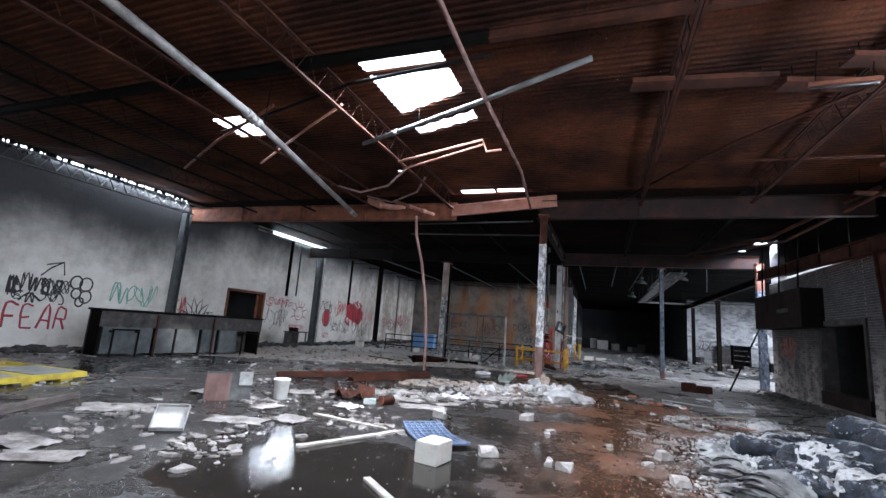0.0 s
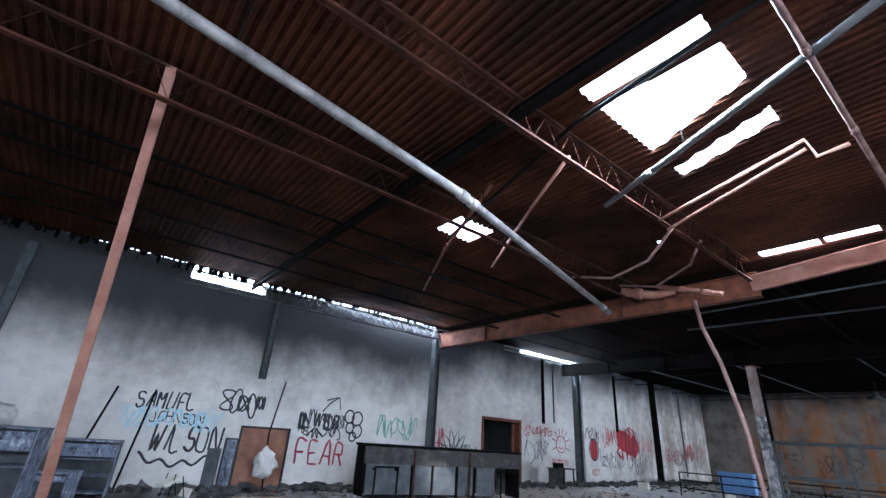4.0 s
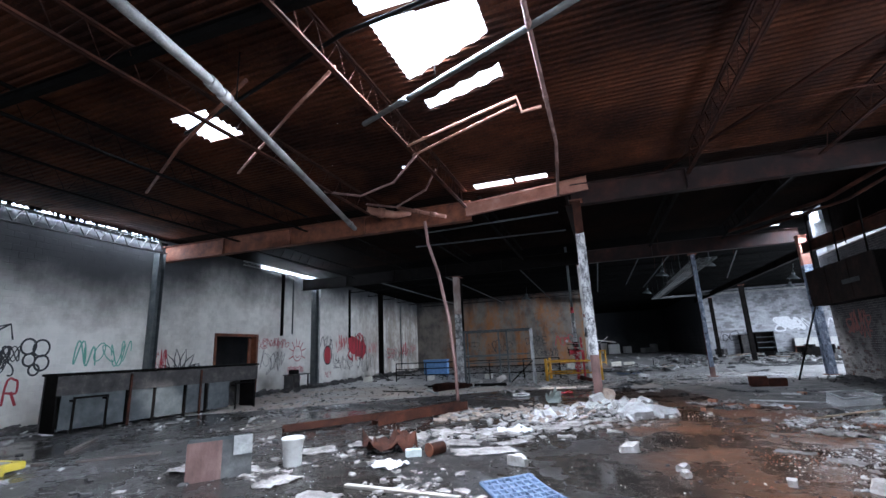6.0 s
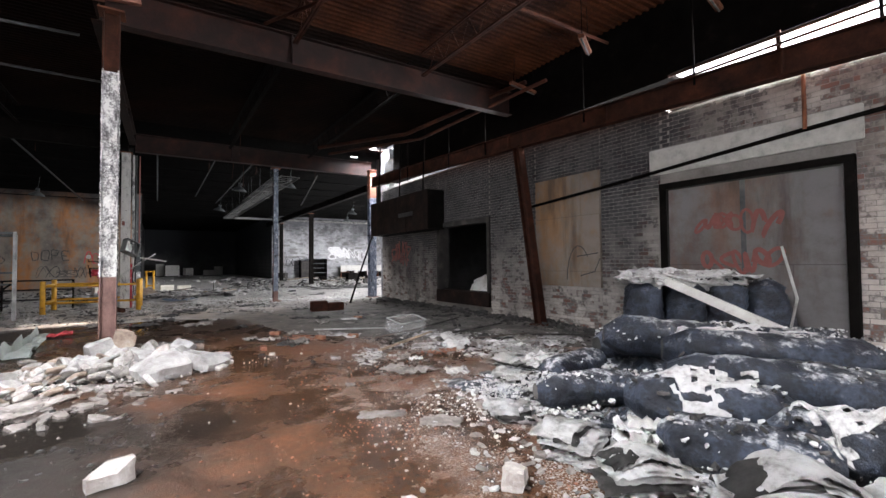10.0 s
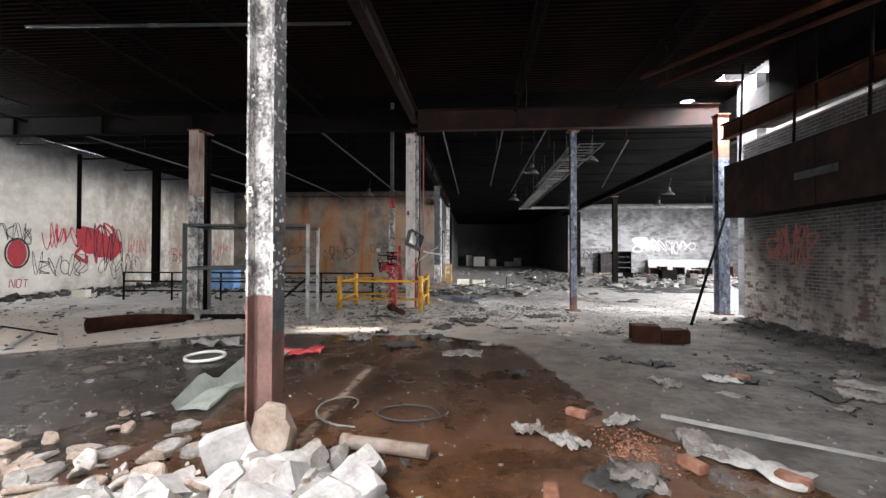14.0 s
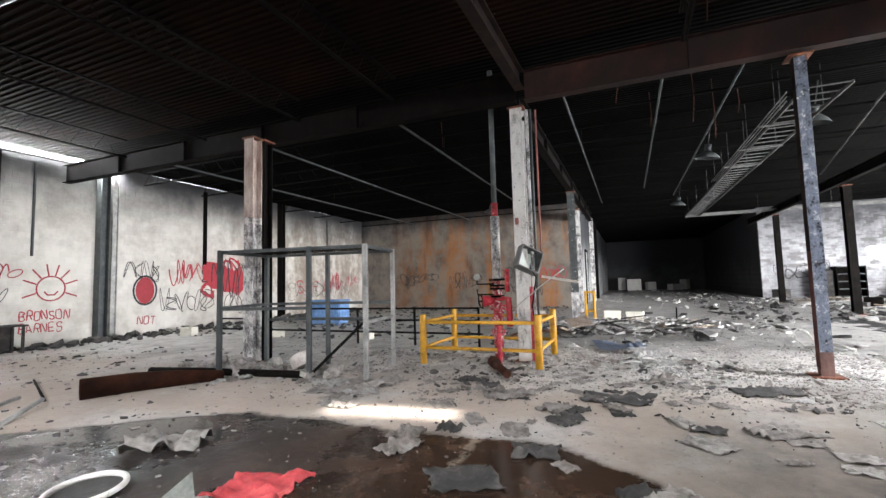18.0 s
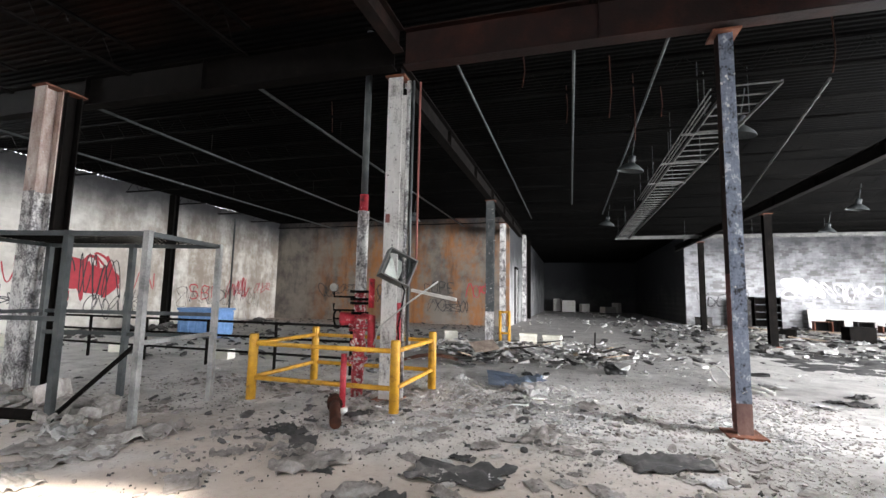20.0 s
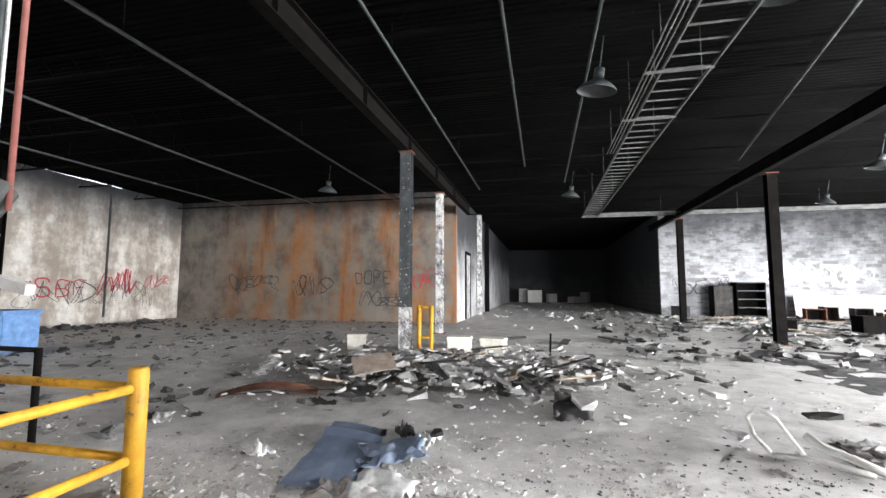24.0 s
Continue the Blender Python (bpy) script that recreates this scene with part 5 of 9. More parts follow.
t = thing("bench", "dark bench in the side room", "bench", ML @ pose(-2.6, 16.5, 0))
boxpart("top", M_CHARWOOD, t, 0, 1.0, 0, 2.6, 1.03, 1.1)
for q in (0.1, 2.4):
    boxpart("leg", M_CHARWOOD, t, 0.1, 0.2, q, q + 0.1, 0, 1.03)
    boxpart("leg", M_CHARWOOD, t, 0.8, 0.9, q, q + 0.1, 0, 1.03)

# ---- doors and boards of the brick wall ----
t = thing("steel_sliding_door", "large scorched sheet-steel door with faded red graffiti", "door", pose(7.6, 6.72, 0))
for y0, y1 in ((0.02, 1.31), (1.33, 2.6)):
    p = boxpart("leaf", M_DOORMETAL, t, -0.05, 0.0, y0, y1, 0.12, 2.88, "", 0.006)
boxpart("astragal", M_DARKGREY, t, -0.06, -0.052, 1.28, 1.36, 0.12, 2.88)
boxpart("jamb", M_BLACK, t, -0.09, 0.2, -0.12, 0.0, 0, 2.98)
boxpart("jamb", M_BLACK, t, -0.09, 0.2, 2.62, 2.76, 0, 2.98)
boxpart("head", M_BLACK, t, -0.095, 0.2, -0.12, 2.76, 2.9, 3.02)
scrawl(t, M_INKFADED, pose(-0.056, 2.1, 1.95, 90, 0, -90), 1.3, 0.42, 7, 41, 0.1)
scrawl(t, M_INKFADED, pose(-0.056, 2.0, 1.3, 90, 0, -90), 1.2, 0.45, 7, 42, 0.1)
t = thing("window_board", "stained plywood boarding over a bricked window", "board", pose(7.6, 10.92, 0))
for k in range(2):
    boxpart("sheet", M_PLY, t, -0.03, 0.12, 0.99 * k + 0.003, 0.99 * (k + 1) - 0.003, 0.94, 3.59, "", 0.003)
lines(t, M_INKBLACK, pose(-0.036, 0.95, 1.1, 90, 0, -90), [[(0.7 * (1 - math.cos(a)) * 0.5, 0.8 * math.sin(a)) for a in [0.3 * i for i in range(9)]], [(0.3, 0.55), (0.9, 0.62)], [(0.4, 0.1), (0.8, 0.2), (0.95, 0.5)]], 0.022)
t = thing("concrete_lintel", "pale concrete lintel over the steel door", "lintel", pose(7.6, 6.5, 3.1))
boxpart("band", M_CINDER, t, -0.05, 0.1, 0, 3.2, 0.12, 0.62, "", 0.01)
t = thing("doorway_frame", "charred timber frame of a low brick doorway", "door frame", pose(7.6, 14.8, 0))
boxpart("jamb", M_CHARWOOD, t, -0.06, 0.35, 0, 0.12, 0.2, 2.85)
boxpart("jamb", M_CHARWOOD, t, -0.06, 0.35, 2.75, 2.9, 0.2, 2.85)
boxpart("head", M_CHARWOOD, t, -0.065, 0.35, 0, 2.9, 2.74, 2.9)
boxpart("sill", M_SOOTRUST, t, -0.1, 0.35, 0, 2.9, 0.2, 0.62, "rust-red sill")
t = thing("yellow_post", "yellow steel post inside the dark room", "post", pose(9.2, 15.9, 0))
tubepart("post", M_YELLOW, t, [(0, 0, 0), (0, 0, 2.2)], 0.13, 12)
bm = NB()
lump(bm, 0.8, 1.1, 1.2, 8, 3, 0.4, pose(0, 0, 0.45))
one("covered_heap", bm, M_WHITE, "pale covered heap in the dark room", "heap", "", pose(9.0, 17.0, 0), smooth=True)

# dark sheet-metal hood over the stub wall
t = thing("sheet_metal_hood", "rust-black sheet-metal hood hung over the brick wall", "hood", pose(7.6, 17.3, 2.68))
for k in range(3):
    boxpart("panel", M_SOOTRUST, t, -0.7, -0.66, 1.55 * k + 0.01, 1.55 * (k + 1) - 0.01, 0.0, 1.35, "", 0.004)
boxpart("bottom", M_BLACK, t, -0.66, -0.01, 0.0, 4.65, 0.0, 0.03)
boxpart("top", M_BLACK, t, -0.66, -0.01, 0.0, 4.65, 1.32, 1.35)
boxpart("end", M_BLACK, t, -0.66, -0.01, 4.62, 4.65, 0.03, 1.32)
boxpart("end", M_BLACK, t, -0.66, -0.01, 0.0, 0.03, 0.03, 1.32)
boxpart("label_plate", M_DARKGREY, t, -0.705, -0.7, 1.0, 2.1, 0.55, 0.7)
for y in (0.6, 2.4, 4.3):
    tubepart("hanger", M_BLACK, t, [(-0.5, y, 1.35), (-0.4, y, 3.9)], 0.03, 6)
scrawl(wall_east, M_INKFADED, pose(7.583, 21.3, 1.5, 90, 0, -90), 1.6, 1.0, 5, 43, 0.07)
t = thing("slanted_strut", "rust-dark steel strut leaning against the brick wall", "strut", pose(7.1, 12.3, 0))
bm = NB()
hsec(bm, 0.2, 0.22, 0.016, 0.012, (0, 0, 0), (0.12, 0.85, 4.55))
part("member", bm, M_DARKRUST, t)
boxpart("foot", M_DARKRUST, t, -0.2, 0.2, -0.2, 0.2, 0, 0.03)
t = thing("conduit", "dark conduit running aslant over the brick wall", "conduit", pose(7.55, 13.4, 2.95))
tubepart("pipe", M_BLACK, t, [(0, 0, 0), (-0.02, -2.5, 0.2), (-0.02, -6.2, 0.55), (-0.02, -7.5, 0.65)], 0.035, 8)
tubepart("drop", M_RUST, t, [(-0.04, -6.25, 0.55), (-0.04, -6.25, 1.7)], 0.03, 8)
for y in (4.0, 6.2, 8.6, 11.0, 14.5, 16.4, 19.2):
    bm = NB()
    tube(bm, [(0, 0, 0), (0.02, 0.03, 2.0)], 0.022, 6)
    one("hanger_rod", bm, M_BLACK, "thin dark hanger between girder and roof", "hanger", "hangers along the brick wall", pose(7.2, y, 4.62))
t = thing("steel_rod", "dark rod leaning from the floor to the column", "rod", pose(5.6, 21.0, 0))
tubepart("rod", M_BLACK, t, [(0, 0, 0), (1.75, 1.6, 3.0)], 0.035, 7)

for z, q in ((4.6, 0.022), (4.8, 0.03), (4.98, 0.022), (5.12, 0.03)):
    tubepart("siding_rail", M_DARKRUST, wall_east, [(7.62, -1.95, z), (7.63, 3.0, z + 0.03), (7.62, 9.3, z)], q, 6)
for y in (-1.0, 1.2, 3.3, 5.4, 7.5):
    boxpart("siding_post", M_DARKRUST, wall_east, 7.64, 7.69, y - 0.03, y + 0.03, 4.4, 5.22)
bm = NB()
rng = random.Random(303)
for k in range(170):
    y = rng.uniform(-6.0, 13.8)
    w, h = rng.uniform(0.03, 0.16), rng.uniform(0.05, 0.3)
    box(bm, -0.01, 0.012, y, y + w, -h, 0.0)
    if k % 4 == 0:
        tube(bm, [(0, y, -0.02), (0, y + rng.uniform(-0.35, 0.35), -0.32)], 0.014, 5)
one("torn_deck_edge", bm, M_BLACK, "torn edge of the roof deck hanging along the wall gap", "deck edge", "", ML @ pose(0.16, 0, 6.64), "stuff")

# ---- pipes and fittings under the roof ----
def pipe_run(name, label, mat, pts, r, hangers=(), fittings=(), seg=10):
    o = Vector(pts[0])
    t = thing(name, label, "pipe", Matrix.Translation(o))
    P = [Vector(p) - o for p in pts]
    tubepart("pipe", mat, t, P, r, seg)
    for f, k in fittings:
        a, b = P[k], P[k + 1]
        c, d = a.lerp(b, f), (b - a).normalized()
        tubepart("coupling", mat, t, [c - d * 0.1, c + d * 0.1], r * 1.28, seg)
    for f, k in hangers:
        c = P[k].lerp(P[k + 1], f)
        tubepart("hanger", M_BLACK, t, [c, Vector((c.x, c.y, 6.62 - o.z))], 0.012, 5)
    return t


pipe_run("main_pipe", "thick grey sprinkler main with couplings, broken off at its end", M_MAINPIPE, [(-4.3, -6.0, 5.6), (-5.35, 0.4, 5.6), (-6.1, 5.0, 5.6), (-8.2, 12.8, 5.6)], 0.074, ((0.2, 1), (0.1, 2), (0.8, 2)), ((0.5, 0), (0.02, 2), (0.06, 2), (0.93, 2)), 14)
pipe_run("broken_pipe", "short rusty pipe end hanging under the girder", M_PINKRUST, [(-7.75, 12.8, 6.15), (-7.05, 13.4, 6.05), (-6.65, 13.7, 6.2)], 0.13, (), ((0.5, 0),), 12)
pipe_run("broken_pipe", "thin rusty pipe hanging aslant", M_PINKRUST, [(-6.95, 13.4, 6.3), (-5.3, 13.4, 5.75)], 0.06, ((0.1, 0),), ((0.4, 0), (0.75, 0)))
pipe_run("roof_pipe", "grey pipe running under the roof to the front column", M_FOOT, [(-1.5, -4.8, 6.0), (-1.65, 5.2, 6.0), (-1.6, 10.1, 6.0), (-1.85, 13.6, 5.95)], 0.038, ((0.5, 1),), ((0.2, 1), (0.6, 1), (0.3, 2)))
pipe_run("roof_pipe", "dark pipe crossing under the skylight", M_PIPEGREY, [(-5.05, 7.7, 6.0), (-1.55, 6.2, 6.0), (0.25, 5.5, 6.1)], 0.05, ((0.5, 0),), ((0.3, 0),))
pipe_run("roof_pipe", "bent pale pipe below the skylight", M_PINKRUST, [(-4.6, 8.8, 5.95), (-2.1, 7.85, 5.95), (-2.05, 8.05, 5.75), (-1.7, 8.0, 5.75)], 0.03)
pipe_run("roof_pipe", "pale pipe sagging below the skylight", M_PINKRUST, [(-4.65, 9.2, 5.9), (-3.35, 8.5, 5.85), (-2.15, 8.1, 5.95)], 0.026)
pipe_run("sagging_cable", "cable sagging under the roof", M_FOOT, [(-7.95, 10.7, 6.1), (-6.75, 10.6, 5.75), (-5.55, 10.1, 5.75), (-4.65, 9.4, 6.0)], 0.03)
pipe_run("sagging_cable", "cable sagging under the roof", M_FOOT, [(-7.55, 12.4, 6.2), (-6.55, 12.4, 5.95), (-5.35, 11.8, 6.1), (-4.75, 11.0, 6.3)], 0.03)
pipe_run("roof_pipe", "rusty branch pipe under the deck", M_RUST, [(-12.35, 8.9, 6.2), (-9.35, 7.3, 6.2), (-6.35, 6.0, 6.25)], 0.035)
pipe_run("roof_pipe", "rusty branch pipe under the deck", M_PINKRUST, [(-9.25, 8.9, 6.2), (-6.15, 7.0, 6.2), (-4.75, 6.2, 6.2)], 0.03)
pipe_run("roof_pipe", "thin black pipe along the skylight edge", M_BLACK, [(-8.95, 7.1, 6.35), (-4.35, 5.8, 6.4), (-1.35, 5.5, 6.4)], 0.035)
pipe_run("roof_pipe", "thin rusty branch pipe over the wet floor", M_DARKRUST, [(1.0, 13.5, 6.2), (3.2, 9.5, 6.25), (5.4, 6.4, 6.2)], 0.035)
pipe_run("roof_pipe", "thin rusty branch pipe over the wet floor", M_DARKRUST, [(2.0, 10.5, 6.2), (7.0, 10.2, 6.0)], 0.03)
pipe_run("roof_pipe", "rusty pipe sloping along the brick wall", M_DARKRUST, [(4.0, 19.8, 5.6), (6.1, 17.2, 5.75), (7.0, 13.6, 6.1), (7.2, 12.8, 6.15)], 0.06, ((0.5, 1),))
pipe_run("roof_pipe", "rusty pipe sloping along the brick wall", M_DARKRUST, [(4.4, 19.9, 5.45), (6.5, 17.0, 5.6), (7.1, 12.0, 5.9)], 0.045)
for x in (-13.7, -9.5, -5.0):
    pipe_run("sprinkler_line", "thin grey sprinkler line under the black roof", M_DARKGREY, [(x, 23.9, 6.0), (x, 42.9, 6.0)], 0.035, ((0.2, 0), (0.5, 0), (0.8, 0)), ((0.35, 0), (0.68, 0)), 8)
for x, y1 in ((-0.75, 41.0), (1.35, 37.6), (2.85, 40.4)):
    pipe_run("sprinkler_line", "thin dark sprinkler line under the black roof", M_DARKGREY, [(x, 24.3, 6.05), (x, y1, 6.05)], 0.028, ((0.3, 0), (0.7, 0)), ((0.5, 0),), 8)
for x0, x1, y in ((-8.0, -1.9, 17.5), (-2.0, -6.8, 15.3)):
    pipe_run("sprinkler_line", "grey sprinkler branch under the roof", M_DARKGREY, [(x0, y, 5.95), (x1, y + 0.3, 5.95)], 0.03, ((0.5, 0),), ((0.4, 0),), 8)
pipe_run("sprinkler_line", "pale pipe under the roof of the far hall", M_PIPEGREY, [(6.0, 26.5, 5.95), (8.3, 38.0, 5.95)], 0.03)
for k, (x, y, l) in enumerate(((2.05, 25.9, 1.3), (1.2, 27.0, 0.9), (2.6, 26.8, 1.5), (0.4, 25.2, 0.8), (3.3, 27.6, 0.7), (-4.6, 26.5, 0.8), (5.6, 25.5, 1.0), (1.7, 21.5, 1.2), (4.9, 20.6, 0.8))):
    bm = NB()
    tube(bm, [(0, 0, 0), (0.03, 0.02, -l * 0.6), (-0.02 + 0.02 * (k % 3), 0.05, -l)], 0.012, 5)
    one("hanging_wire", bm, M_DARKRUST, "loose wire hanging from the roof", "wire", "loose hanging wires", pose(x, y, 6.64))

# fluorescent battens hanging askew
for x, y, z, a, b in ((7.0, 8.2, 5.9, 8, 6), (7.1, 12.8, 5.95, 4, 4), (6.3, 10.2, 5.75, 30, -4), (4.0, 6.9, 6.0, -10, 5)):
    t = thing("light_batten", "dead fluorescent batten hanging under the rusty deck", "light fitting", pose(x, y, z, 0, b, a), "dead light battens")
    boxpart("body", M_RUST, t, -0.45, 0.45, -0.06, 0.06, 0, 0.07, "", 0.008)
    tubepart("tube", M_DARKGREY, t, [(-0.42, 0, -0.02), (0.42, 0, -0.02)], 0.018, 8)
    for q in (-0.35, 0.35):
        tubepart("hanger", M_BLACK, t, [(q, 0, 0.07), (q, 0, 6.66 - z)], 0.008, 5)

# rusty sheet-metal troughs of old lights
for x0, y0, x1, y1, z in ((0.9, 6.85, 3.2, 7.2, 6.3), (3.3, 7.25, 5.7, 7.85, 6.25), (4.0, 6.75, 5.6, 7.15, 6.3)):
    a = math.degrees(math.atan2(y1 - y0, x1 - x0))
    l = math.hypot(x1 - x0, y1 - y0)
    t = thing("light_trough", "rust-brown sheet-metal light trough hung under the deck", "light fitting", pose(x0, y0, z, 0, -1, a), "dead light troughs")
    boxpart("pan", M_DARKRUST, t, 0, l, -0.15, 0.15, 0, 0.012)
    for q in (-0.162, 0.15):
        boxpart("side", M_DARKRUST, t, 0, l, q, q + 0.012, 0, 0.09)
    for q in (0.2, l - 0.2):
        tubepart("hanger", M_BLACK, t, [(q, 0, 0.012), (q, 0, 6.64 - z)], 0.008, 5)

# cable tray: a ladder of two rails with rungs, turning east at its far end
t = thing("cable_tray", "long steel ladder cable tray hung under the black roof", "cable tray", pose(4.05, 25.6, 5.6))
for x in (0.0, 0.82):
    boxpart("rail", M_PIPEGREY, t, x - 0.015, x + 0.015, 0, 21.2, -0.035, 0.035)
bm = NB()
box(bm, -0.02, 20.0, 21.2, 21.26, -0.06, 0.06)
part("rail", bm, M_PIPEGREY, t)
bm = NB()
box(bm, 0.82, 20.0, 20.5, 20.56, -0.05, 0.05)
part("rail", bm, M_PIPEGREY, t)
rung = None
for k in range(46):
    bm = None
    if rung is None:
        bm = NB()
        box(bm, 0.02, 0.8, -0.012, 0.012, -0.012, 0.012)
        rung = part("rung", bm, M_PIPEGREY, t)
    else:
        o = new("rung", rung.data)
        o.parent = t
        o.location = (0, 0.46 * k, 0)
for k in range(6):
    for x in (0.0, 0.82):
        tubepart("hanger", M_DARKGREY, t, [(x, 1.5 + 3.6 * k, 0.05), (x, 1.5 + 3.6 * k, 1.05)], 0.01, 5)
for k in range(3):
    y = 2.2 + 2.3 * k
    boxpart("cross_bar", M_PIPEGREY, t, -0.3, 0.82, y, y + 0.05, -0.09, -0.05)
for k in range(5):
    tubepart("hanger", M_DARKGREY, t, [(4.0 + 3.6 * k, 21.23, 0.06), (4.0 + 3.6 * k, 21.23, 1.04)], 0.01, 5)
t = thing("cable", "bundle of cables beside the tray", "cable", pose(3.75, 25.6, 5.6))
for k in range(3):
    tubepart("strand", M_PIPEGREY, t, [(0.08 * k, 0.3 * k, -0.02), (0.08 * k, 4, -0.04), (0.08 * k + 0.03, 9.5, -0.03)], 0.015, 6)
for j in range(4):
    tubepart("hanger", M_DARKGREY, t, [(0.05, 1.0 + 2.6 * j, 0), (0.05, 1.0 + 2.6 * j, 1.04)], 0.008, 5)

# old high-bay lamps, unlit
for x, y in ((3.0, 30.75), (3.1, 41.0), (5.0, 28.2), (12.5, 38.5), (14.5, 45.0), (-6.5, 38.0)):
    t = thing("high_bay_lamp", "unlit high-bay lamp with a dented pale reflector", "lamp", pose(x, y, 5.55, 6, 8, 0), "unlit high-bay lamps")
    bm = NB()
    prof = [(0.38, 0.0), (0.37, 0.03), (0.31, 0.1), (0.18, 0.19), (0.09, 0.24)]
    tube(bm, [(0, 0, z) for _, z in prof], [r for r, _ in prof], 20, False)
    part("reflector", bm, M_DARKGREY, t)
    tubepart("housing", M_DARKGREY, t, [(0, 0, 0.24), (0, 0, 0.45)], 0.1, 12)
    tubepart("stem", M_DARKGREY, t, [(0, 0, 0.45), (0, 0, 1.08)], 0.014, 6)

# bent pole and post before the first girder
t = thing("bent_pole", "rusty pole bent by heat, standing up to the girder", "pole", pose(-5.37, 13.45, 0))
tubepart("shaft", M_FOOT, t, [(0.15, 0, 0), (0.12, 0, 1.2), (-0.02, 0.02, 2.6), (-0.3, 0.05, 4.0), (-0.62, 0.1, 5.0), (-0.72, 0.15, 5.75)], 0.05, 9)
t = thing("bent_column", "rust-orange steel angle column bent at its foot", "column", pose(-11.0, 1.15, 0))
bm = NB()
hsec(bm, 0.13, 0.13, 0.014, 0.012, (0.2, 0, 0.5), (3.3, -0.37, 6.6))
part("shaft", bm, M_PINKRUST, t)
bm = NB()
hsec(bm, 0.17, 0.17, 0.014, 0.012, (0.5, -0.2, 0.0), (0.2, 0, 0.52))
part("foot", bm, M_PINKRUST, t)

# ---- things on the floor of the front bay ----
# long burnt counter
t = thing("burnt_counter", "long charred counter with broken panels and open bays", "counter", pose(-14.75, 8.85, 0, 0, 0, -12.4))
boxpart("back_panel", M_CHARWOOD, t, -0.9, -0.84, 0, 6.0, 0.05, 1.45, "", 0.005)
boxpart("top", M_BLACK, t, -0.95, 0.05, -0.05, 6.05, 1.45, 1.52, "", 0.012)
for k, (a, b) in enumerate(((0.12, 1.64), (1.78, 2.38), (2.48, 3.3), (3.42, 4.0), (4.15, 4.9))):
    boxpart("front_panel", M_DARKGREY, t, -0.03, 0.0, a, b, 0.08, 1.44, "", 0.004)
for y in (0.02, 1.68, 2.4, 3.35, 4.05, 5.9):
    boxpart("divider", M_BLACK, t, -0.84, -0.01, y, y + 0.06, 0, 1.45)
boxpart("fascia", M_CHARWOOD, t, -0.02, 0.03, 0.0, 6.0, 0.95, 1.44, "", 0.004)
for y in (1.7, 3.8):
    boxpart("post", M_DARKRUST, t, 0.035, 0.08, y, y + 0.06, 0, 1.4, "rusty front post")
for y0 in (0.3, 4.95):
    f = boxpart("open_frame", M_BLACK, t, 0.25, 0.29, y0, y0 + 0.05, 0, 0.85)
    boxpart("open_frame", M_BLACK, t, 0.25, 0.29, y0 + 0.75, y0 + 0.8, 0, 0.85)
    boxpart("open_frame", M_BLACK, t, 0.24, 0.3, y0, y0 + 0.8, 0.85, 0.9)
    boxpart("open_frame", M_BLACK, t, 0.03, 0.25, y0, y0 + 0.05, 0.78, 0.83)
    boxpart("open_frame", M_BLACK, t, 0.03, 0.25, y0 + 0.75, y0 + 0.8, 0.78, 0.83)
t = thing("side_table", "small charred table with a black box on it", "table", ML @ pose(1.2, 20.3, 0))
boxpart("top", M_CHARWOOD, t, 0, 0.7, 0, 1.4, 0.78, 0.83, "", 0.006)
for a in (0.05, 0.6):
    for b in (0.05, 1.28):
        boxpart("leg", M_CHARWOOD, t, a, a + 0.06, b, b + 0.06, 0, 0.78)
boxpart("panel", M_CHARWOOD, t, 0.02, 0.05, 0.1, 1.3, 0.1, 0.76)
t = thing("black_box", "small black box on the charred table", "box", ML @ pose(1.4, 20.5, 0.832))
boxpart("body", M_BLACK, t, 0, 0.3, 0, 0.5, 0, 0.22, "", 0.01)

# yellow spill deck
t = thing("spill_deck", "low yellow plastic spill deck with grey grates", "spill deck", pose(-10.15, 3.05, 0.045, 0.6, 0, 97))
for a in ((0, 3.0, 0, 0.12), (0, 3.0, 2.3, 2.42), (0, 0.12, 0.12, 2.3), (2.88, 3.0, 0.12, 2.3), (1.7, 1.95, 0.12, 2.3)):
    boxpart("rim", M_SPILL, t, a[0], a[1], a[2], a[3], 0.0, 0.12, "", 0.015)
boxpart("tray", M_SPILL, t, 0.1, 2.9, 0.1, 2.32, 0.0, 0.06)
for a in ((0.14, 1.68, 0.14, 2.28), (1.97, 2.86, 0.14, 1.45)):
    boxpart("grate", M_GRATE, t, *a, 0.09, 0.126, "grey slotted grate", 0.006)
for k in range(4):
    boxpart("foot", M_SPILL, t, 0.2 + 0.75 * k, 0.45 + 0.75 * k, 0.02, 0.35, -0.045, 0.0)
    boxpart("foot", M_SPILL, t, 0.2 + 0.75 * k, 0.45 + 0.75 * k, 2.05, 2.38, -0.045, 0.0)
t = thing("board_stack", "pale boards lying in the light behind the spill deck", "board", pose(-14.0, 4.0, 0, 0, 0, 75))
for k in range(4):
    boxpart("board", M_WOOD, t, -0.2 + 0.35 * k, 1.7 + 0.2 * k, 0.32 * k, 0.3 + 0.32 * k, 0.005 + 0.03 * (k % 2), 0.03 + 0.03 * (k % 2))
t = thing("timber_beam", "long flat rusty beam lying on the wet floor", "beam", pose(-10.6, 1.6, 0, 0, 0, 21))
bm = NB()
hsec(bm, 0.3, 0.16, 0.02, 0.02, (0, 0, 0.09), (3.15, 0.05, 0.09))
part("member", bm, M_FOOT, t)
t = thing("timber_beam", "weathered timber lying by the beam", "beam", pose(-7.7, 2.8, 0, 0, 0, 114))
boxpart("timber", M_GREYWOOD, t, 0, 2.05, 0, 0.13, 0, 0.11, "", 0.008)
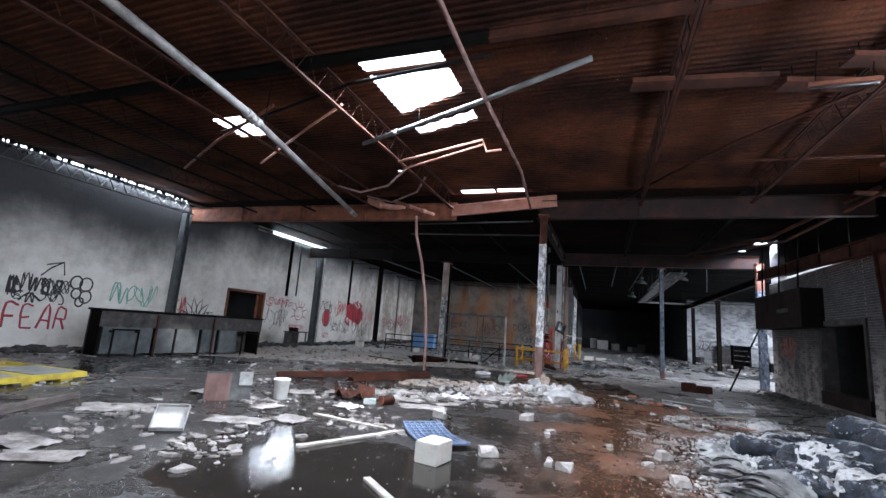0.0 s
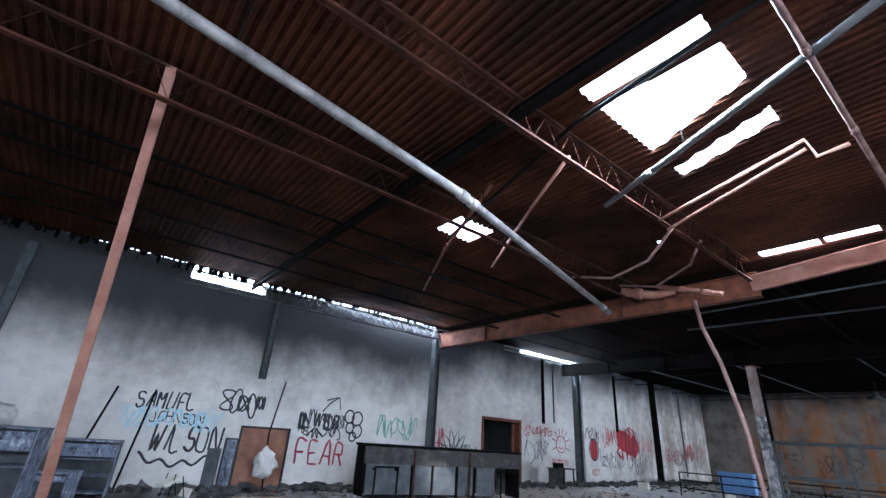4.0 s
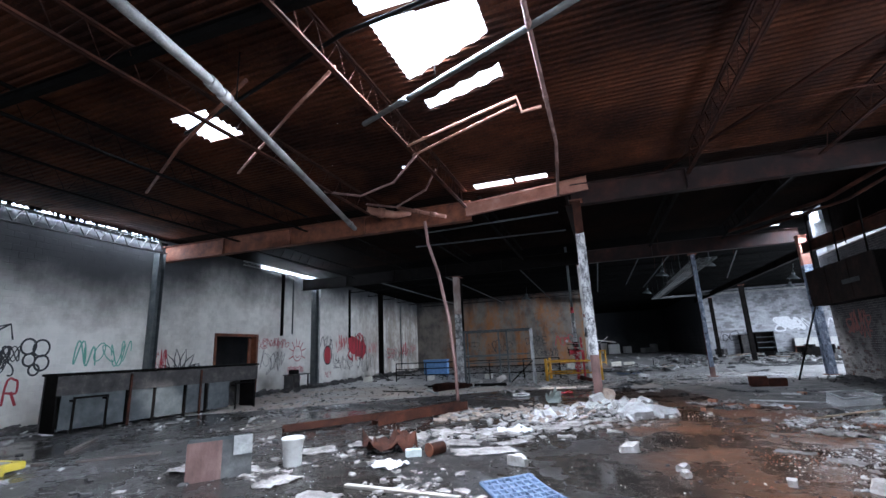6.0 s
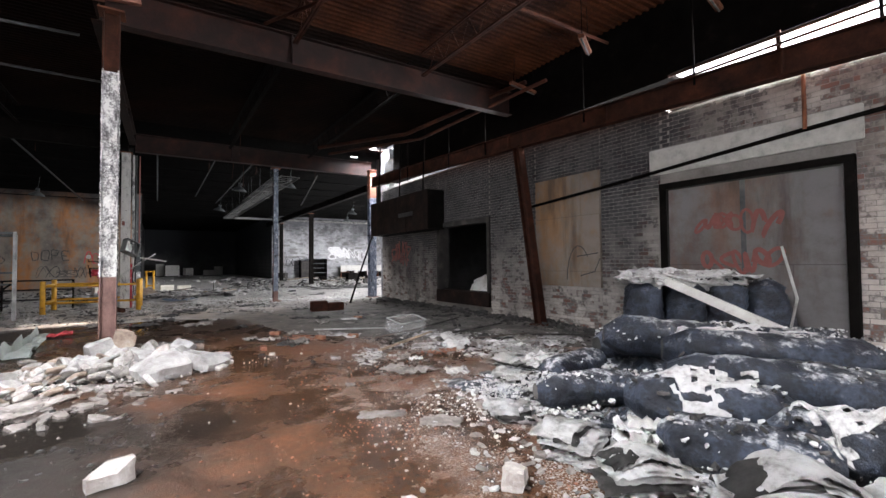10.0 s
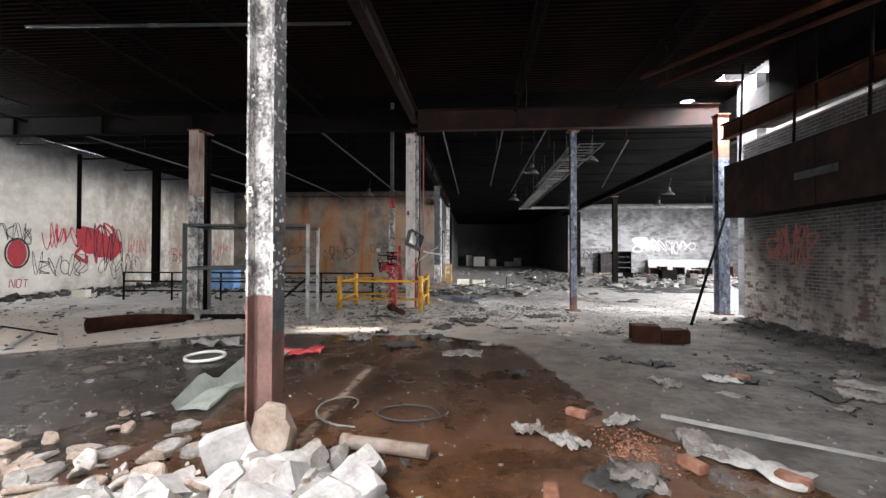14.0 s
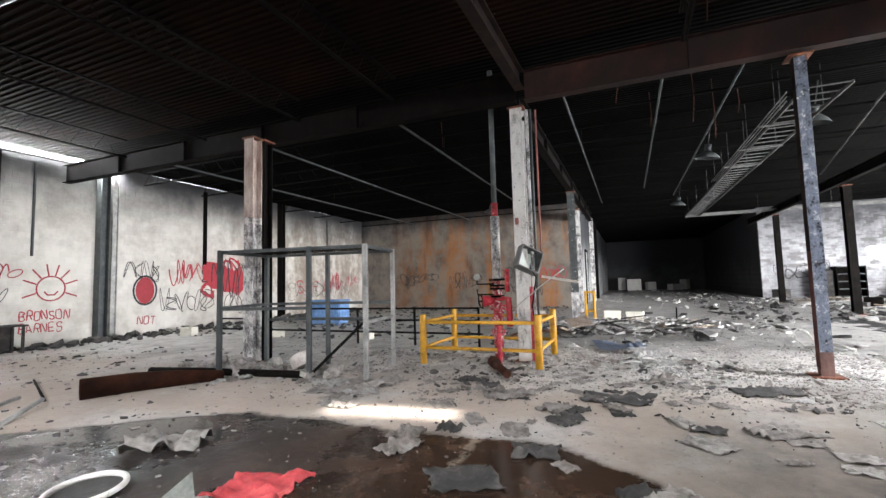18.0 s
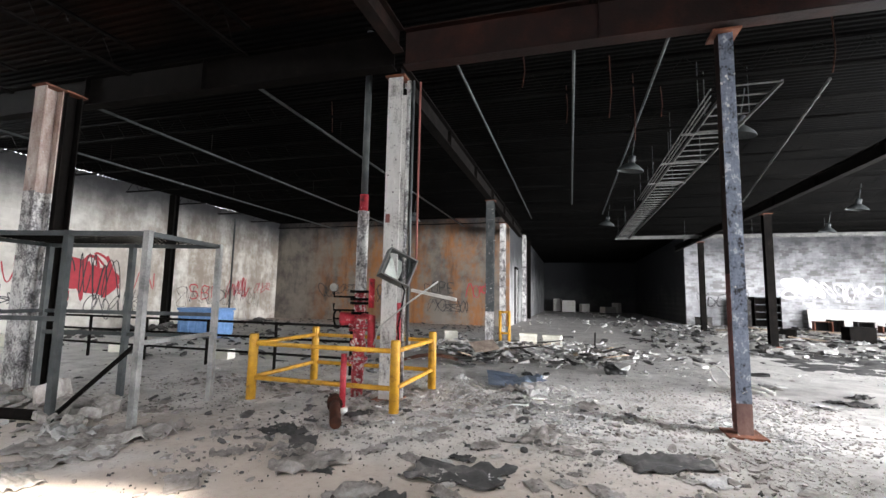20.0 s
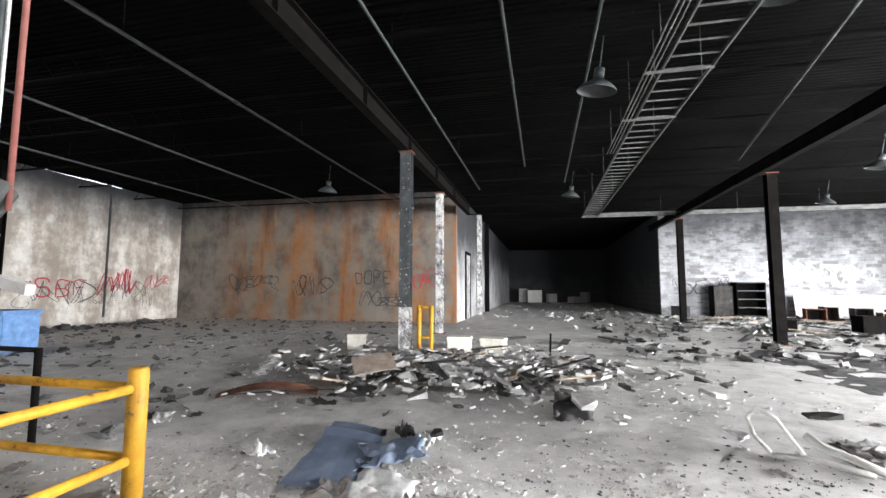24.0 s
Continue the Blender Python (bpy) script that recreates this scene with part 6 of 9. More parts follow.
for x, y, a, l in ((-11.35, 2.35, 36, 2.95), (-11.0, 1.9, 32, 3.1), (-7.3, 1.0, 70, 1.8), (-12.2, 5.8, 20, 1.7), (-11.4, 7.2, 130, 1.5), (-10.2, 6.6, 40, 1.3)):
    bm = NB()
    box(bm, 0, l, -0.05, 0.05, 0, 0.045)
    one("burnt_plank", bm, M_GREYWOOD, "charred plank lying among the litter", "plank", "charred planks", pose(x, y, 0.002, 0, 0, a))

# grey appliances by the western wall
def cabinet(x, y, a, w, d, h, label, shelves=2, mat=None):
    t = thing("steel_cabinet", label, "cabinet", pose(x, y, 0, 0, 0, a), "grey steel cabinets")
    mat = mat or M_BLUEGREY
    boxpart("side", mat, t, 0, 0.03, 0, d, 0, h)
    boxpart("side", mat, t, w - 0.03, w, 0, d, 0, h)
    boxpart("top", mat, t, -0.02, w + 0.02, -0.02, d + 0.02, h, h + 0.04, "", 0.008)
    boxpart("back", M_DARKGREY, t, 0.03, w - 0.03, d - 0.02, d, 0.02, h)
    for k in range(shelves):
        z = 0.06 + k * (h - 0.1) / max(1, shelves)
        boxpart("shelf", mat, t, 0.03, w - 0.03, 0.02, d - 0.02, z, z + 0.025)
    boxpart("drawer", mat, t, 0.05, w - 0.05, -0.015, 0.02, h * 0.72, h - 0.04, "", 0.006)
    tubepart("handle", M_STRIP, t, [(w * 0.4, -0.04, h * 0.84), (w * 0.6, -0.04, h * 0.84)], 0.01, 6)
    return t


cabinet(-14.6, -0.5, 75, 1.3, 0.8, 1.45, "grey steel kitchen cabinet with a pale top", 2)
cabinet(-16.0, 1.1, 80, 1.3, 0.7, 1.2, "blue-grey steel cabinet with open shelves", 3)
cabinet(-15.3, 0.9, 65, 0.7, 0.6, 0.55, "low grey steel cabinet lying open", 1)
bm = NB()
lump(bm, 0.9, 0.6, 0.45, 21, 3, 0.4, pose(0, 0, 0.2))
one("plastic_basin", bm, M_WHITE, "white crumpled basin on the steel cabinet", "basin", "", pose(-14.9, 0.0, 1.5), smooth=True)
t = thing("chair_wreck", "broken pale chair lying in the light", "chair", pose(-15.6, 3.5, 0, 0, 0, 20))
boxpart("seat", M_CREAM, t, 0, 0.45, 0, 0.42, 0.3, 0.34, "", 0.01, pose(0, 0, 0, 25, 0, 0))
for a in (0.02, 0.4):
    tubepart("leg", M_BLACK, t, [(a, 0.02, 0), (a, 0.1, 0.55)], 0.014, 6)
    tubepart("leg", M_BLACK, t, [(a, 0.45, 0), (a, 0.3, 0.5)], 0.014, 6)
boxpart("backrest", M_CREAM, t, 0, 0.45, 0.5, 0.53, 0.0, 0.4, "", 0.01, pose(0, 0, 0, -20, 0, 0))

# box, bucket, tray
t = thing("metal_box", "rusty grey open metal box on the wet floor", "box", pose(-6.85, 5.85, 0, 0, 0, 48))
boxpart("front", M_FOOT, t, 0, 0.45, 0, 0.02, 0, 0.52)
boxpart("front", M_PIPEGREY, t, 0.452, 0.85, 0, 0.02, 0, 0.52)
boxpart("back", M_DARKGREY, t, 0, 0.85, 0.48, 0.5, 0, 0.5)
boxpart("side", M_DARKGREY, t, 0, 0.02, 0.02, 0.48, 0, 0.5)
boxpart("side", M_DARKGREY, t, 0.83, 0.85, 0.02, 0.48, 0, 0.52)
boxpart("bottom", M_DARKGREY, t, 0.02, 0.83, 0.02, 0.48, 0, 0.02)
boxpart("flap", M_STRIP, t, 0.6, 0.85, -0.03, 0.0, 0.3, 0.56, "pale torn flap")
t = thing("bucket", "white plastic bucket standing in the litter", "bucket", pose(-5.95, 7.0, 0))
bm = NB()
tube(bm, [(0, 0, 0), (0, 0, 0.02), (0, 0, 0.38), (0, 0, 0.4)], [0.13, 0.135, 0.16, 0.17], 20)
part("body", bm, M_WHITE, t)
tubepart("rim", M_WHITE, t, [(0.17 * math.cos(a), 0.17 * math.sin(a), 0.4) for a in [math.tau * k / 20 for k in range(21)]], 0.012, 6)
tubepart("lid", M_WHITE, t, [(0, 0, 0.4), (0, 0, 0.425)], 0.165, 20)
t = thing("drawer_tray", "white tilted drawer with a dark rim", "drawer", pose(-5.55, 3.75, 0.02, 50, 0, 35) @ Matrix.Diagonal((0.7, 0.75, 0.8, 1)))
boxpart("bottom", M_WHITE, t, 0, 0.62, 0, 0.5, 0, 0.02)
for a in ((0, 0.62, 0, 0.02), (0, 0.62, 0.48, 0.5), (0, 0.02, 0.02, 0.48), (0.6, 0.62, 0.02, 0.48)):
    boxpart("side", M_STRIP, t, *a, 0.02, 0.1)
bm = NB()
rag(bm, 0.9, 0.8, 10, 0.35, 33)
one("rusty_wreck", bm, M_DARKRUST, "crumpled rusty sheet metal", "scrap", "", pose(-4.9, 8.3, 0, 0, 0, 30))

# blue moulded plastic sheet with square pockets
t = thing("pocket_sheet", "bent blue plastic sheet moulded in rows of pockets", "plastic sheet", pose(-2.7, 6.12, 0, 0, 0, 41))
def bend(x, y):
    return 0.055 + 0.36 * (y / 1.4 - 0.5) ** 2 + 0.05 * (x - 0.33) ** 2
bm = NB()
NX, NY, SX, SY = 7, 11, 0.66, 1.24
for i in range(NX):
    for j in range(NY):
        x0, x1, y0, y1 = SX * i / NX, SX * (i + 1) / NX, -SY * (j + 1) / NY, -SY * j / NY
        def Z(x, y, dz=0.0):
            return (x, y, bend(x, -y) + dz)
        o = [bm.verts.new(Z(x, y)) for x, y in ((x0, y0), (x1, y0), (x1, y1), (x0, y1))]
        gx, gy = (x1 - x0) * 0.09, (y1 - y0) * 0.09
        n = [bm.verts.new(Z(x, y)) for x, y in ((x0 + gx, y0 + gy), (x1 - gx, y0 + gy), (x1 - gx, y1 - gy), (x0 + gx, y1 - gy))]
        d = [bm.verts.new(Z(x, y, -0.026)) for x, y in ((x0 + 2 * gx, y0 + 2 * gy), (x1 - 2 * gx, y0 + 2 * gy), (x1 - 2 * gx, y1 - 2 * gy), (x0 + 2 * gx, y1 - 2 * gy))]
        for k in range(4):
            q = (k + 1) % 4
            bm.faces.new((o[k], o[q], n[q], n[k]))
            bm.faces.new((n[k], n[q], d[q], d[k]))
        bm.faces.new(d)
bmesh.ops.remove_doubles(bm, verts=bm.verts[:], dist=0.0005)
part("sheet", bm, M_BLUEDULL, t)
bm = NB()
for (xa, ya), (xb, yb) in (((0, 0), (SX, 0)), ((SX, 0), (SX, -SY)), ((SX, -SY), (0, -SY)), ((0, -SY), (0, 0))):
    pts = [(xa + (xb - xa) * k / 10, ya + (yb - ya) * k / 10) for k in range(11)]
    tube(bm, [(x, y, bend(x, -y) - 0.022) for x, y in pts], 0.024, 6)
part("rim", bm, M_BLUEDULL, t)
t = thing("foam_block", "cream-white foam block with a notched top", "foam block", pose(-1.86, 4.62, 0, 0, 0, -11))
boxpart("body", M_CREAM, t, 0, 0.34, 0, 0.42, 0, 0.27, "", 0.012)
boxpart("ridge", M_CREAM, t, 0.05, 0.26, 0.3, 0.37, 0.27, 0.285, "", 0.006)
boxpart("corner", M_CREAM, t, 0.27, 0.345, -0.006, 0.05, 0.01, 0.2, "", 0.006)
for x, y, a, l in ((-2.63, 6.0, 245, 1.9), (-2.9, 5.92, 172, 1.6), (-1.35, 3.1, 140, 0.9)):
    bm = NB()
    box(bm, 0, l, -0.045, 0.045, 0, 0.04)
    bmesh.ops.bevel(bm, geom=bm.edges[:], offset=0.006, segments=1, affect="EDGES")
    one("wooden_stick", bm, M_PALEWOOD, "weathered grey wooden stick on the wet floor", "stick", "wooden sticks", pose(x, y, 0.002, 0, 0, a))
bm = NB()
rag(bm, 0.5, 0.32, 6, 0.05, 40)
one("white_board", bm, M_WHITE, "broken white board piece on the wet floor", "board", "", pose(-2.0, 2.7, 0.004, 0, 0, 40))

t = thing("rusty_can", "dented brown can lying among soaked papers", "can", pose(-4.0, 7.85, 0.1, 0, 0, 60))
tubepart("body", M_DARKRUST, t, [(0, 0, 0), (0.03, 0.0, 0), (0.3, 0.0, 0.0)], [0.1, 0.094, 0.094], 16)
tubepart("rim", M_RUST, t, [(-0.006, 0, 0), (0.012, 0, 0)], 0.104, 16)
t = thing("foam_box", "pale green foam box lying on the wet floor", "box", pose(-4.35, 7.72, 0, 0, 0, 25))
boxpart("body", M_GREENSHEET, t, 0, 0.26, 0, 0.16, 0, 0.11, "", 0.01)

# blocks lying about
def chunk(bm, sx, sy, sz, seed):
    """A piece of block snapped along a few rough planes."""
    rg = random.Random(seed)
    bmesh.ops.create_cube(bm, size=1.0, matrix=Matrix.Diagonal((sx, sy, sz, 1)))
    bmesh.ops.subdivide_edges(bm, edges=bm.edges[:], cuts=3, use_grid_fill=True)
    for _ in range(4):
        n = Vector((rg.uniform(-1, 1) / sx, rg.uniform(-1, 1) / sy, rg.uniform(-0.2, 1) / sz)).normalized()
        reach = 0.5 * (abs(n.x) * sx + abs(n.y) * sy + abs(n.z) * sz)
        g = bmesh.ops.bisect_plane(bm, geom=bm.verts[:] + bm.edges[:] + bm.faces[:], plane_co=n * reach * rg.uniform(0.5, 0.8), plane_no=n, clear_outer=True)
        edges = [e for e in g["geom_cut"] if isinstance(e, bmesh.types.BMEdge)]
        if edges:
            bmesh.ops.holes_fill(bm, edges=bm.edges[:])
    off = Vector((seed, 0, 0))
    for v in bm.verts:
        v.co += 0.012 * noise.noise_vector(v.co * 14 + off)
    low = min(v.co.z for v in bm.verts)
    for v in bm.verts:
        v.co.z -= low


def cinder(name, label, x, y, a, hollow=True, s=1.0, tilt=0.0, z=0.0):
    t = thing(name, label, "concrete block", pose(x, y, z, tilt, 0, a), "loose concrete blocks")
    L, D, H = 0.39 * s, 0.19 * s, 0.19 * s
    if hollow:
        for q in ((0, L, 0, 0.03), (0, L, D - 0.03, D), (0, 0.03, 0.03, D - 0.03), (L - 0.03, L, 0.03, D - 0.03), (L / 2 - 0.015, L / 2 + 0.015, 0.03, D - 0.03)):
            boxpart("web", M_CINDER, t, *q, 0, H, "", 0.004)
    else:
        bm = NB()
        chunk(bm, L, D * 1.25, H, int(x * 31 + y * 57) + 900)
        part("chunk", bm, M_STONE, t)
    return t


for x, y, a, s in ((-0.97, 8.5, 10, 0.95), (-2.5, 7.5, -20, 0.9), (-0.4, 7.5, 60, 0.6), (-0.42, 7.2, 100, 0.5), (1.38, 6.92, 40, 0.8), (0.0, 5.4, -15, 0.7), (-0.2, 5.5, 80, 0.6), (-1.05, 5.45, 35, 0.85), (1.42, 5.6, 20, 0.75), (0.6, 7.0, 70, 0.5), (1.1, 6.3, 20, 0.45), (2.2, 8.3, 10, 0.5)):
    cinder("broken_block", "broken pale block on the wet floor", x, y, a, False, 0.78 * s)
for x, y, a, tl, z in ((2.45, 4.85, -12, 0, 0), (2.9, 4.72, -20, 0, 0), (6.1, 6.0, 30, 0, 0), (6.0, 6.3, 10, 0, 0.2), (6.45, 5.75, -40, 0, 0), (4.6, 4.9, 15, 20, 0.1)):
    cinder("cinder_block", "grey hollow concrete block by the burnt pile", x, y, a, True, 1.0, tl, z)
t = thing("rusty_channel", "long rusty channel lying on the wet floor", "beam", pose(-6.4, 10.6, 0, 0, 0, 60))
bm = NB()
hsec(bm, 0.22, 0.3, 0.016, 0.016, (0, 0, 0.12), (2.9, 0, 0.16), 90)
part("member", bm, M_DARKRUST, t)
bm = NB()
hsec(bm, 0.16, 0.2, 0.012, 0.012, (-1.6, 0.3, 0.1), (1.2, 0.42, 0.1), 80)
one("rusty_channel", bm, M_DARKRUST, "shorter rusty channel beside the long one", "beam", "", pose(-6.9, 10.6, 0, 0, 0, 52))

# ---- burnt pile by the brick wall ----
def mound(name, label, cat, mat, x0, x1, y0, y1, n, hfun, seed, kind=""):
    bm = NB()
    off = Vector((seed, seed * 2, 0))
    V = []
    for i in range(n + 1):
        row = []
        for j in range(n + 1):
            x, y = x0 + (x1 - x0) * i / n, y0 + (y1 - y0) * j / n
            e = min(i, n - i, j, n - j) / (0.22 * n)
            h = hfun(x, y) * min(1, e)
            h *= 0.455 + 0.7 * noise.noise(Vector((x * 1.5, y * 1.5, 0)) + off) + 0.35 * noise.noise(Vector((x * 5, y * 5, 2)) + off)
            row.append(bm.verts.new((x + 0.06 * noise.noise(Vector((x * 4, y * 4, 5))), y + 0.06 * noise.noise(Vector((x * 4, y * 4, 9))), max(-0.02, h - 0.02))))
        V.append(row)
    for i in range(n):
        for j in range(n):
            bm.faces.new((V[i][j], V[i + 1][j], V[i + 1][j + 1], V[i][j + 1]))
    return one(name, bm, mat, label, cat, kind=kind)


mound("burnt_heap", "heap of burnt paper and plastic, black with white ash", "heap", M_BURNTBAG, 1.9, 7.4, 4.6, 10.0, 60, lambda x, y: 0.42 * max(0, 1 - ((x - 5.0) / 3.0) ** 2) * max(0, 1 - ((y - 7.0) / 2.9) ** 2) + 0.05, 3.0, "stuff")


PILE = []


def bundle(x, y, z, l, r, a, tilt, seed, label="charred rolled bundle dusted with white ash", mat=None, cap=False):
    t = thing("burnt_bundle", label, "bundle", pose(x, y, z, 0, tilt, a), "charred rolled bundles")
    bm = NB()
    off = Vector((seed * 1.9, seed, 0))
    n, seg = 30, 22
    rings = []
    for k in range(n + 1):
        f = k / n
        e = min(1.0, 4.5 * min(f, 1 - f) + 0.45)
        row = []
        for q in range(seg):
            ang = math.tau * q / seg
            d = Vector((f * l * 2.2, math.cos(ang) * 1.3, math.sin(ang) * 1.3))
            rr = r * e * (1 + 0.28 * noise.noise(d * 0.8 + off) + 0.16 * abs(noise.noise(d * 2.4 + off)) + 0.05 * abs(noise.noise(d * 7 + off)) + (0.045 * math.sin(f * 66 + 4 * noise.noise(d * 1.4 + off)) if abs(tilt) > 60 else 0.035 * math.sin(ang * 13 + 5 * noise.noise(d + off))))
            PILE.append((x, y, z, l, r, a)) if not (k or q) else None
            row.append(bm.verts.new((f * l - l / 2, math.cos(ang) * rr, math.sin(ang) * rr * 0.85)))
        rings.append(row)
    for r0, r1 in zip(rings, rings[1:]):
        for q in range(seg):
            f = bm.faces.new((r0[q], r0[(q + 1) % seg], r1[(q + 1) % seg], r1[q]))
            f.smooth = True
    ends = [[v.co.copy() for v in rings[0]][::-1], [v.co.copy() for v in rings[-1]]]
    part("roll", bm, mat or M_BURNTBAG, t)
    for ring in ends:
        bm = NB()
        mid = bm.verts.new(sum(ring, Vector()) / len(ring))
        rim = [bm.verts.new(p) for p in ring]
        for q in range(len(rim)):
            bm.faces.new((rim[q], rim[(q + 1) % len(rim)], mid))
        part("roll_end", bm, M_CHARBITS, t, "burnt open end of the roll")
    if cap:
        bm = NB()
        rag(bm, 0.55, 0.55, 8, 0.16, seed, pose(l / 2 - 0.02, 0, 0, 0, 90, 0), 0.05)
        part("ash_cap", bm, M_ASH, t, "white ash cap")
    return t


for k, (x, y, z, l, r, a, tl) in enumerate(((3.9, 6.2, 0.4, 1.9, 0.27, -58, 3), (4.6, 6.6, 0.52, 2.0, 0.28, -54, 2), (4.6, 7.5, 0.56, 1.8, 0.27, -48, 4), (5.2, 5.9, 0.42, 1.8, 0.26, -60, 5), (3.3, 6.6, 0.28, 1.3, 0.25, -66, 0), (3.4, 5.5, 0.24, 1.3, 0.24, -55, 0), (5.6, 6.9, 0.5, 1.5, 0.24, -52, 4), (3.0, 7.6, 0.22, 1.1, 0.2, -30, 0), (5.0, 8.3, 0.4, 1.4, 0.24, -20, 0), (4.2, 5.3, 0.2, 1.4, 0.22, -55, 0), (2.8, 6.1, 0.18, 1.1, 0.2, -70, 0), (3.6, 8.3, 0.22, 1.2, 0.2, 10, 0))):
    bundle(x, y, z, l, r, a, tl, 50 + k)
for k, (x, y) in enumerate(((5.75, 8.75), (6.2, 8.35), (6.6, 7.95), (6.9, 8.5), (6.3, 9.0), (7.0, 7.45))):
    bundle(x, y, 0.62, 1.25, 0.28, 12 * k, -86 + 3 * k, 70 + k, "upright charred bundle with a white ash top", None, k != 5)
def pile_top(x, y):
    """Height of the burnt pile's bundles over a place."""
    h = 0.42 * max(0, 1 - ((x - 5.0) / 3.0) ** 2) * max(0, 1 - ((y - 7.0) / 2.9) ** 2) * 0.75
    for bx, by, bz, l, r, a in PILE:
        c, s = math.cos(radians(a)), math.sin(radians(a))
        u, v = (x - bx) * c + (y - by) * s, -(x - bx) * s + (y - by) * c
        if abs(u) < l * 0.45 and abs(v) < r and bz < 0.61:
            h = max(h, bz + 0.85 * math.sqrt(r * r - v * v))
        elif math.hypot(x - bx, y - by) < r * 1.55 and bz > 0.61 and l < 1.3:
            h = max(h, bz + l / 2)
    return h


def drape(x, y, sx, sy, a, seed, label, mat, n=16):
    """A sheet of ash or burnt paper lying over the heap, following what is under it."""
    bm, off = NB(), Vector((seed, seed * 3.1, 0))
    c, s = math.cos(radians(a)), math.sin(radians(a))
    V = []
    for i in range(n + 1):
        row = []
        for j in range(n + 1):
            u, v = sx * (i / n - 0.5), sy * (j / n - 0.5)
            k = 1 + 0.35 * noise.noise(Vector((u * 3, v * 3, 4)) + off)
            px, py = x + (u * c - v * s) * k, y + (u * s + v * c) * k
            h = sum(pile_top(px + dx, py + dy) for dx, dy in ((0, 0), (0.07, 0), (-0.07, 0), (0, 0.07), (0, -0.07))) / 5
            w = 0.05 * noise.noise(Vector((px * 6, py * 6, 1)) + off) + 0.035 * abs(noise.noise(Vector((px * 15, py * 15, 2)) + off))
            row.append(bm.verts.new((px - x, py - y, h + 0.045 + w)))
        V.append(row)
    for i in range(n):
        for j in range(n):
            e = min(i, j, n - 1 - i, n - 1 - j)
            if noise.noise(Vector((i * 0.5, j * 0.5, 6)) + off) > (0.28 if e > 1 else 0.0):
                continue
            q = (V[i][j], V[i + 1][j], V[i + 1][j + 1], V[i][j + 1])
            if max(v.co.z for v in q) - min(v.co.z for v in q) < 0.16:
                bm.faces.new(q)
    bmesh.ops.delete(bm, geom=[v for v in bm.verts if not v.link_faces], context="VERTS")
    bmesh.ops.solidify(bm, geom=bm.faces[:], thickness=0.014)
    one("ash_sheet", bm, mat, label, "ash", "ash sheets on the burnt heap", pose(x, y, 0))


for k, (x, y, sx, sy, a) in enumerate(((6.3, 8.4, 1.9, 1.3, -35), (4.6, 6.95, 1.3, 0.3, -30), (5.3, 6.3, 1.5, 0.34, -35), (3.2, 6.5, 0.7, 0.4, -60), (3.4, 5.6, 0.9, 0.36, -25), (5.7, 5.6, 0.8, 0.4, 30))):
    drape(x, y, sx, sy, a, 90 + 3 * k, "white ash and burnt paper lying over the heap", M_ASHWHITE)
for k, (x, y, sx, sy, a) in enumerate(((3.3, 5.05, 0.7, 0.4, -40), (4.0, 9.2, 0.7, 0.5, 40), (2.5, 6.7, 0.5, 0.4, 35))):
    t = thing("paper_stack", "stack of burnt paper sheets, white with black edges", "paper", pose(x, y, 0.01 + 0.5 * pile_top(x, y), 0, 0, a), "burnt paper stacks")
    rg = random.Random(k)
    for q in range(7):
        bm = NB()
        rag(bm, sx * rg.uniform(0.3, 0.8), sy * rg.uniform(0.3, 0.8), 9, 0.07, 100 + k * 9 + q, pose(rg.uniform(-0.25, 0.25) * sx, rg.uniform(-0.25, 0.25) * sy, 0.02 * q, rg.uniform(-9, 9), rg.uniform(-9, 9), rg.uniform(-40, 40)), 0.01)
        part("sheet", bm, M_ASHWHITE if q % 3 else M_ASH, t)
for x, y, sx, sy, sz, sd in ((6.3, 8.45, 1.25, 0.85, 0.3, 5), (6.75, 8.1, 0.8, 0.7, 0.26, 6), (5.85, 8.75, 0.8, 0.65, 0.26, 7)):
    bm = NB()
    lump(bm, sx, sy, sz, sd, 4, 0.55)
    one("ash_crust", bm, M_ASHWHITE, "thick white ash crust on the upright bundles", "ash", "ash crusts", pose(x, y, 1.25, 4, 5, -30))
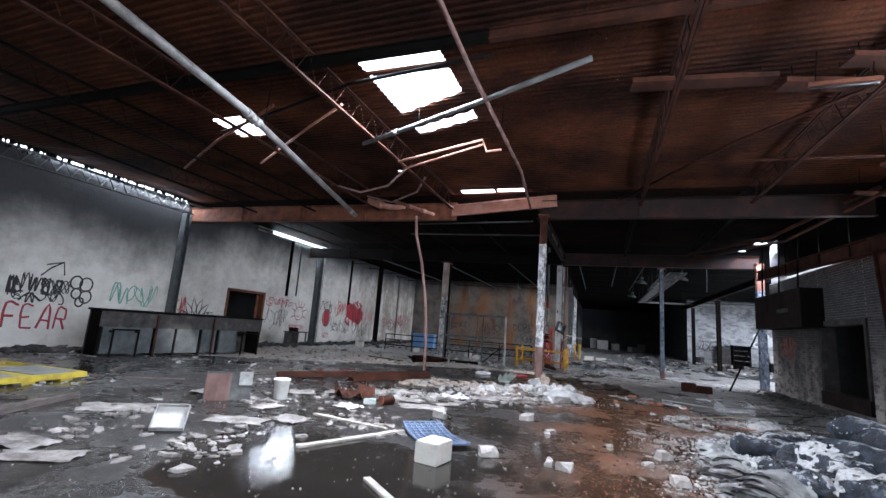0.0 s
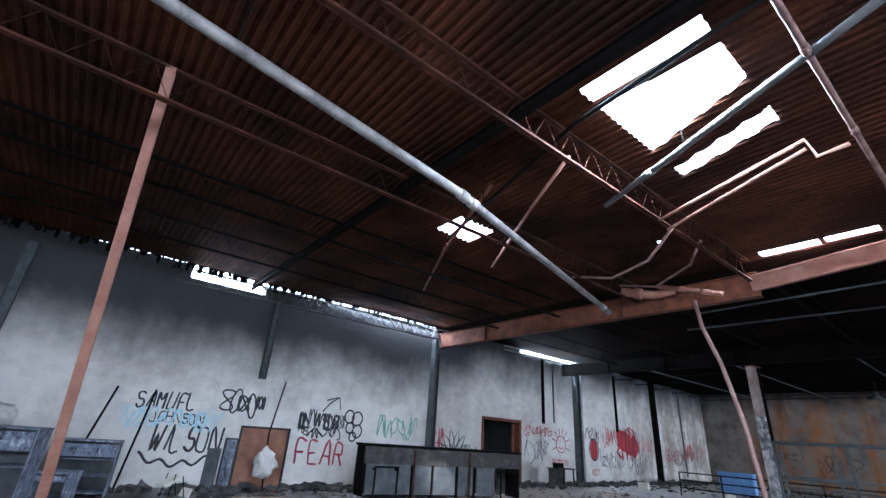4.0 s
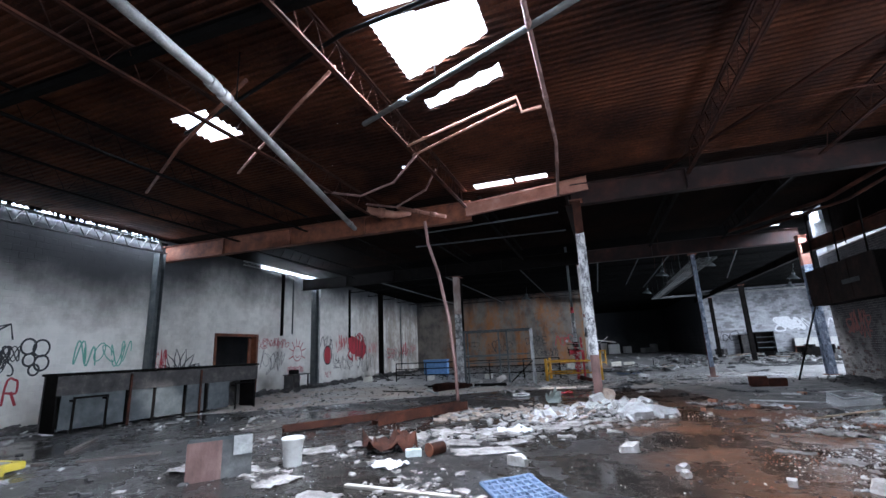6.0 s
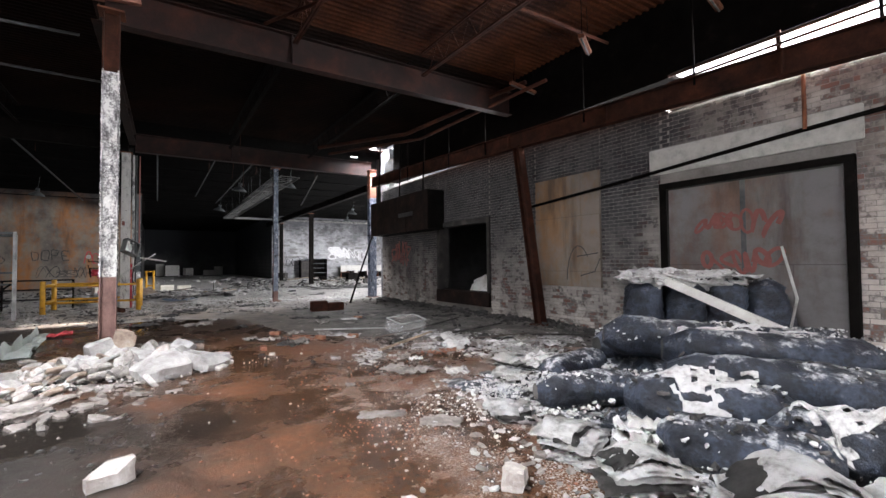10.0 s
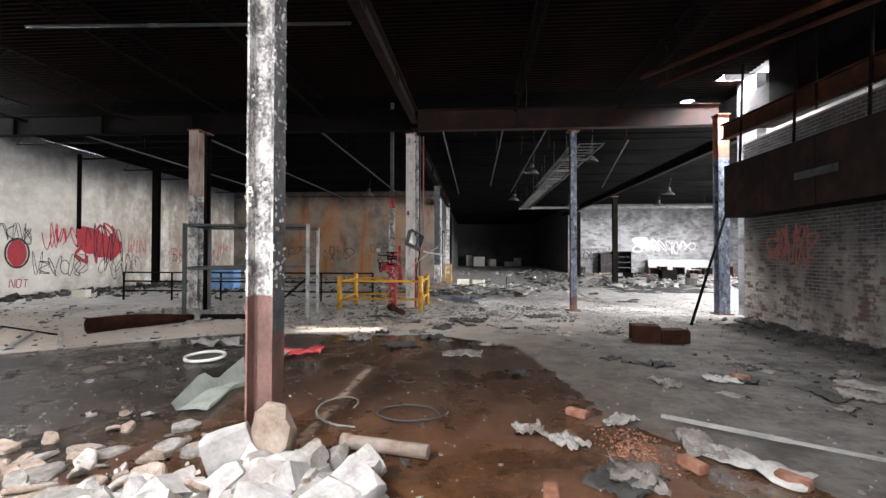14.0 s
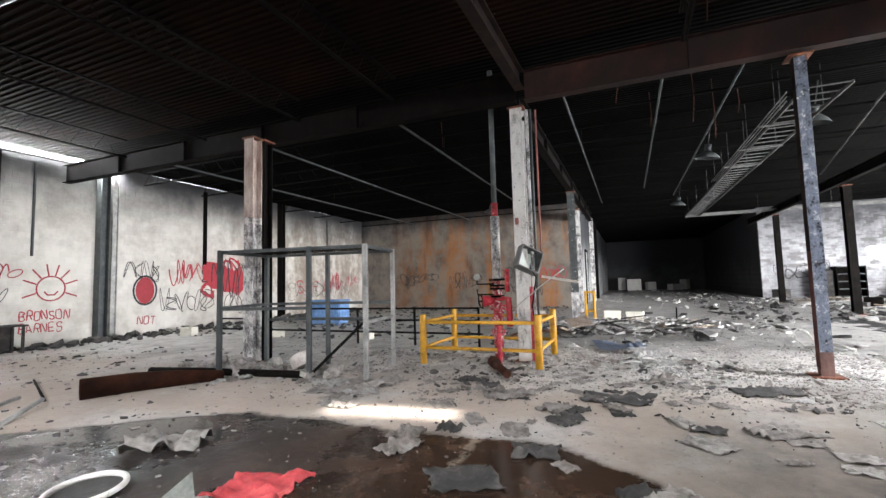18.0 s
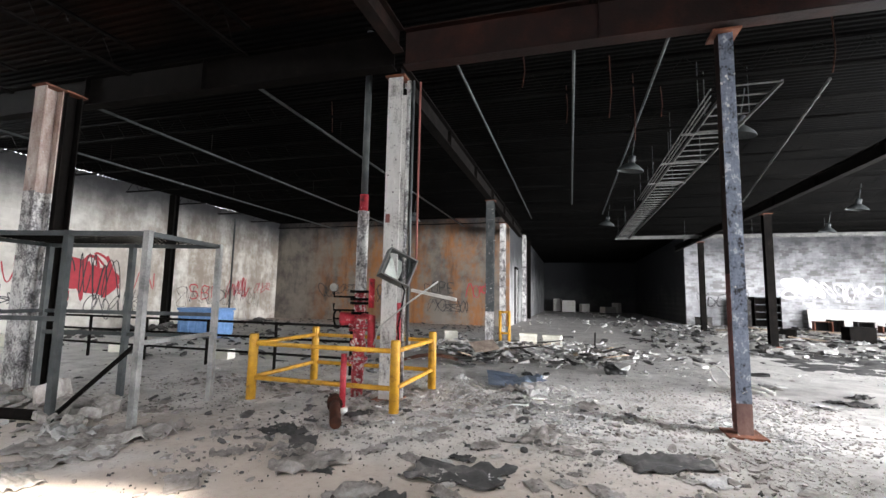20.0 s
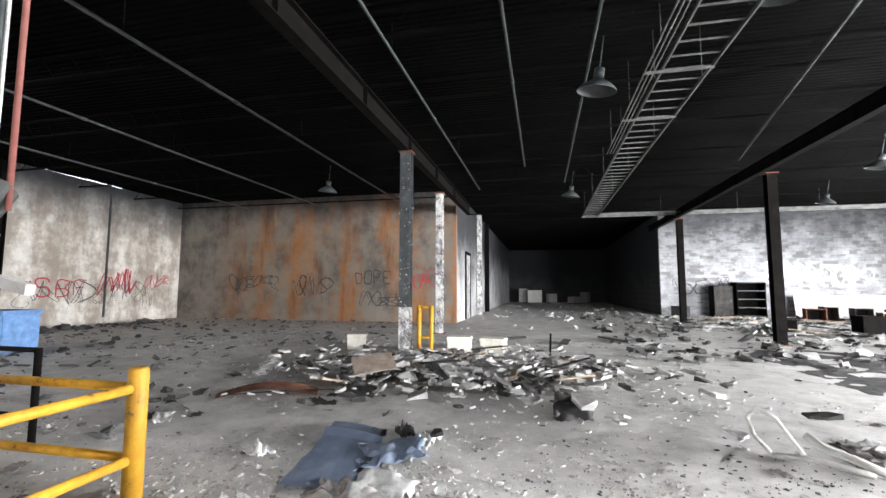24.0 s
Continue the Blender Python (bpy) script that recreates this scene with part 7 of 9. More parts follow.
def layers(x, y, l, w, a, n, h, seed):
    """Burnt sheets of paper lying in curved layers over one another."""
    t = thing("paper_stack", "curved stack of burnt paper layers, white with black edges", "paper", pose(x, y, 0, 0, 0, a), "burnt paper stacks")
    rg = random.Random(seed)
    for q in range(n):
        f = q / max(1, n - 1)
        ll, ww = l * (1 - 0.45 * f) * rg.uniform(0.85, 1.1), w * (1 - 0.3 * f) * rg.uniform(0.8, 1.1)
        ox, oy, off = rg.uniform(-0.07, 0.07), rg.uniform(-0.03, 0.03) + 0.6 * w * f, Vector((seed * 1.3, q * 2.1, 0))
        bm, V = NB(), []
        for i in range(15):
            u = i / 14 - 0.5
            row = []
            for j in range(7):
                v = j / 6 - 0.5
                k = 1 + 0.25 * noise.noise(Vector((u * 5, v * 5, 1)) + off)
                z = 0.008 + h * f * (1 - (2 * u) ** 2 * 0.5) - 0.16 * h * max(0, -0.15 - v) + 0.035 * abs(noise.noise(Vector((u * 5, v * 3, 4)) + off))
                row.append(bm.verts.new((ox + u * ll * k, oy + v * ww * k, z)))
            V.append(row)
        for i in range(14):
            for j in range(6):
                bm.faces.new((V[i][j], V[i + 1][j], V[i + 1][j + 1], V[i][j + 1])).smooth = True
        bmesh.ops.solidify(bm, geom=bm.faces[:], thickness=0.007)
        part("sheet", bm, (M_ASHWHITE, M_ASHWHITE, M_CHARBITS, M_ASH)[q % 4] if q < n - 1 else M_ASHWHITE, t)


for k, (x, y, l, w, a, n, h) in enumerate(((2.25, 5.45, 1.0, 0.5, -48, 22, 0.34), (2.75, 5.1, 0.8, 0.4, -40, 14, 0.2), (2.1, 6.35, 0.7, 0.45, -30, 8, 0.14), (2.35, 7.0, 0.8, 0.5, 20, 9, 0.16), (2.9, 7.7, 0.9, 0.6, -15, 10, 0.2), (2.4, 7.95, 0.6, 0.4, 50, 7, 0.12), (3.3, 8.6, 0.9, 0.6, 30, 9, 0.16), (3.2, 6.3, 0.8, 0.4, -55, 8, 0.3), (3.9, 9.5, 0.8, 0.5, 10, 7, 0.12), (3.7, 4.85, 0.7, 0.4, -20, 8, 0.16))):
    layers(x, y, l, w, a, n, h, 520 + k)
bm = NB()
box(bm, 0, 3.0, -0.065, 0.065, 0, 0.05)
bmesh.ops.bevel(bm, geom=bm.edges[:], offset=0.008, segments=1, affect="EDGES")
one("white_plank", bm, M_WHITE, "white plank sloping down from the burnt bundles", "plank", "", look((5.85, 8.4, 1.22), (6.1, 6.0, 0.2)) @ pose(0, 0, 0, 0, 90, 0) @ pose(-0.1, 0, 0))
bm = NB()
tube(bm, [(0, 0, 0), (0.05, -0.1, 0.6), (-0.02, 0.02, 1.25)], 0.016, 7)
one("bent_rod", bm, M_STRIP, "bent pale rod stuck in the burnt heap", "rod", "", pose(5.9, 6.9, 0.45, 0, 0, 0))
t = thing("clay_pot", "round terracotta lid on the burnt heap", "lid", pose(5.2, 5.3, 0.5, 20, 10, 0))
tubepart("disc", M_BRICKBITS, t, [(0, 0, 0), (0, 0, 0.08)], 0.13, 16)
bm = NB()
lump(bm, 0.42, 0.36, 0.5, 31, 3, 0.25, pose(0, 0, 0.2))
one("white_bag", bm, M_WHITE, "white plastic bag at the edge of the heap", "bag", "", pose(3.35, 4.3, 0), smooth=True)

rng = random.Random(77)
for x, y, sx, sy, a, h in ((-3.2, 8.3, 1.0, 0.5, 30, 0.06), (-3.9, 8.9, 0.9, 0.5, 10, 0.07), (-2.9, 9.0, 0.6, 0.3, 25, 0.04), (-3.0, 10.1, 0.7, 0.5, 15, 0.2), (-3.5, 10.0, 0.8, 0.5, 60, 0.08), (-2.4, 10.5, 0.8, 0.45, 20, 0.1), (-4.2, 9.9, 0.7, 0.5, 0, 0.1), (-1.9, 11.1, 0.8, 0.5, 40, 0.1), (-4.9, 9.3, 0.8, 0.5, 70, 0.08), (-5.4, 8.6, 0.7, 0.5, 20, 0.1), (-6.2, 8.0, 0.7, 0.5, 50, 0.1), (-5.2, 5.0, 0.9, 0.5, 30, 0.06), (-4.6, 5.6, 0.6, 0.5, 0, 0.08), (-5.6, 6.2, 0.6, 0.4, 80, 0.08), (-7.3, 4.5, 1.1, 0.7, 35, 0.05), (-6.3, 2.6, 0.9, 0.5, 20, 0.06), (-5.5, 2.4, 0.8, 0.4, 50, 0.05), (-7.4, 6.6, 0.8, 0.5, 10, 0.1), (-2.0, 12.0, 0.8, 0.6, 15, 0.12), (-4.4, 7.2, 0.5, 0.4, 0, 0.12), (1.2, 8.7, 0.45, 0.22, -35, 0.05), (1.6, 8.2, 0.4, 0.25, -50, 0.05)):
    bm = NB()
    rag(bm, sx, sy, 14, 0.45 * h, rng.randint(1, 900), None, 0.006)
    one("soaked_paper", bm, M_PAPER if h < 0.12 else M_ASHWHITE, "sheet of soaked burnt paper on the wet floor", "paper", "soaked paper sheets", pose(x, y, 0.006, 0, 0, a + rng.uniform(-20, 20)))

# ---- middle of the hall ----
# rubble at the foot of the first column
STONES = []
for k in range(8):
    bm = NB()
    shard(bm, 1.0, 0.8, 0.42, 200 + k, 0.035)
    me = bpy.data.meshes.new("rubble_stone")
    bm.to_mesh(me)
    bm.free()
    STONES.append(me)
for me in STONES:
    me.materials.append(M_STONE)


def stone(x, y, z, s, rng, group, label, mat=None, flat=1.0):
    ob = new("rubble_stone", rng.choice(STONES))
    ob.matrix_world = pose(x, y, z, rng.uniform(-25, 25), rng.uniform(-25, 25), rng.uniform(0, 360)) @ Matrix.Diagonal((s, s * rng.uniform(0.7, 1.1), s * rng.uniform(0.6, 1.0) * flat, 1))
    if mat:
        ob.material_slots[0].link = "OBJECT"
        ob.material_slots[0].material = mat
    return tagged(ob, label, "stone", group)


rng = random.Random(11)
PLATES = []
for k in range(8):
    bm = NB()
    shard(bm, 1.0, 0.75, 0.16, 240 + k, 0.03)
    me = bpy.data.meshes.new("rubble_stone")
    bm.to_mesh(me)
    bm.free()
    me.materials.append(M_STONE)
    PLATES.append(me)
for k in range(180):
    # broken plates leaning on one another, lower towards the west
    f = rng.random() ** 0.8
    x, y = -0.35 - 2.6 * f + rng.gauss(0, 0.12), 12.35 - 0.35 * f + rng.gauss(0, 0.34)
    h = 0.3 * max(0.0, 1 - ((x + 0.9) / 1.5) ** 2 - ((y - 12.5) / 1.0) ** 2)
    s = rng.uniform(0.1, 0.4) * (1 - 0.25 * f)
    ob = new("rubble_stone", rng.choice(PLATES))
    ob.matrix_world = pose(x, y, 0.01 + 0.3 * s * 0.4 + h * rng.uniform(0.3, 0.9), rng.uniform(-48, 48), rng.uniform(-48, 48), rng.uniform(0, 360)) @ Matrix.Diagonal((s, s, s * rng.uniform(0.6, 1.2), 1))
    m = M_TANSLAB if rng.random() < f * 0.7 else (M_GREYSTONE if rng.random() < 0.25 else (M_SLABWHITE if rng.random() < 0.35 else None))
    if m:
        ob.material_slots[0].link = "OBJECT"
        ob.material_slots[0].material = m
    tagged(ob, "broken plaster plate leaning in the rubble at the column", "stone", "pale rubble at the column")
def rock(x, y, z, sx, sy, sz, a, tx, ty, sd, mat, label):
    """A broken lump of plaster with flat fracture faces."""
    bm = NB()
    chunk(bm, sx, sy, sz, sd)
    bmesh.ops.smooth_vert(bm, verts=bm.verts[:], factor=0.4, use_axis_x=True, use_axis_y=True, use_axis_z=True)
    for v in bm.verts:
        v.co.z -= sz * 0.45
    one("plaster_slab", bm, mat, label, "slab", "white slabs in the rubble", pose(x, y, z, tx, ty, a))


for x, y, z, sx, sy, sz, a, tx, ty, sd in ((-0.66, 11.8, 0.12, 0.62, 0.54, 0.22, 24, 14, -6, 31), (-0.1, 12.02, 0.1, 0.56, 0.46, 0.22, 50, 10, 10, 32), (0.1, 12.32, 0.08, 0.3, 0.26, 0.17, 10, 6, 0, 33), (-0.82, 12.35, 0.16, 0.46, 0.4, 0.22, 110, 14, -10, 34), (-1.16, 13.2, 0.24, 0.3, 0.28, 0.5, 0, 0, 12, 35), (-1.42, 13.08, 0.18, 0.34, 0.26, 0.4, 30, 0, -18, 36), (-0.42, 12.5, 0.15, 0.44, 0.36, 0.24, 70, 10, 0, 37)):
    rock(x, y, z, sx, sy, sz, a, tx, ty, sd, M_SLABWHITE if sd != 35 else M_TANSLAB, "large broken white plaster slab in the rubble")
for k in range(78):
    f = rng.random()
    x, y = -0.3 - 2.5 * f + rng.gauss(0, 0.12), 12.15 + 0.45 * (1 - f) + rng.gauss(0, 0.3)
    if k < 16:
        x, y = rng.uniform(-1.45, -0.5), rng.uniform(12.5, 13.15)
    h = 0.2 * max(0.0, 1 - ((x + 0.85) / 1.2) ** 2 - ((y - 12.7) / 0.8) ** 2)
    q = rng.uniform(0.12, 0.34) * (1 - 0.25 * f)
    rock(x, y, 0.04 + h * rng.uniform(0.4, 1.0), q * rng.uniform(1.0, 1.7), q * rng.uniform(0.7, 1.2), q * rng.uniform(0.35, 0.75), rng.uniform(0, 360), rng.uniform(-35, 35), rng.uniform(-35, 35), 300 + k, M_SLABWHITE if rng.random() < 0.85 - 0.5 * f else rng.choice((M_STONE, M_GREYSTONE, M_STONE)), "broken white plaster lump in the rubble")
for k in range(110):
    x, y = rng.uniform(-5.4, -2.2), rng.uniform(11.4, 13.5)
    bm = NB()
    shard(bm, rng.uniform(0.15, 0.5), rng.uniform(0.12, 0.35), rng.uniform(0.03, 0.06), 700 + k, 0.008)
    one("broken_slab", bm, M_TANSLAB if k % 3 else M_PAPER, "thin broken tan slab in the rubble row", "slab", "thin slabs in the rubble", pose(x, y, 0.015, rng.uniform(-12, 12), rng.uniform(-12, 12), rng.uniform(0, 180)))
for k in range(40):
    f = rng.random()
    x, y = -1.4 - 2.3 * f + rng.uniform(-0.35, 0.35), 12.3 - 1.1 * f + rng.uniform(-0.55, 0.55)
    stone(x, y, 0.02, rng.uniform(0.08, 0.24), rng, "pale rubble at the column", "pale broken rubble lying in a row", M_GREYSTONE if k % 3 else None, 0.3)
for k in range(26):
    x, y = rng.uniform(-3.6, -1.9), rng.uniform(12.4, 14.4)
    stone(x, y, 0.025, rng.uniform(0.1, 0.3), rng, "rubble behind the column", "pale broken rubble behind the column", M_GREYSTONE if rng.random() < 0.4 else M_TANSLAB, 0.5)
for k in range(34):
    x, y = rng.uniform(-9.0, -4.6), rng.uniform(21.0, 21.9)
    stone(x, y, 0.1, rng.uniform(0.15, 0.5), rng, "rubble before the cage", "grey rubble lump before the steel cage", M_GREYSTONE)
stone(-5.6, 21.4, 0.3, 0.65, rng, "rubble before the cage", "large pinkish rubble slab before the cage", M_STONE)

# bent sheet metal
t = thing("bent_sheet", "long pale green sheet of bent metal", "sheet metal", pose(-2.66, 14.4, 0, 0, 0, 1))
bm = NB()
n = 22
KINKS = ((0.0, 0.1, 0.02, 0.06), (0.12, 0.2, 0.0, 0.0), (0.26, 0.3, 0.05, -0.02), (0.34, 0.12, 0.02, 0.03), (0.47, 0.24, 0.0, 0.0), (0.6, 0.3, 0.05, 0.03), (0.63, 0.05, 0.06, -0.05), (0.68, 0.14, 0.03, 0.0), (0.82, 0.22, 0.02, 0.02), (0.86, 0.1, 0.07, 0.0), (1.0, 0.26, 0.12, 0.04))
L = []
for i in range(n + 1):
    f = i / n
    k0, k1 = next((p, q) for p, q in zip(KINKS, KINKS[1:]) if p[0] <= f <= q[0])
    g = (f - k0[0]) / (k1[0] - k0[0])
    h, up, side = (k0[j] + (k1[j] - k0[j]) * g for j in (1, 2, 3))
    h *= 0.7
    w = 0.25 - 0.13 * f
    L.append([(side - w, 2.45 * f, up + 0.02 + h), (side - w * 0.75, 2.45 * f, up + 0.015), (side, 2.45 * f + 0.04, up + 0.02 + 0.03 * (i % 2)), (side + w * 0.6, 2.45 * f, up + 0.02), (side + w * 0.75, 2.45 * f, up + 0.09 - 0.05 * f)])
V = [[bm.verts.new(p) for p in row] for row in L]
for i in range(n):
    for j in range(4):
        bm.faces.new((V[i][j], V[i][j + 1], V[i + 1][j + 1], V[i + 1][j]))
bmesh.ops.solidify(bm, geom=bm.faces[:], thickness=0.006)
part("sheet", bm, M_GREENSHEET, t)
t = thing("wheel_ring", "white plastic ring lying on the wet floor", "ring", pose(-3.97, 16.76, 0.03, 3, 0, 0))
tubepart("rim", M_WHITE, t, [(0.29 * math.cos(a), 0.29 * math.sin(a), 0.02) for a in [math.tau * k / 28 for k in range(29)]], 0.026, 8)
bm = NB()
tube(bm, [(0, 0, -0.02), (0, 0, -0.005)], 0.27, 28)
part("disc", bm, M_CHARBITS, t, "dark inside of the ring")
bm = NB()
rag(bm, 0.7, 0.56, 18, 0.07, 301)
one("red_cloth", bm, M_REDCLOTH, "crumpled red plastic cloth on the wet floor", "cloth", "", pose(-2.62, 17.35, 0.004, 0, 0, 10))
bm = NB()
rag(bm, 0.75, 0.5, 12, 0.16, 302)
one("rag", bm, M_GREYSTONE, "crumpled grey rag on the wet floor", "rag", "", pose(-4.4, 17.8, 0.004, 0, 0, 30))
for k, (x, y, sx, sy, a) in enumerate(((0.15, 17.45, 0.9, 0.5, 0), (-1.0, 18.1, 0.8, 0.6, 30), (0.7, 18.3, 0.5, 0.4, 60), (-0.5, 18.9, 0.6, 0.4, 10), (-2.0, 19.0, 0.5, 0.4, 80), (3.2, 16.9, 0.5, 0.3, 20), (2.9, 15.9, 0.5, 0.35, 100), (1.5, 13.3, 0.7, 0.5, 40), (0.9, 14.2, 0.4, 0.3, 0), (-1.6, 19.3, 0.4, 0.3, 0), (1.9, 20.3, 0.9, 0.5, 30), (0.2, 21.2, 1.2, 0.6, 0), (-1.3, 21.0, 1.0, 0.5, 50), (2.2, 22.2, 1.1, 0.6, 20), (0.9, 22.7, 0.9, 0.5, 80), (1.0, 16.2, 0.35, 0.25, 10))):
    bm = NB()
    rag(bm, sx * 0.75, sy * 0.8, 12, 0.07, 310 + k, None, 0.01)
    one("burnt_sheet", bm, M_CHARBITS if k % 2 else M_PAPER, "burnt crumpled sheet on the floor", "sheet", "burnt crumpled sheets", pose(x, y, 0.004, 0, 0, a))
t = thing("hose_loop", "thin black hose lying in a loop", "hose", pose(-0.2, 14.55, 0))
tubepart("hose", M_DARKGREY, t, [(0.3 * math.cos(a) * (1 + 0.05 * a) - 0.1, 0.22 * math.sin(a) * (1 + 0.05 * a), 0.018 + 0.004 * a) for a in [0.35 * k for k in range(21)]], 0.011, 7)
t = thing("wire_loop", "thin pale wire curled on the floor", "wire", pose(-1.1, 14.9, 0))
tubepart("wire", M_STRIP, t, [(-0.2 + 0.35 * math.cos(a) + 0.1 * a, -0.2 + 0.4 * math.sin(a) - 0.03 * a, 0.01) for a in [0.4 * k for k in range(13)]], 0.01, 6)
t = thing("plastic_tube", "pale plastic tube lying by the rubble", "tube", pose(-0.75, 13.68, 0.075))
tubepart("body", M_TANSLAB, t, [(0, 0, 0), (0.75, -0.16, 0)], 0.06, 14)
tubepart("collar", M_TANSLAB, t, [(-0.02, 0, 0), (0.06, -0.012, 0)], 0.068, 14)
t = thing("plastic_bin", "clear plastic bin lying on its side", "bin", pose(3.5, 12.8, 0.02, 14, 0, 20))
for a in ((0, 0.85, 0, 0.006, 0, 0.26), (0, 0.85, 0.414, 0.42, 0, 0.26), (0, 0.006, 0.006, 0.414, 0, 0.26), (0.844, 0.85, 0.006, 0.414, 0, 0.26)):
    boxpart("side", M_CLEAR, t, *a)
boxpart("bottom", M_CLEAR, t, 0.006, 0.844, 0.006, 0.414, 0.0, 0.006)
for y in (0.0, 0.42):
    tubepart("rim", M_STRIP, t, [(0, y, 0.26), (0.85, y, 0.26)], 0.012, 6)
for x in (0.0, 0.85):
    tubepart("rim", M_STRIP, t, [(x, 0.0, 0.26), (x, 0.42, 0.26)], 0.012, 6)
for x, y, a, l, m in ((2.5, 11.55, 31, 1.9, M_WOOD), (2.29, 14.6, -37, 1.75, M_STRIP), (2.9, 12.75, 18, 1.6, M_GREYWOOD), (4.6, 12.4, 10, 1.6, M_CHARWOOD), (4.4, 11.6, -15, 1.3, M_GREYWOOD), (5.2, 13.2, 60, 1.2, M_CHARWOOD), (4.3, 11.0, -25, 1.5, M_STRIP), (5.6, 11.4, -50, 1.5, M_CHARWOOD), (4.2, 13.3, 25, 1.9, M_CHARWOOD)):
    bm = NB()
    w = 0.025 if m is M_STRIP else 0.04
    box(bm, 0, l * 0.6, -w, w, 0, 0.03)
    box(bm, l * 0.6, l, -w * 0.7, w * 0.7, 0.004, 0.026)
    one("debris_strip", bm, m, "strip of wood or metal lying in the rubble", "strip", "strips in the rubble", pose(x, y, 0.03, random.Random(int(l * 100)).uniform(-3, 3), -1.5, a))
for k, (x, y, sx, sy, h, m) in enumerate(((3.95, 11.35, 0.6, 0.35, 0.2, M_ASHWHITE), (4.4, 11.15, 0.6, 0.4, 0.15, M_PAPER), (4.2, 11.9, 0.8, 0.5, 0.16, M_ASH), (4.75, 10.85, 0.7, 0.35, 0.14, M_ASHWHITE), (5.2, 10.7, 0.6, 0.4, 0.14, M_PAPER), (5.5, 10.45, 0.5, 0.3, 0.12, M_ASHWHITE), (4.9, 11.5, 0.7, 0.5, 0.14, M_CHARBITS), (5.4, 11.2, 0.6, 0.5, 0.12, M_PAPER), (2.45, 10.05, 0.45, 0.3, 0.1, M_PAPER), (2.85, 9.75, 0.4, 0.3, 0.1, M_ASH), (2.2, 10.3, 0.5, 0.3, 0.08, M_PAPER), (2.75, 10.75, 0.22, 0.16, 0.1, M_ASHWHITE), (3.3, 12.3, 0.5, 0.3, 0.12, M_CHARBITS), (6.1, 10.9, 0.7, 0.4, 0.12, M_ASH), (1.19, 13.95, 0.34, 0.22, 0.16, M_GREYSTONE), (1.6, 13.35, 0.4, 0.42, 0.16, M_PAPER), (1.85, 14.5, 0.4, 0.16, 0.14, M_GREYSTONE), (2.35, 14.0, 0.6, 0.3, 0.14, M_PAPER), (2.6, 13.6, 0.7, 0.3, 0.12, M_ASH), (3.7, 16.15, 0.42, 0.3, 0.1, M_ASH), (2.6, 17.3, 0.3, 0.16, 0.08, M_CHARBITS), (4.6, 15.6, 0.6, 0.25, 0.08, M_CHARBITS), (5.4, 15.9, 0.7, 0.3, 0.08, M_GREYSTONE))):
    bm = NB()
    rag(bm, sx, sy, 12, h * 0.5, 820 + k, None, 0.008)
    one("burnt_sheet", bm, m, "crumpled burnt sheet lying in the litter", "sheet", "crumpled sheets in the litter", pose(x, y, 0.006, 0, 0, 47 * k))
t = thing("rusty_duct", "short rusty box section lying on the floor", "box section", pose(3.45, 18.75, 0, 0, 0, -8))
for a in ((0, 0.5, 0, 0.03), (0, 0.5, 0.37, 0.4)):
    boxpart("side", M_DARKRUST, t, *a, 0, 0.3)
boxpart("top", M_DARKRUST, t, 0, 0.5, 0.0, 0.4, 0.3, 0.325)
boxpart("bottom", M_RUST, t, 0, 0.5, 0.03, 0.37, 0, 0.02)
t = thing("rusty_duct", "rusty box section with a dented side", "box section", pose(3.95, 18.6, 0, 0, 0, 6))
boxpart("body", M_DARKRUST, t, 0, 0.55, 0, 0.36, 0, 0.26, "", 0.02)
for x, y, s in ((1.45, 14.65, 0.2), (3.98, 16.2, 0.18), (2.1, 13.55, 0.16), (2.72, 13.35, 0.18), (0.9, 13.0, 0.12)):
    bm = NB()
    box(bm, -0.11, 0.11, -0.05, 0.05, 0, 0.075)
    bmesh.ops.bevel(bm, geom=bm.edges[:], offset=0.008, segments=2, affect="EDGES")
    one("loose_brick", bm, M_BRICKBITS, "loose worn brick on the floor", "brick", "loose bricks", pose(x, y, 0, 0, 0, s * 700))

# pipes and rods west of the cage
t = thing("large_pipe", "large rusty pipe with a torn mouth on the floor", "pipe", pose(-7.85, 18.75, 0.17, 0, 0, -6))
bm = NB()
tube(bm, [(0, 0, 0), (0.22, 0.7, 0), (0.5, 1.3, -0.03), (0.85, 1.95, -0.08)], [0.17, 0.16, 0.14, 0.09], 18, False)
bmesh.ops.solidify(bm, geom=bm.faces[:], thickness=0.015)
part("shell", bm, M_DARKRUST, t)
bm = NB()
tube(bm, [(0, 0, 0), (1.2, 0.25, 0), (3.6, 0.55, 0)], 0.07, 10)
one("black_pipe", bm, M_BLACK, "black pipe lying before the cage", "pipe", "", pose(-8.9, 20.6, 0.07))
for x, y, dx, dy in ((-8.1, 17.4, -0.5, 0.9), (-7.3, 17.55, -0.75, 0.8)):
    bm = NB()
    tube(bm, [(0, 0, 0.03), (dx, dy, 0.1)], 0.035, 8)
    one("pipe_stub", bm, M_STRIP, "pale pipe stub lying on the floor", "pipe", "pipe stubs", pose(x, y, 0))
bm = NB()
tube(bm, [(0, 0, 0.025), (2.3, -0.9, 0.025)], 0.02, 7)
one("thin_rod", bm, M_BLACK, "thin dark rod on the floor", "rod", "", pose(-10.6, 19.4, 0))
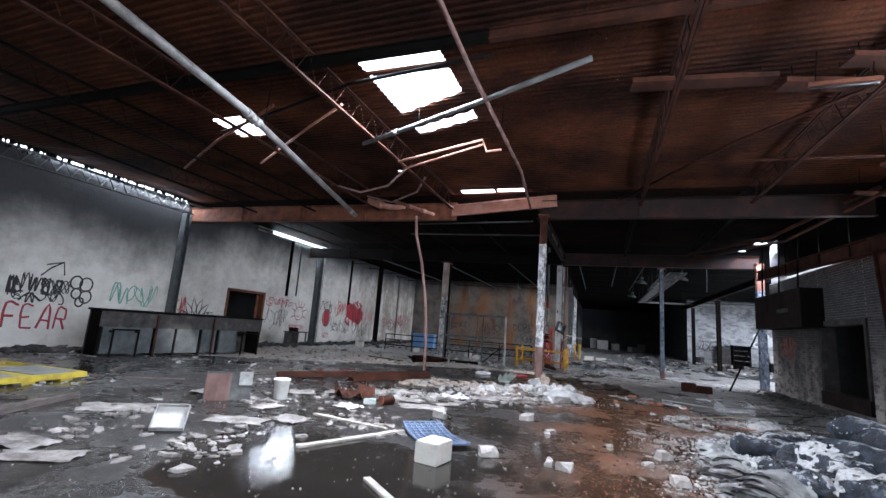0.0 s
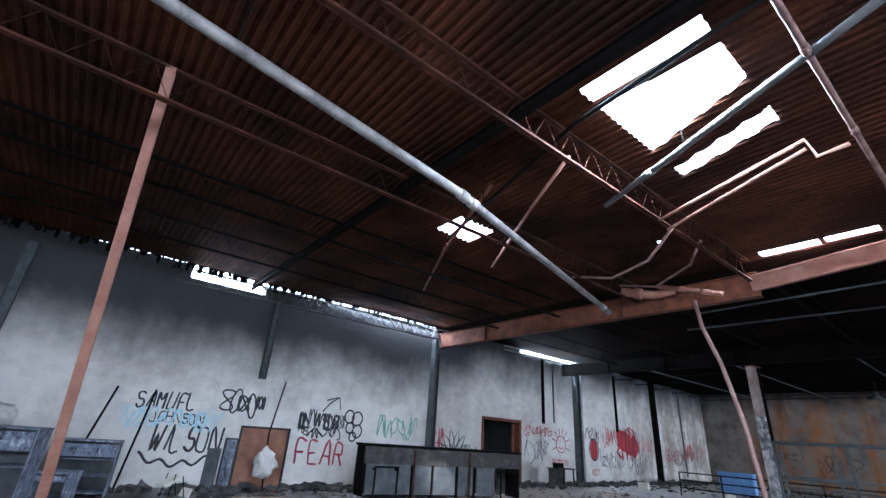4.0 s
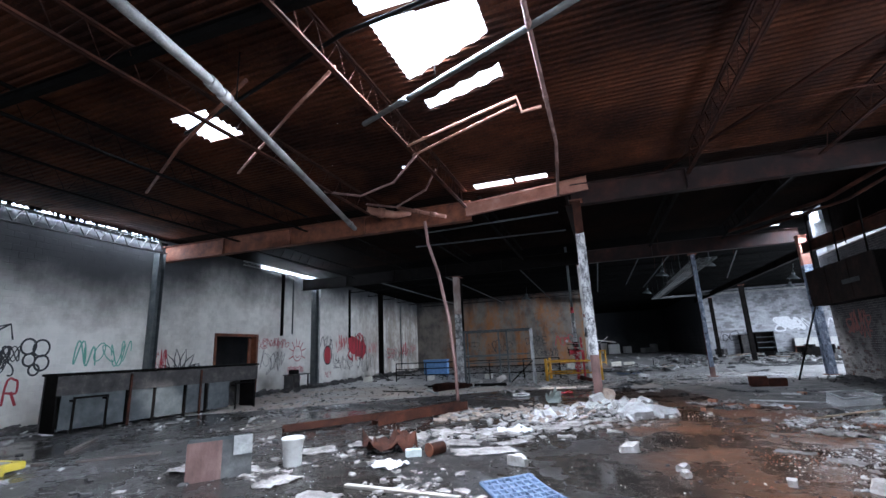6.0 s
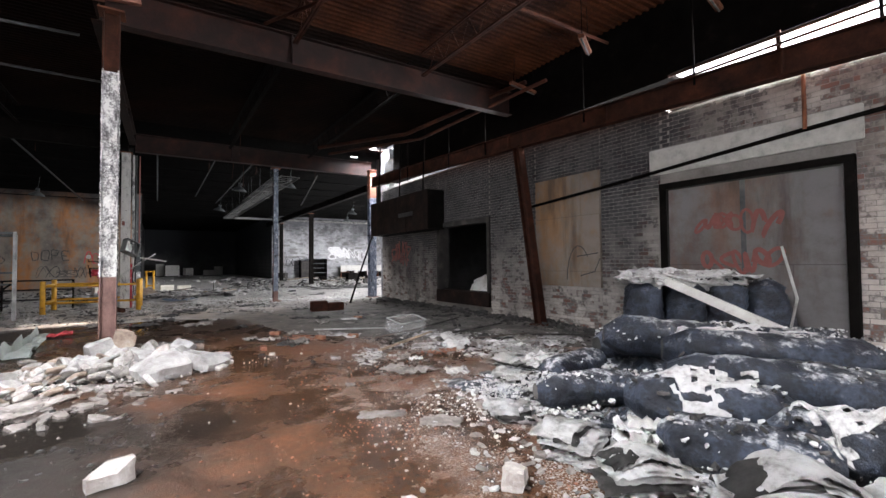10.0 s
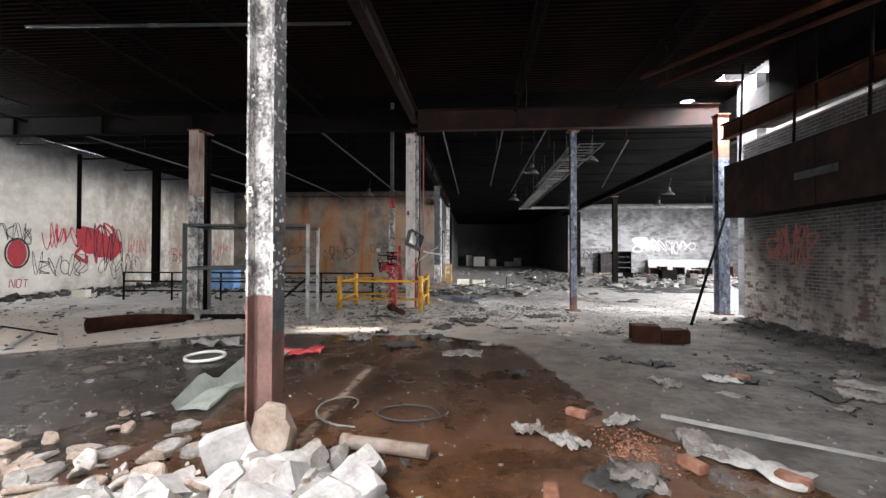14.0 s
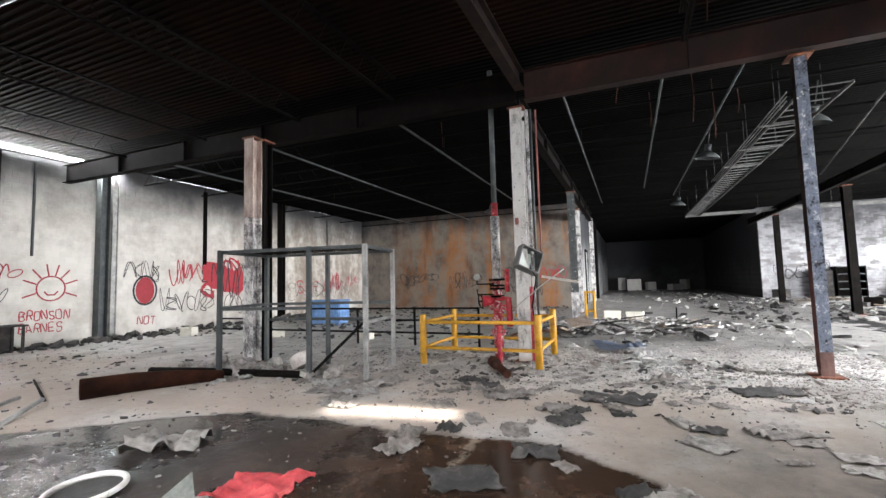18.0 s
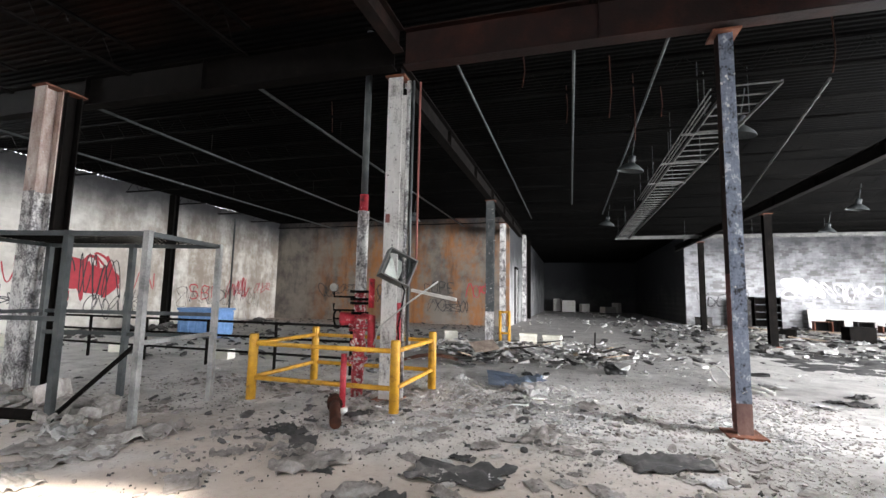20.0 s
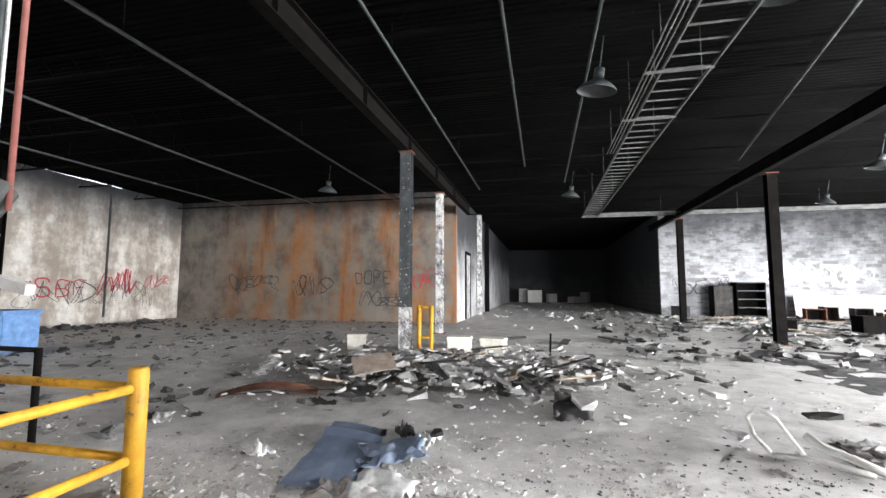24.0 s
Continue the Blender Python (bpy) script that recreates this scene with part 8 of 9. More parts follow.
for x, y, a, s in ((-15.2, 25.9, 10, 1), (-11.0, 26.2, 40, 0.8), (-7.6, 26.4, 0, 0.8)):
    t = thing("carton", "pale carton box standing on the floor", "box", pose(x, y, 0, 0, 0, a), "pale cartons")
    boxpart("body", M_CREAM, t, 0, 0.5 * s, 0, 0.35 * s, 0, 0.32 * s, "", 0.01)
    boxpart("flap", M_CREAM, t, 0, 0.5 * s, -0.18 * s, 0.0, 0.3 * s, 0.31 * s)

# steel cage of angle posts and rails
t = thing("steel_cage", "grey steel cage frame with rails and a mesh roof", "cage", pose(-7.06, 20.72, 0, 0, 0, 10.5))
CX, CY, CZ = 3.08, 1.55, 2.5
for x, y, m in ((0, 0, M_DARKGREY), (CX * 0.63, 0, M_DARKGREY), (CX, 0, M_GALV), (0, CY, M_DARKGREY), (CX / 2, CY, M_DARKGREY), (CX, CY, M_GALV)):
    boxpart("post", m, t, x - 0.04, x + 0.04, y - 0.04, y + 0.04, 0, CZ)
for y in (0, CY):
    boxpart("top_rail", M_DARKGREY, t, 0.046, CX - 0.046, y - 0.03, y + 0.03, CZ - 0.07, CZ - 0.01)
for x in (0, CX):
    boxpart("top_rail", M_DARKGREY, t, x - 0.03, x + 0.03, 0.046, CY - 0.046, CZ - 0.07, CZ - 0.01)
for z in (1.35, 1.0):
    boxpart("middle_rail", M_DARKGREY, t, 0.046, CX - 0.046, CY - 0.02, CY + 0.02, z - 0.03, z + 0.03)
boxpart("middle_rail", M_DARKGREY, t, 0.046, CX * 0.63 - 0.046, -0.02, 0.02, 1.3, 1.36)
for x in (0,):
    boxpart("middle_rail", M_DARKGREY, t, x - 0.02, x + 0.02, 0.046, CY - 0.046, 1.32, 1.38)
boxpart("middle_rail", M_GALV, t, CX - 0.02, CX + 0.02, 0.046, CY - 0.046, 1.02, 1.08)
tubepart("brace", M_BLACK, t, [(1.9, 0.06, 0.05), (3.02, 0.06, 1.05)], 0.03, 6)
bm = NB()
for k in range(1, 40):
    x = CX * k / 40
    box(bm, x - 0.004, x + 0.004, 0.03, CY - 0.03, CZ - 0.012, CZ - 0.004)
for k in range(1, 12):
    y = CY * k / 12
    box(bm, 0.03, CX - 0.03, y - 0.004, y + 0.004, CZ - 0.004, CZ + 0.004)
part("roof_mesh", bm, M_BLACK, t, "dark welded wire mesh", "stuff")
t = thing("low_railing", "black pipe railing behind the cage", "railing", pose(-12.8, 25.6, 0))
for k in range(6):
    tubepart("post", M_BLACK, t, [(1.9 * k, 0, 0), (1.9 * k, 0, 1.05)], 0.035, 8)
for z in (0.35, 0.7, 1.03):
    tubepart("rail", M_BLACK, t, [(0, 0, z), (9.5, 0, z)], 0.028, 8)

# yellow barrier round the riser
t = thing("safety_barrier", "yellow steel safety barrier round the fire riser", "barrier", pose(-3.72, 23.05, 0))
BX, BY = 2.48, 1.83
for x, y in ((0, 0), (BX, 0), (BX, BY), (0, BY)):
    p = tubepart("post", M_YELLOW, t, [(x, y, 0), (x, y, 1.04), (x, y, 1.06)], [0.074, 0.074, 0.06], 14)
    b = boxpart("foot_plate", M_STONE, p, x - 0.11, x + 0.11, y - 0.11, y + 0.11, 0, 0.02)
for z in (0.9, 0.36):
    for p0, p1 in (((0, 0), (BX, 0)), ((BX, 0), (BX, BY)), ((0, BY), (BX, BY)), ((0, 0), (0, BY))):
        a, b = Vector((*p0, z)), Vector((*p1, z))
        d = (b - a).normalized() * 0.07
        tubepart("rail", M_YELLOW, t, [a + d, b - d], 0.037, 10)
t = thing("fire_riser", "red and white fire riser pipe with valves and flanges", "riser pipe", pose(-2.28, 23.92, 0))
tubepart("lower_pipe", M_REDPEEL, t, [(0, 0, 0), (0, 0, 1.75)], 0.105, 14)
tubepart("white_pipe", M_PEEL, t, [(0, 0, 1.75), (0, 0, 3.2)], 0.1, 14)
tubepart("neck", M_RED, t, [(0, 0, 3.2), (0, 0, 3.5)], 0.075, 12)
tubepart("upper_pipe", M_DARKGREY, t, [(0, 0, 3.5), (0, 0, 6.6)], 0.06, 12)
for z, r in ((0.55, 0.16), (0.62, 0.16), (1.1, 0.18), (1.17, 0.18), (1.38, 0.15), (1.55, 0.17), (1.62, 0.17), (1.75, 0.18)):
    tubepart("flange", M_REDPEEL if z < 1.3 else M_BLACK, t, [(0, 0, z), (0, 0, z + 0.045)], r, 18)
tubepart("side_branch", M_RED, t, [(0.05, -0.05, 1.35), (0.28, -0.12, 1.35), (0.3, -0.12, 0.75)], 0.07, 12)
tubepart("side_branch", M_RED, t, [(0.26, -0.1, 1.5), (0.26, -0.1, 2.0)], 0.05, 10)
v = tubepart("valve", M_RED, t, [(-0.05, 0, 1.3), (-0.32, -0.08, 1.3)], [0.1, 0.12], 12)
tubepart("hand_wheel", M_BLACK, v, [(-0.36 - 0.02 * math.sin(a), -0.1 + 0.15 * math.cos(a), 1.3 + 0.15 * math.sin(a)) for a in [math.tau * k / 16 for k in range(17)]], 0.016, 6)
tubepart("spindle", M_BLACK, v, [(-0.3, -0.08, 1.3), (-0.42, -0.11, 1.3)], 0.018, 6)
for z in (1.45, 1.68):
    tubepart("gauge_pipe", M_BLACK, t, [(-0.05, -0.1, z), (-0.4, -0.2, z), (-0.4, -0.2, z + 0.12)], 0.018, 6)
tubepart("gauge", M_STRIP, t, [(-0.4, -0.24, 1.84), (-0.4, -0.19, 1.84)], 0.07, 14)
bm = NB()
lump(bm, 0.27, 0.27, 0.28, 5, 3, 0.2, pose(0, 0, 0.9))
part("valve_body", bm, M_REDPEEL, t)
t = thing("red_bollard", "slim red steel post at the barrier", "post", pose(-1.97, 22.85, 0))
tubepart("shaft", M_RED, t, [(0, 0, 0), (0, 0, 0.85)], 0.045, 12)
tubepart("foot", M_WHITE, t, [(0, 0, 0), (0, 0, 0.09)], 0.085, 12)
t = thing("floor_pipe", "rusty pipe stub lying before the barrier", "pipe", pose(-1.62, 22.05, 0.1))
tubepart("body", M_DARKRUST, t, [(0, 0, 0), (-0.5, 0.85, 0.05)], 0.075, 12)
tubepart("socket", M_DARKRUST, t, [(-0.4, 0.68, 0.04), (-0.52, 0.88, 0.05)], 0.11, 12)

# conduits and the open box on the middle column: parts of the column
tubepart("conduit", M_PEEL, column_b, [(0.22, -0.03, 0.05), (0.22, -0.03, 5.5)], 0.04, 10)
tubepart("conduit", M_DARKGREY, column_b, [(0.3, -0.02, 0.9), (0.3, -0.02, 5.5)], 0.025, 8)
tubepart("conduit", M_INKFADED, column_b, [(0.4, 0.05, 2.15), (0.4, 0.05, 5.5)], 0.018, 8, "thin faded red conduit")
boxpart("channel", M_RED, column_b, 0.15, 0.21, -0.13, -0.09, 0.05, 1.6, "red painted channel")
MB = pose(0.12, -0.28, 1.95, -12, 24, 38)
eb = boxpart("open_box", M_DARKGREY, column_b, -0.26, 0.26, 0.1, 0.13, 0, 0.5, "open grey electrical box", 0.004, MB)
for q in ((-0.26, -0.235, -0.1, 0.1, 0, 0.5), (0.235, 0.26, -0.1, 0.1, 0, 0.5), (-0.235, 0.235, -0.1, 0.1, 0, 0.025), (-0.235, 0.235, -0.1, 0.1, 0.475, 0.5)):
    boxpart("box_side", M_PIPEGREY, eb, *q, "", 0, MB)
boxpart("circuit_board", M_GREENSHEET, eb, -0.16, 0.1, 0.08, 0.095, 0.08, 0.42, "pale green circuit board", 0, MB)
boxpart("bracket", M_WHITE, column_b, 0.15, 0.95, -0.2, -0.16, 1.84, 1.89, "white bracket arm", 0, pose(0, 0, 0, 0, 10, -8))
tubepart("cable", M_STRIP, column_b, [(0.9, -0.3, 1.95), (0.4, -0.3, 1.6), (-0.1, -0.26, 1.2), (-0.2, -0.24, 0.9)], 0.014, 6)
tubepart("cable", M_BLACK, column_b, [(0.2, -0.22, 2.0), (0.32, -0.24, 1.8), (0.22, -0.24, 1.2), (0.28, -0.22, 0.5)], 0.014, 6)
boxpart("sign_plate", M_INKFADED, column_b, -0.1, -0.02, -0.158, -0.153, 2.95, 3.1, "small faded red sign plate")

# ---- far half of the hall ----
t = thing("storage_bin", "large blue plastic bin with a ribbed side", "bin", pose(-12.75, 30.0, 0, 0, 0, 10) @ Matrix.Diagonal((0.8, 0.8, 0.78, 1)))
boxpart("body", M_BLUE, t, 0, 2.0, 0, 1.3, 0.12, 1.3, "", 0.05)
boxpart("rim", M_BLUE, t, -0.05, 2.05, -0.05, 1.35, 1.3, 1.42, "", 0.03)
for k in range(5):
    boxpart("rib", M_BLUE, t, 0.15 + 0.4 * k, 0.22 + 0.4 * k, -0.04, 0.0, 0.2, 1.28, "", 0.01)
boxpart("dark_side", M_BLUEDULL, t, -0.02, 0.0, 0.08, 1.22, 0.18, 1.28)
for x in (0.1, 1.7):
    boxpart("skid", M_BLUEDULL, t, x, x + 0.2, 0.05, 1.25, 0, 0.12)

# yellow guard at the far column
t = thing("yellow_guard", "small yellow steel guard beside the column", "guard", pose(-1.2, 32.9, 0))
for x in (0, 0.32):
    tubepart("post", M_YELLOW, t, [(x, 0, 0), (x, 0, 1.25)], 0.055, 10)
for z in (0.45, 1.2):
    tubepart("rail", M_YELLOW, t, [(0, 0, z), (0.32, 0, z)], 0.04, 8)
for x, y, a, w, h in ((-0.55, 33.3, 6, 0.62, 0.42), (0.25, 33.7, -8, 0.62, 0.36), (-3.4, 33.4, 20, 0.5, 0.4)):
    t = thing("white_carton", "white box standing on the debris", "box", pose(x, y, 0, 0, 0, a), "white boxes in the debris")
    boxpart("body", M_CREAM, t, 0, w, 0, 0.45, 0, h, "", 0.012)
    boxpart("lid", M_CREAM, t, -0.012, w + 0.012, -0.012, 0.462, h - 0.07, h + 0.012, "", 0.006)
mound("debris_heap", "long heap of burnt paper, boards and ash", "heap", M_GREYSTONE, -3.2, 3.6, 28.6, 34.2, 60, lambda x, y: 0.2 * max(0, 1 - ((x - 0.3) / 3.4) ** 2) * max(0, 1 - ((y - 31.2) / 2.8) ** 2), 8.0, "stuff")
rng = random.Random(77)
for k in range(46):
    x, y = rng.gauss(0.4, 1.5), rng.gauss(30.8, 1.3)
    bm = NB()
    if k % 3 == 0:
        box(bm, -rng.uniform(0.2, 0.7), rng.uniform(0.2, 0.7), -0.06, 0.06, 0, 0.03)
        one("burnt_board", bm, M_WOOD if k % 2 else M_CHARWOOD, "broken board on the debris heap", "board", "boards on the heap", pose(x, y, 0.1 + 0.12 * rng.random(), rng.uniform(-15, 15), rng.uniform(-15, 15), rng.uniform(0, 180)))
    else:
        rag(bm, rng.uniform(0.3, 0.9), rng.uniform(0.25, 0.6), 8, 0.08, 400 + k, None, 0.015)
        one("burnt_sheet", bm, M_ASH if k % 2 else M_CHARBITS, "burnt crumpled sheet on the debris heap", "sheet", "sheets on the heap", pose(x, y, 0.05, rng.uniform(-10, 10), rng.uniform(-10, 10), rng.uniform(0, 180)))
t = thing("brown_boards", "reddish curved boards lying before the heap", "board", pose(-3.0, 27.9, 0, 0, 0, 24))
for q, (dx, dy, l, w, m) in enumerate(((0, 0, 1.5, 0.34, M_BRICKBITS), (0.35, 0.3, 1.7, 0.16, M_WOOD), (0.2, -0.12, 1.9, 0.1, M_GREYWOOD))):
    bm = NB()
    vs = []
    for i in range(13):
        f = i / 12
        z = 0.02 + 0.13 * math.sin(math.pi * f) * (1 - 0.4 * q) + 0.03 * q
        vs.append([bm.verts.new((dx + l * f, dy + v * w * (1 - 0.5 * (1 - f) ** 3), z + (0.05 * (v + 0.5) if q == 0 else 0))) for v in (-0.5, 0, 0.5)])
    for a, b in zip(vs, vs[1:]):
        for j in (0, 1):
            bm.faces.new((a[j], b[j], b[j + 1], a[j + 1]))
    bmesh.ops.solidify(bm, geom=bm.faces[:], thickness=0.018)
    part("board", bm, m, t)
bm = NB()
box(bm, 0, 0.75, 0, 0.55, 0, 0.02)
one("pale_board", bm, M_TANSLAB, "pale square board tilted on the debris heap", "board", "", pose(-1.35, 29.3, 0.16, 24, -6, 30))
# blue sheet, long and faintly fluted, with a torn piece beside it
t = thing("plastic_sheet", "dull blue fluted plastic sheet bent near one end", "plastic sheet", pose(-0.24, 25.3, 0, 0, 0, 5))
bm = NB()
rows = []
for i in range(25):
    x = 0.66 * i / 24
    col = []
    for j in range(15):
        y = 1.75 * j / 14
        z = 0.09 - 0.02 * math.sin(y * 2.0) + (0.05 if 1.25 < y < 1.4 else 0.0) - 0.05 * max(0, y - 1.4) - 0.09 * (x / 0.66) ** 2 + 0.0008 * math.sin(i * math.tau / 4)
        col.append(bm.verts.new((x + 0.04 * noise.noise(Vector((1, y * 3, 0))) - 0.12 * y, y + 0.05 * noise.noise(Vector((x * 5, 2, j > 7))), max(0.012, z))))
    rows.append(col)
for i in range(24):
    for j in range(14):
        bm.faces.new((rows[i][j], rows[i + 1][j], rows[i + 1][j + 1], rows[i][j + 1]))
bmesh.ops.solidify(bm, geom=bm.faces[:], thickness=0.005)
part("sheet", bm, M_BLUEPALE, t)
bm = NB()
rag(bm, 0.62, 0.5, 14, 0.1, 484, pose(0.72, 0.95, 0.02, 4, -6, 20), 0.006)
part("torn_piece", bm, M_BLUEPALE, t, "torn blue piece folded beside it")
for k, (x, y, sx, sy, m) in enumerate(((0.28, 25.35, 0.55, 0.4, M_PAPER), (0.62, 25.2, 0.5, 0.35, M_ASH), (0.62, 26.75, 0.42, 0.2, M_ASHWHITE), (0.32, 26.95, 0.26, 0.2, M_CHARBITS), (-0.95, 26.05, 0.26, 0.2, M_ASHWHITE))):
    bm = NB()
    rag(bm, sx, sy, 12, 0.1, 488 + k, None, 0.008)
    one("burnt_sheet", bm, m, "crumpled torn sheet beside the blue plastic", "sheet", "torn sheets", pose(x, y, 0.01, 0, 0, 40 * k))
t = thing("metal_strips", "pale bent metal strips sprung from the floor", "metal strip", pose(4.12, 27.15, 0))
for pts, w in (([(0, 0, 0.02), (-0.12, 0.1, 0.18), (-0.15, 0.16, 0.34), (-0.05, 0.16, 0.43), (0.08, 0.08, 0.36), (0.2, -0.02, 0.14), (0.26, -0.08, 0.03)], 0.05), ([(0, 0, 0.02), (0.3, -0.2, 0.06), (0.56, -0.34, 0.03), (0.64, -0.38, 0.015)], 0.07), ([(0.33, 0.06, 0.22), (0.42, -0.06, 0.14), (0.58, -0.22, 0.1), (0.78, -0.4, 0.02)], 0.09)):
    bm = NB()
    tube(bm, pts, 0.42 * w, 6)
    part("strip", bm, M_WHITE, t)
for x, y, a, pts in ((0.0, 23.6, -20, [(0, 0, 0.02), (0.3, 0.3, 0.12), (0.35, 0.75, 0.03), (0.1, 1.2, 0.02)]), (0.55, 24.1, 60, [(0, 0, 0.02), (0.3, 0.1, 0.1), (0.7, 0.1, 0.02)]), (-0.6, 26.4, 5, [(0, 0, 0.02), (0.7, 0.05, 0.03)])):
    bm = NB()
    tube(bm, pts, 0.014, 6)
    one("metal_scrap", bm, M_STRIP, "bent pale scrap of metal on the floor", "scrap", "metal scraps", pose(x, y, 0, 0, 0, a))

# furniture and boxes along the far right wall
t = thing("open_shelf", "dark open shelf unit against the sooty wall", "shelf", pose(13.2, 51.6, 0))
boxpart("side", M_BLACK, t, 0, 0.05, 0, 0.9, 0, 2.1)
boxpart("side", M_BLACK, t, 1.5, 1.55, 0, 0.9, 0, 2.1)
boxpart("back", M_BLACK, t, 0.05, 1.5, 0.86, 0.9, 0.02, 2.1)
for z in (0.05, 0.55, 1.05, 1.55, 2.05):
    boxpart("shelf", M_DARKGREY, t, 0.05, 1.5, 0.0, 0.86, z, z + 0.05)
t = thing("dark_cabinet", "dark cabinet beside the shelf unit", "cabinet", pose(12.0, 51.8, 0))
boxpart("body", M_BLACK, t, 0, 1.1, 0, 0.8, 0, 1.9, "", 0.01)
boxpart("door", M_CHARWOOD, t, 0.05, 1.05, -0.02, 0.0, 0.06, 1.85, "", 0.004)
boxpart("handle", M_DARKGREY, t, 0.95, 0.98, -0.05, -0.02, 0.9, 1.1)
rng = random.Random(31)
for k in range(11):
    x, y = 15.4 + 0.82 * k + rng.uniform(-0.2, 0.2), 49.5 + rng.uniform(-1.2, 1.2) - 0.25 * k
    h, w = rng.uniform(0.5, 0.85), rng.uniform(0.6, 1.0)
    t = thing("small_cupboard", "small charred cupboard with an open front", "cupboard", pose(x, y, 0, 0, 0, rng.uniform(-12, 12)), "charred cupboards in a row")
    mt = M_CHARWOOD if k % 3 else M_RUST
    boxpart("side", mt, t, 0, 0.04, 0, 0.5, 0, h)
    boxpart("side", mt, t, w - 0.04, w, 0, 0.5, 0, h)
    boxpart("back", M_BLACK, t, 0.04, w - 0.04, 0.46, 0.5, 0.0, h)
    boxpart("top", M_STRIP if k % 2 else mt, t, -0.02, w + 0.02, -0.02, 0.52, h, h + 0.04)
for x, y, s, m in ((10.6, 51.5, 0.8, M_CHARWOOD), (11.6, 42.0, 0.6, M_BLACK), (14.0, 41.4, 0.9, M_BLACK), (15.2, 41.0, 0.6, M_CHARWOOD), (10.4, 40.2, 0.4, M_CHARWOOD), (13.1, 36.4, 0.5, M_CHARWOOD)):
    t = thing("charred_box", "charred box standing on the dusty floor", "box", pose(x, y, 0, 0, 0, x * 13), "charred boxes")
    boxpart("body", m, t, 0, 1.1 * s, 0, 0.7 * s, 0, 0.75 * s, "", 0.012)
    boxpart("lid", m, t, -0.02, 1.1 * s + 0.02, -0.02, 0.7 * s + 0.02, 0.75 * s + 0.002, 0.8 * s, "", 0.006)
t = thing("leaning_board", "white board leaning against the far wall", "panel", pose(16.6, 52.4, 0, -8, 0, 0))
boxpart("sheet", M_WHITE, t, 0, 5.5, 0, 0.04, 0.0, 1.35, "", 0.005)
mound("debris_heap", "low heap of pale debris on the far floor", "heap", M_ASH, 9.6, 22.0, 41.5, 50.5, 70, lambda x, y: 0.14, 18.0, "stuff")
mound("debris_heap", "low heap of dark debris on the far floor", "heap", M_CHARBITS, 6.4, 12.5, 29.5, 37.0, 50, lambda x, y: 0.07, 28.0, "stuff")
for k in range(40):
    x, y = rng.uniform(9.0, 21.0), rng.uniform(38.5, 50)
    bm = NB()
    if k % 2:
        box(bm, -rng.uniform(0.3, 1.0), rng.uniform(0.3, 1.0), -0.1, 0.1, 0, 0.04)
        one("burnt_board", bm, M_WOOD if k % 4 == 1 else M_CHARWOOD, "broken board on the far floor", "board", "boards on the far floor", pose(x, y, 0.12, rng.uniform(-8, 8), rng.uniform(-8, 8), rng.uniform(-30, 30)))
    else:
        rag(bm, rng.uniform(0.5, 1.4), rng.uniform(0.4, 0.8), 8, 0.12, 600 + k, None, 0.015)
        one("burnt_sheet", bm, M_ASH, "pale burnt sheet on the far floor", "sheet", "sheets on the far floor", pose(x, y, 0.08, 0, 0, rng.uniform(0, 180)))

# dark passage: pale doors and litter at its end
t = thing("steel_door", "white steel door in the sooty passage wall", "door", pose(-2.3, 46.2, 0))
boxpart("leaf", M_PEEL, t, 0.004, 0.05, 0, 1.4, 0.02, 3.6, "", 0.006)
boxpart("frame", M_BLACK, t, 0.0, 0.08, -0.12, 0.0, 0, 3.7)
boxpart("frame", M_BLACK, t, 0.0, 0.08, 1.4, 1.52, 0, 3.7)
boxpart("frame", M_BLACK, t, 0.0, 0.084, -0.12, 1.52, 3.62, 3.75)
for y in (50.5, 54.5):
    bm = NB()
    hsec(bm, 0.3, 0.25, 0.02, 0.014, (0, 0, 0), (0, 0, 6.5))
    one("wall_column", bm, M_PEEL if y < 52 else M_BLACK, "peeling steel column on the passage wall", "column", "", pose(-2.1, y, 0))
for x, y, w, h in ((0.2, 74.0, 1.6, 1.5), (2.6, 75.0, 1.0, 1.1), (5.2, 73.5, 2.0, 0.8), (6.9, 76.0, 1.0, 1.3), (-0.9, 76.0, 0.9, 1.7)):
    t = thing("far_crate", "pale crate at the end of the dark passage", "crate", pose(x, y, 0, 0, 0, x * 9), "crates in the passage")
    boxpart("body", M_WHITE, t, 0, w, 0, 0.8, 0.1, h, "", 0.02)
    boxpart("skid", M_CHARWOOD, t, 0, w, 0.05, 0.2, 0, 0.1)
    boxpart("skid", M_CHARWOOD, t, 0, w, 0.6, 0.75, 0, 0.1)
for x, y, l in ((0.5, 36.5, 0.9), (2.6, 35.8, 0.7), (4.6, 36.8, 1.1), (3.1, 33.2, 0.3)):
    bm = NB()
    box(bm, 0, l, 0, 0.25, 0, 0.05)
    one("burnt_board", bm, M_CHARWOOD, "dark board on the dusty floor", "board", "boards on the dusty floor", pose(x, y, 0.01, 4, -3, x * 30))
bm = NB()
tube(bm, [(0, 0, 0), (0.02, 0.02, 0.55)], 0.03, 6)
one("floor_stub", bm, M_BLACK, "short dark stub sticking up from the floor", "stub", "", pose(2.05, 33.6, 0))

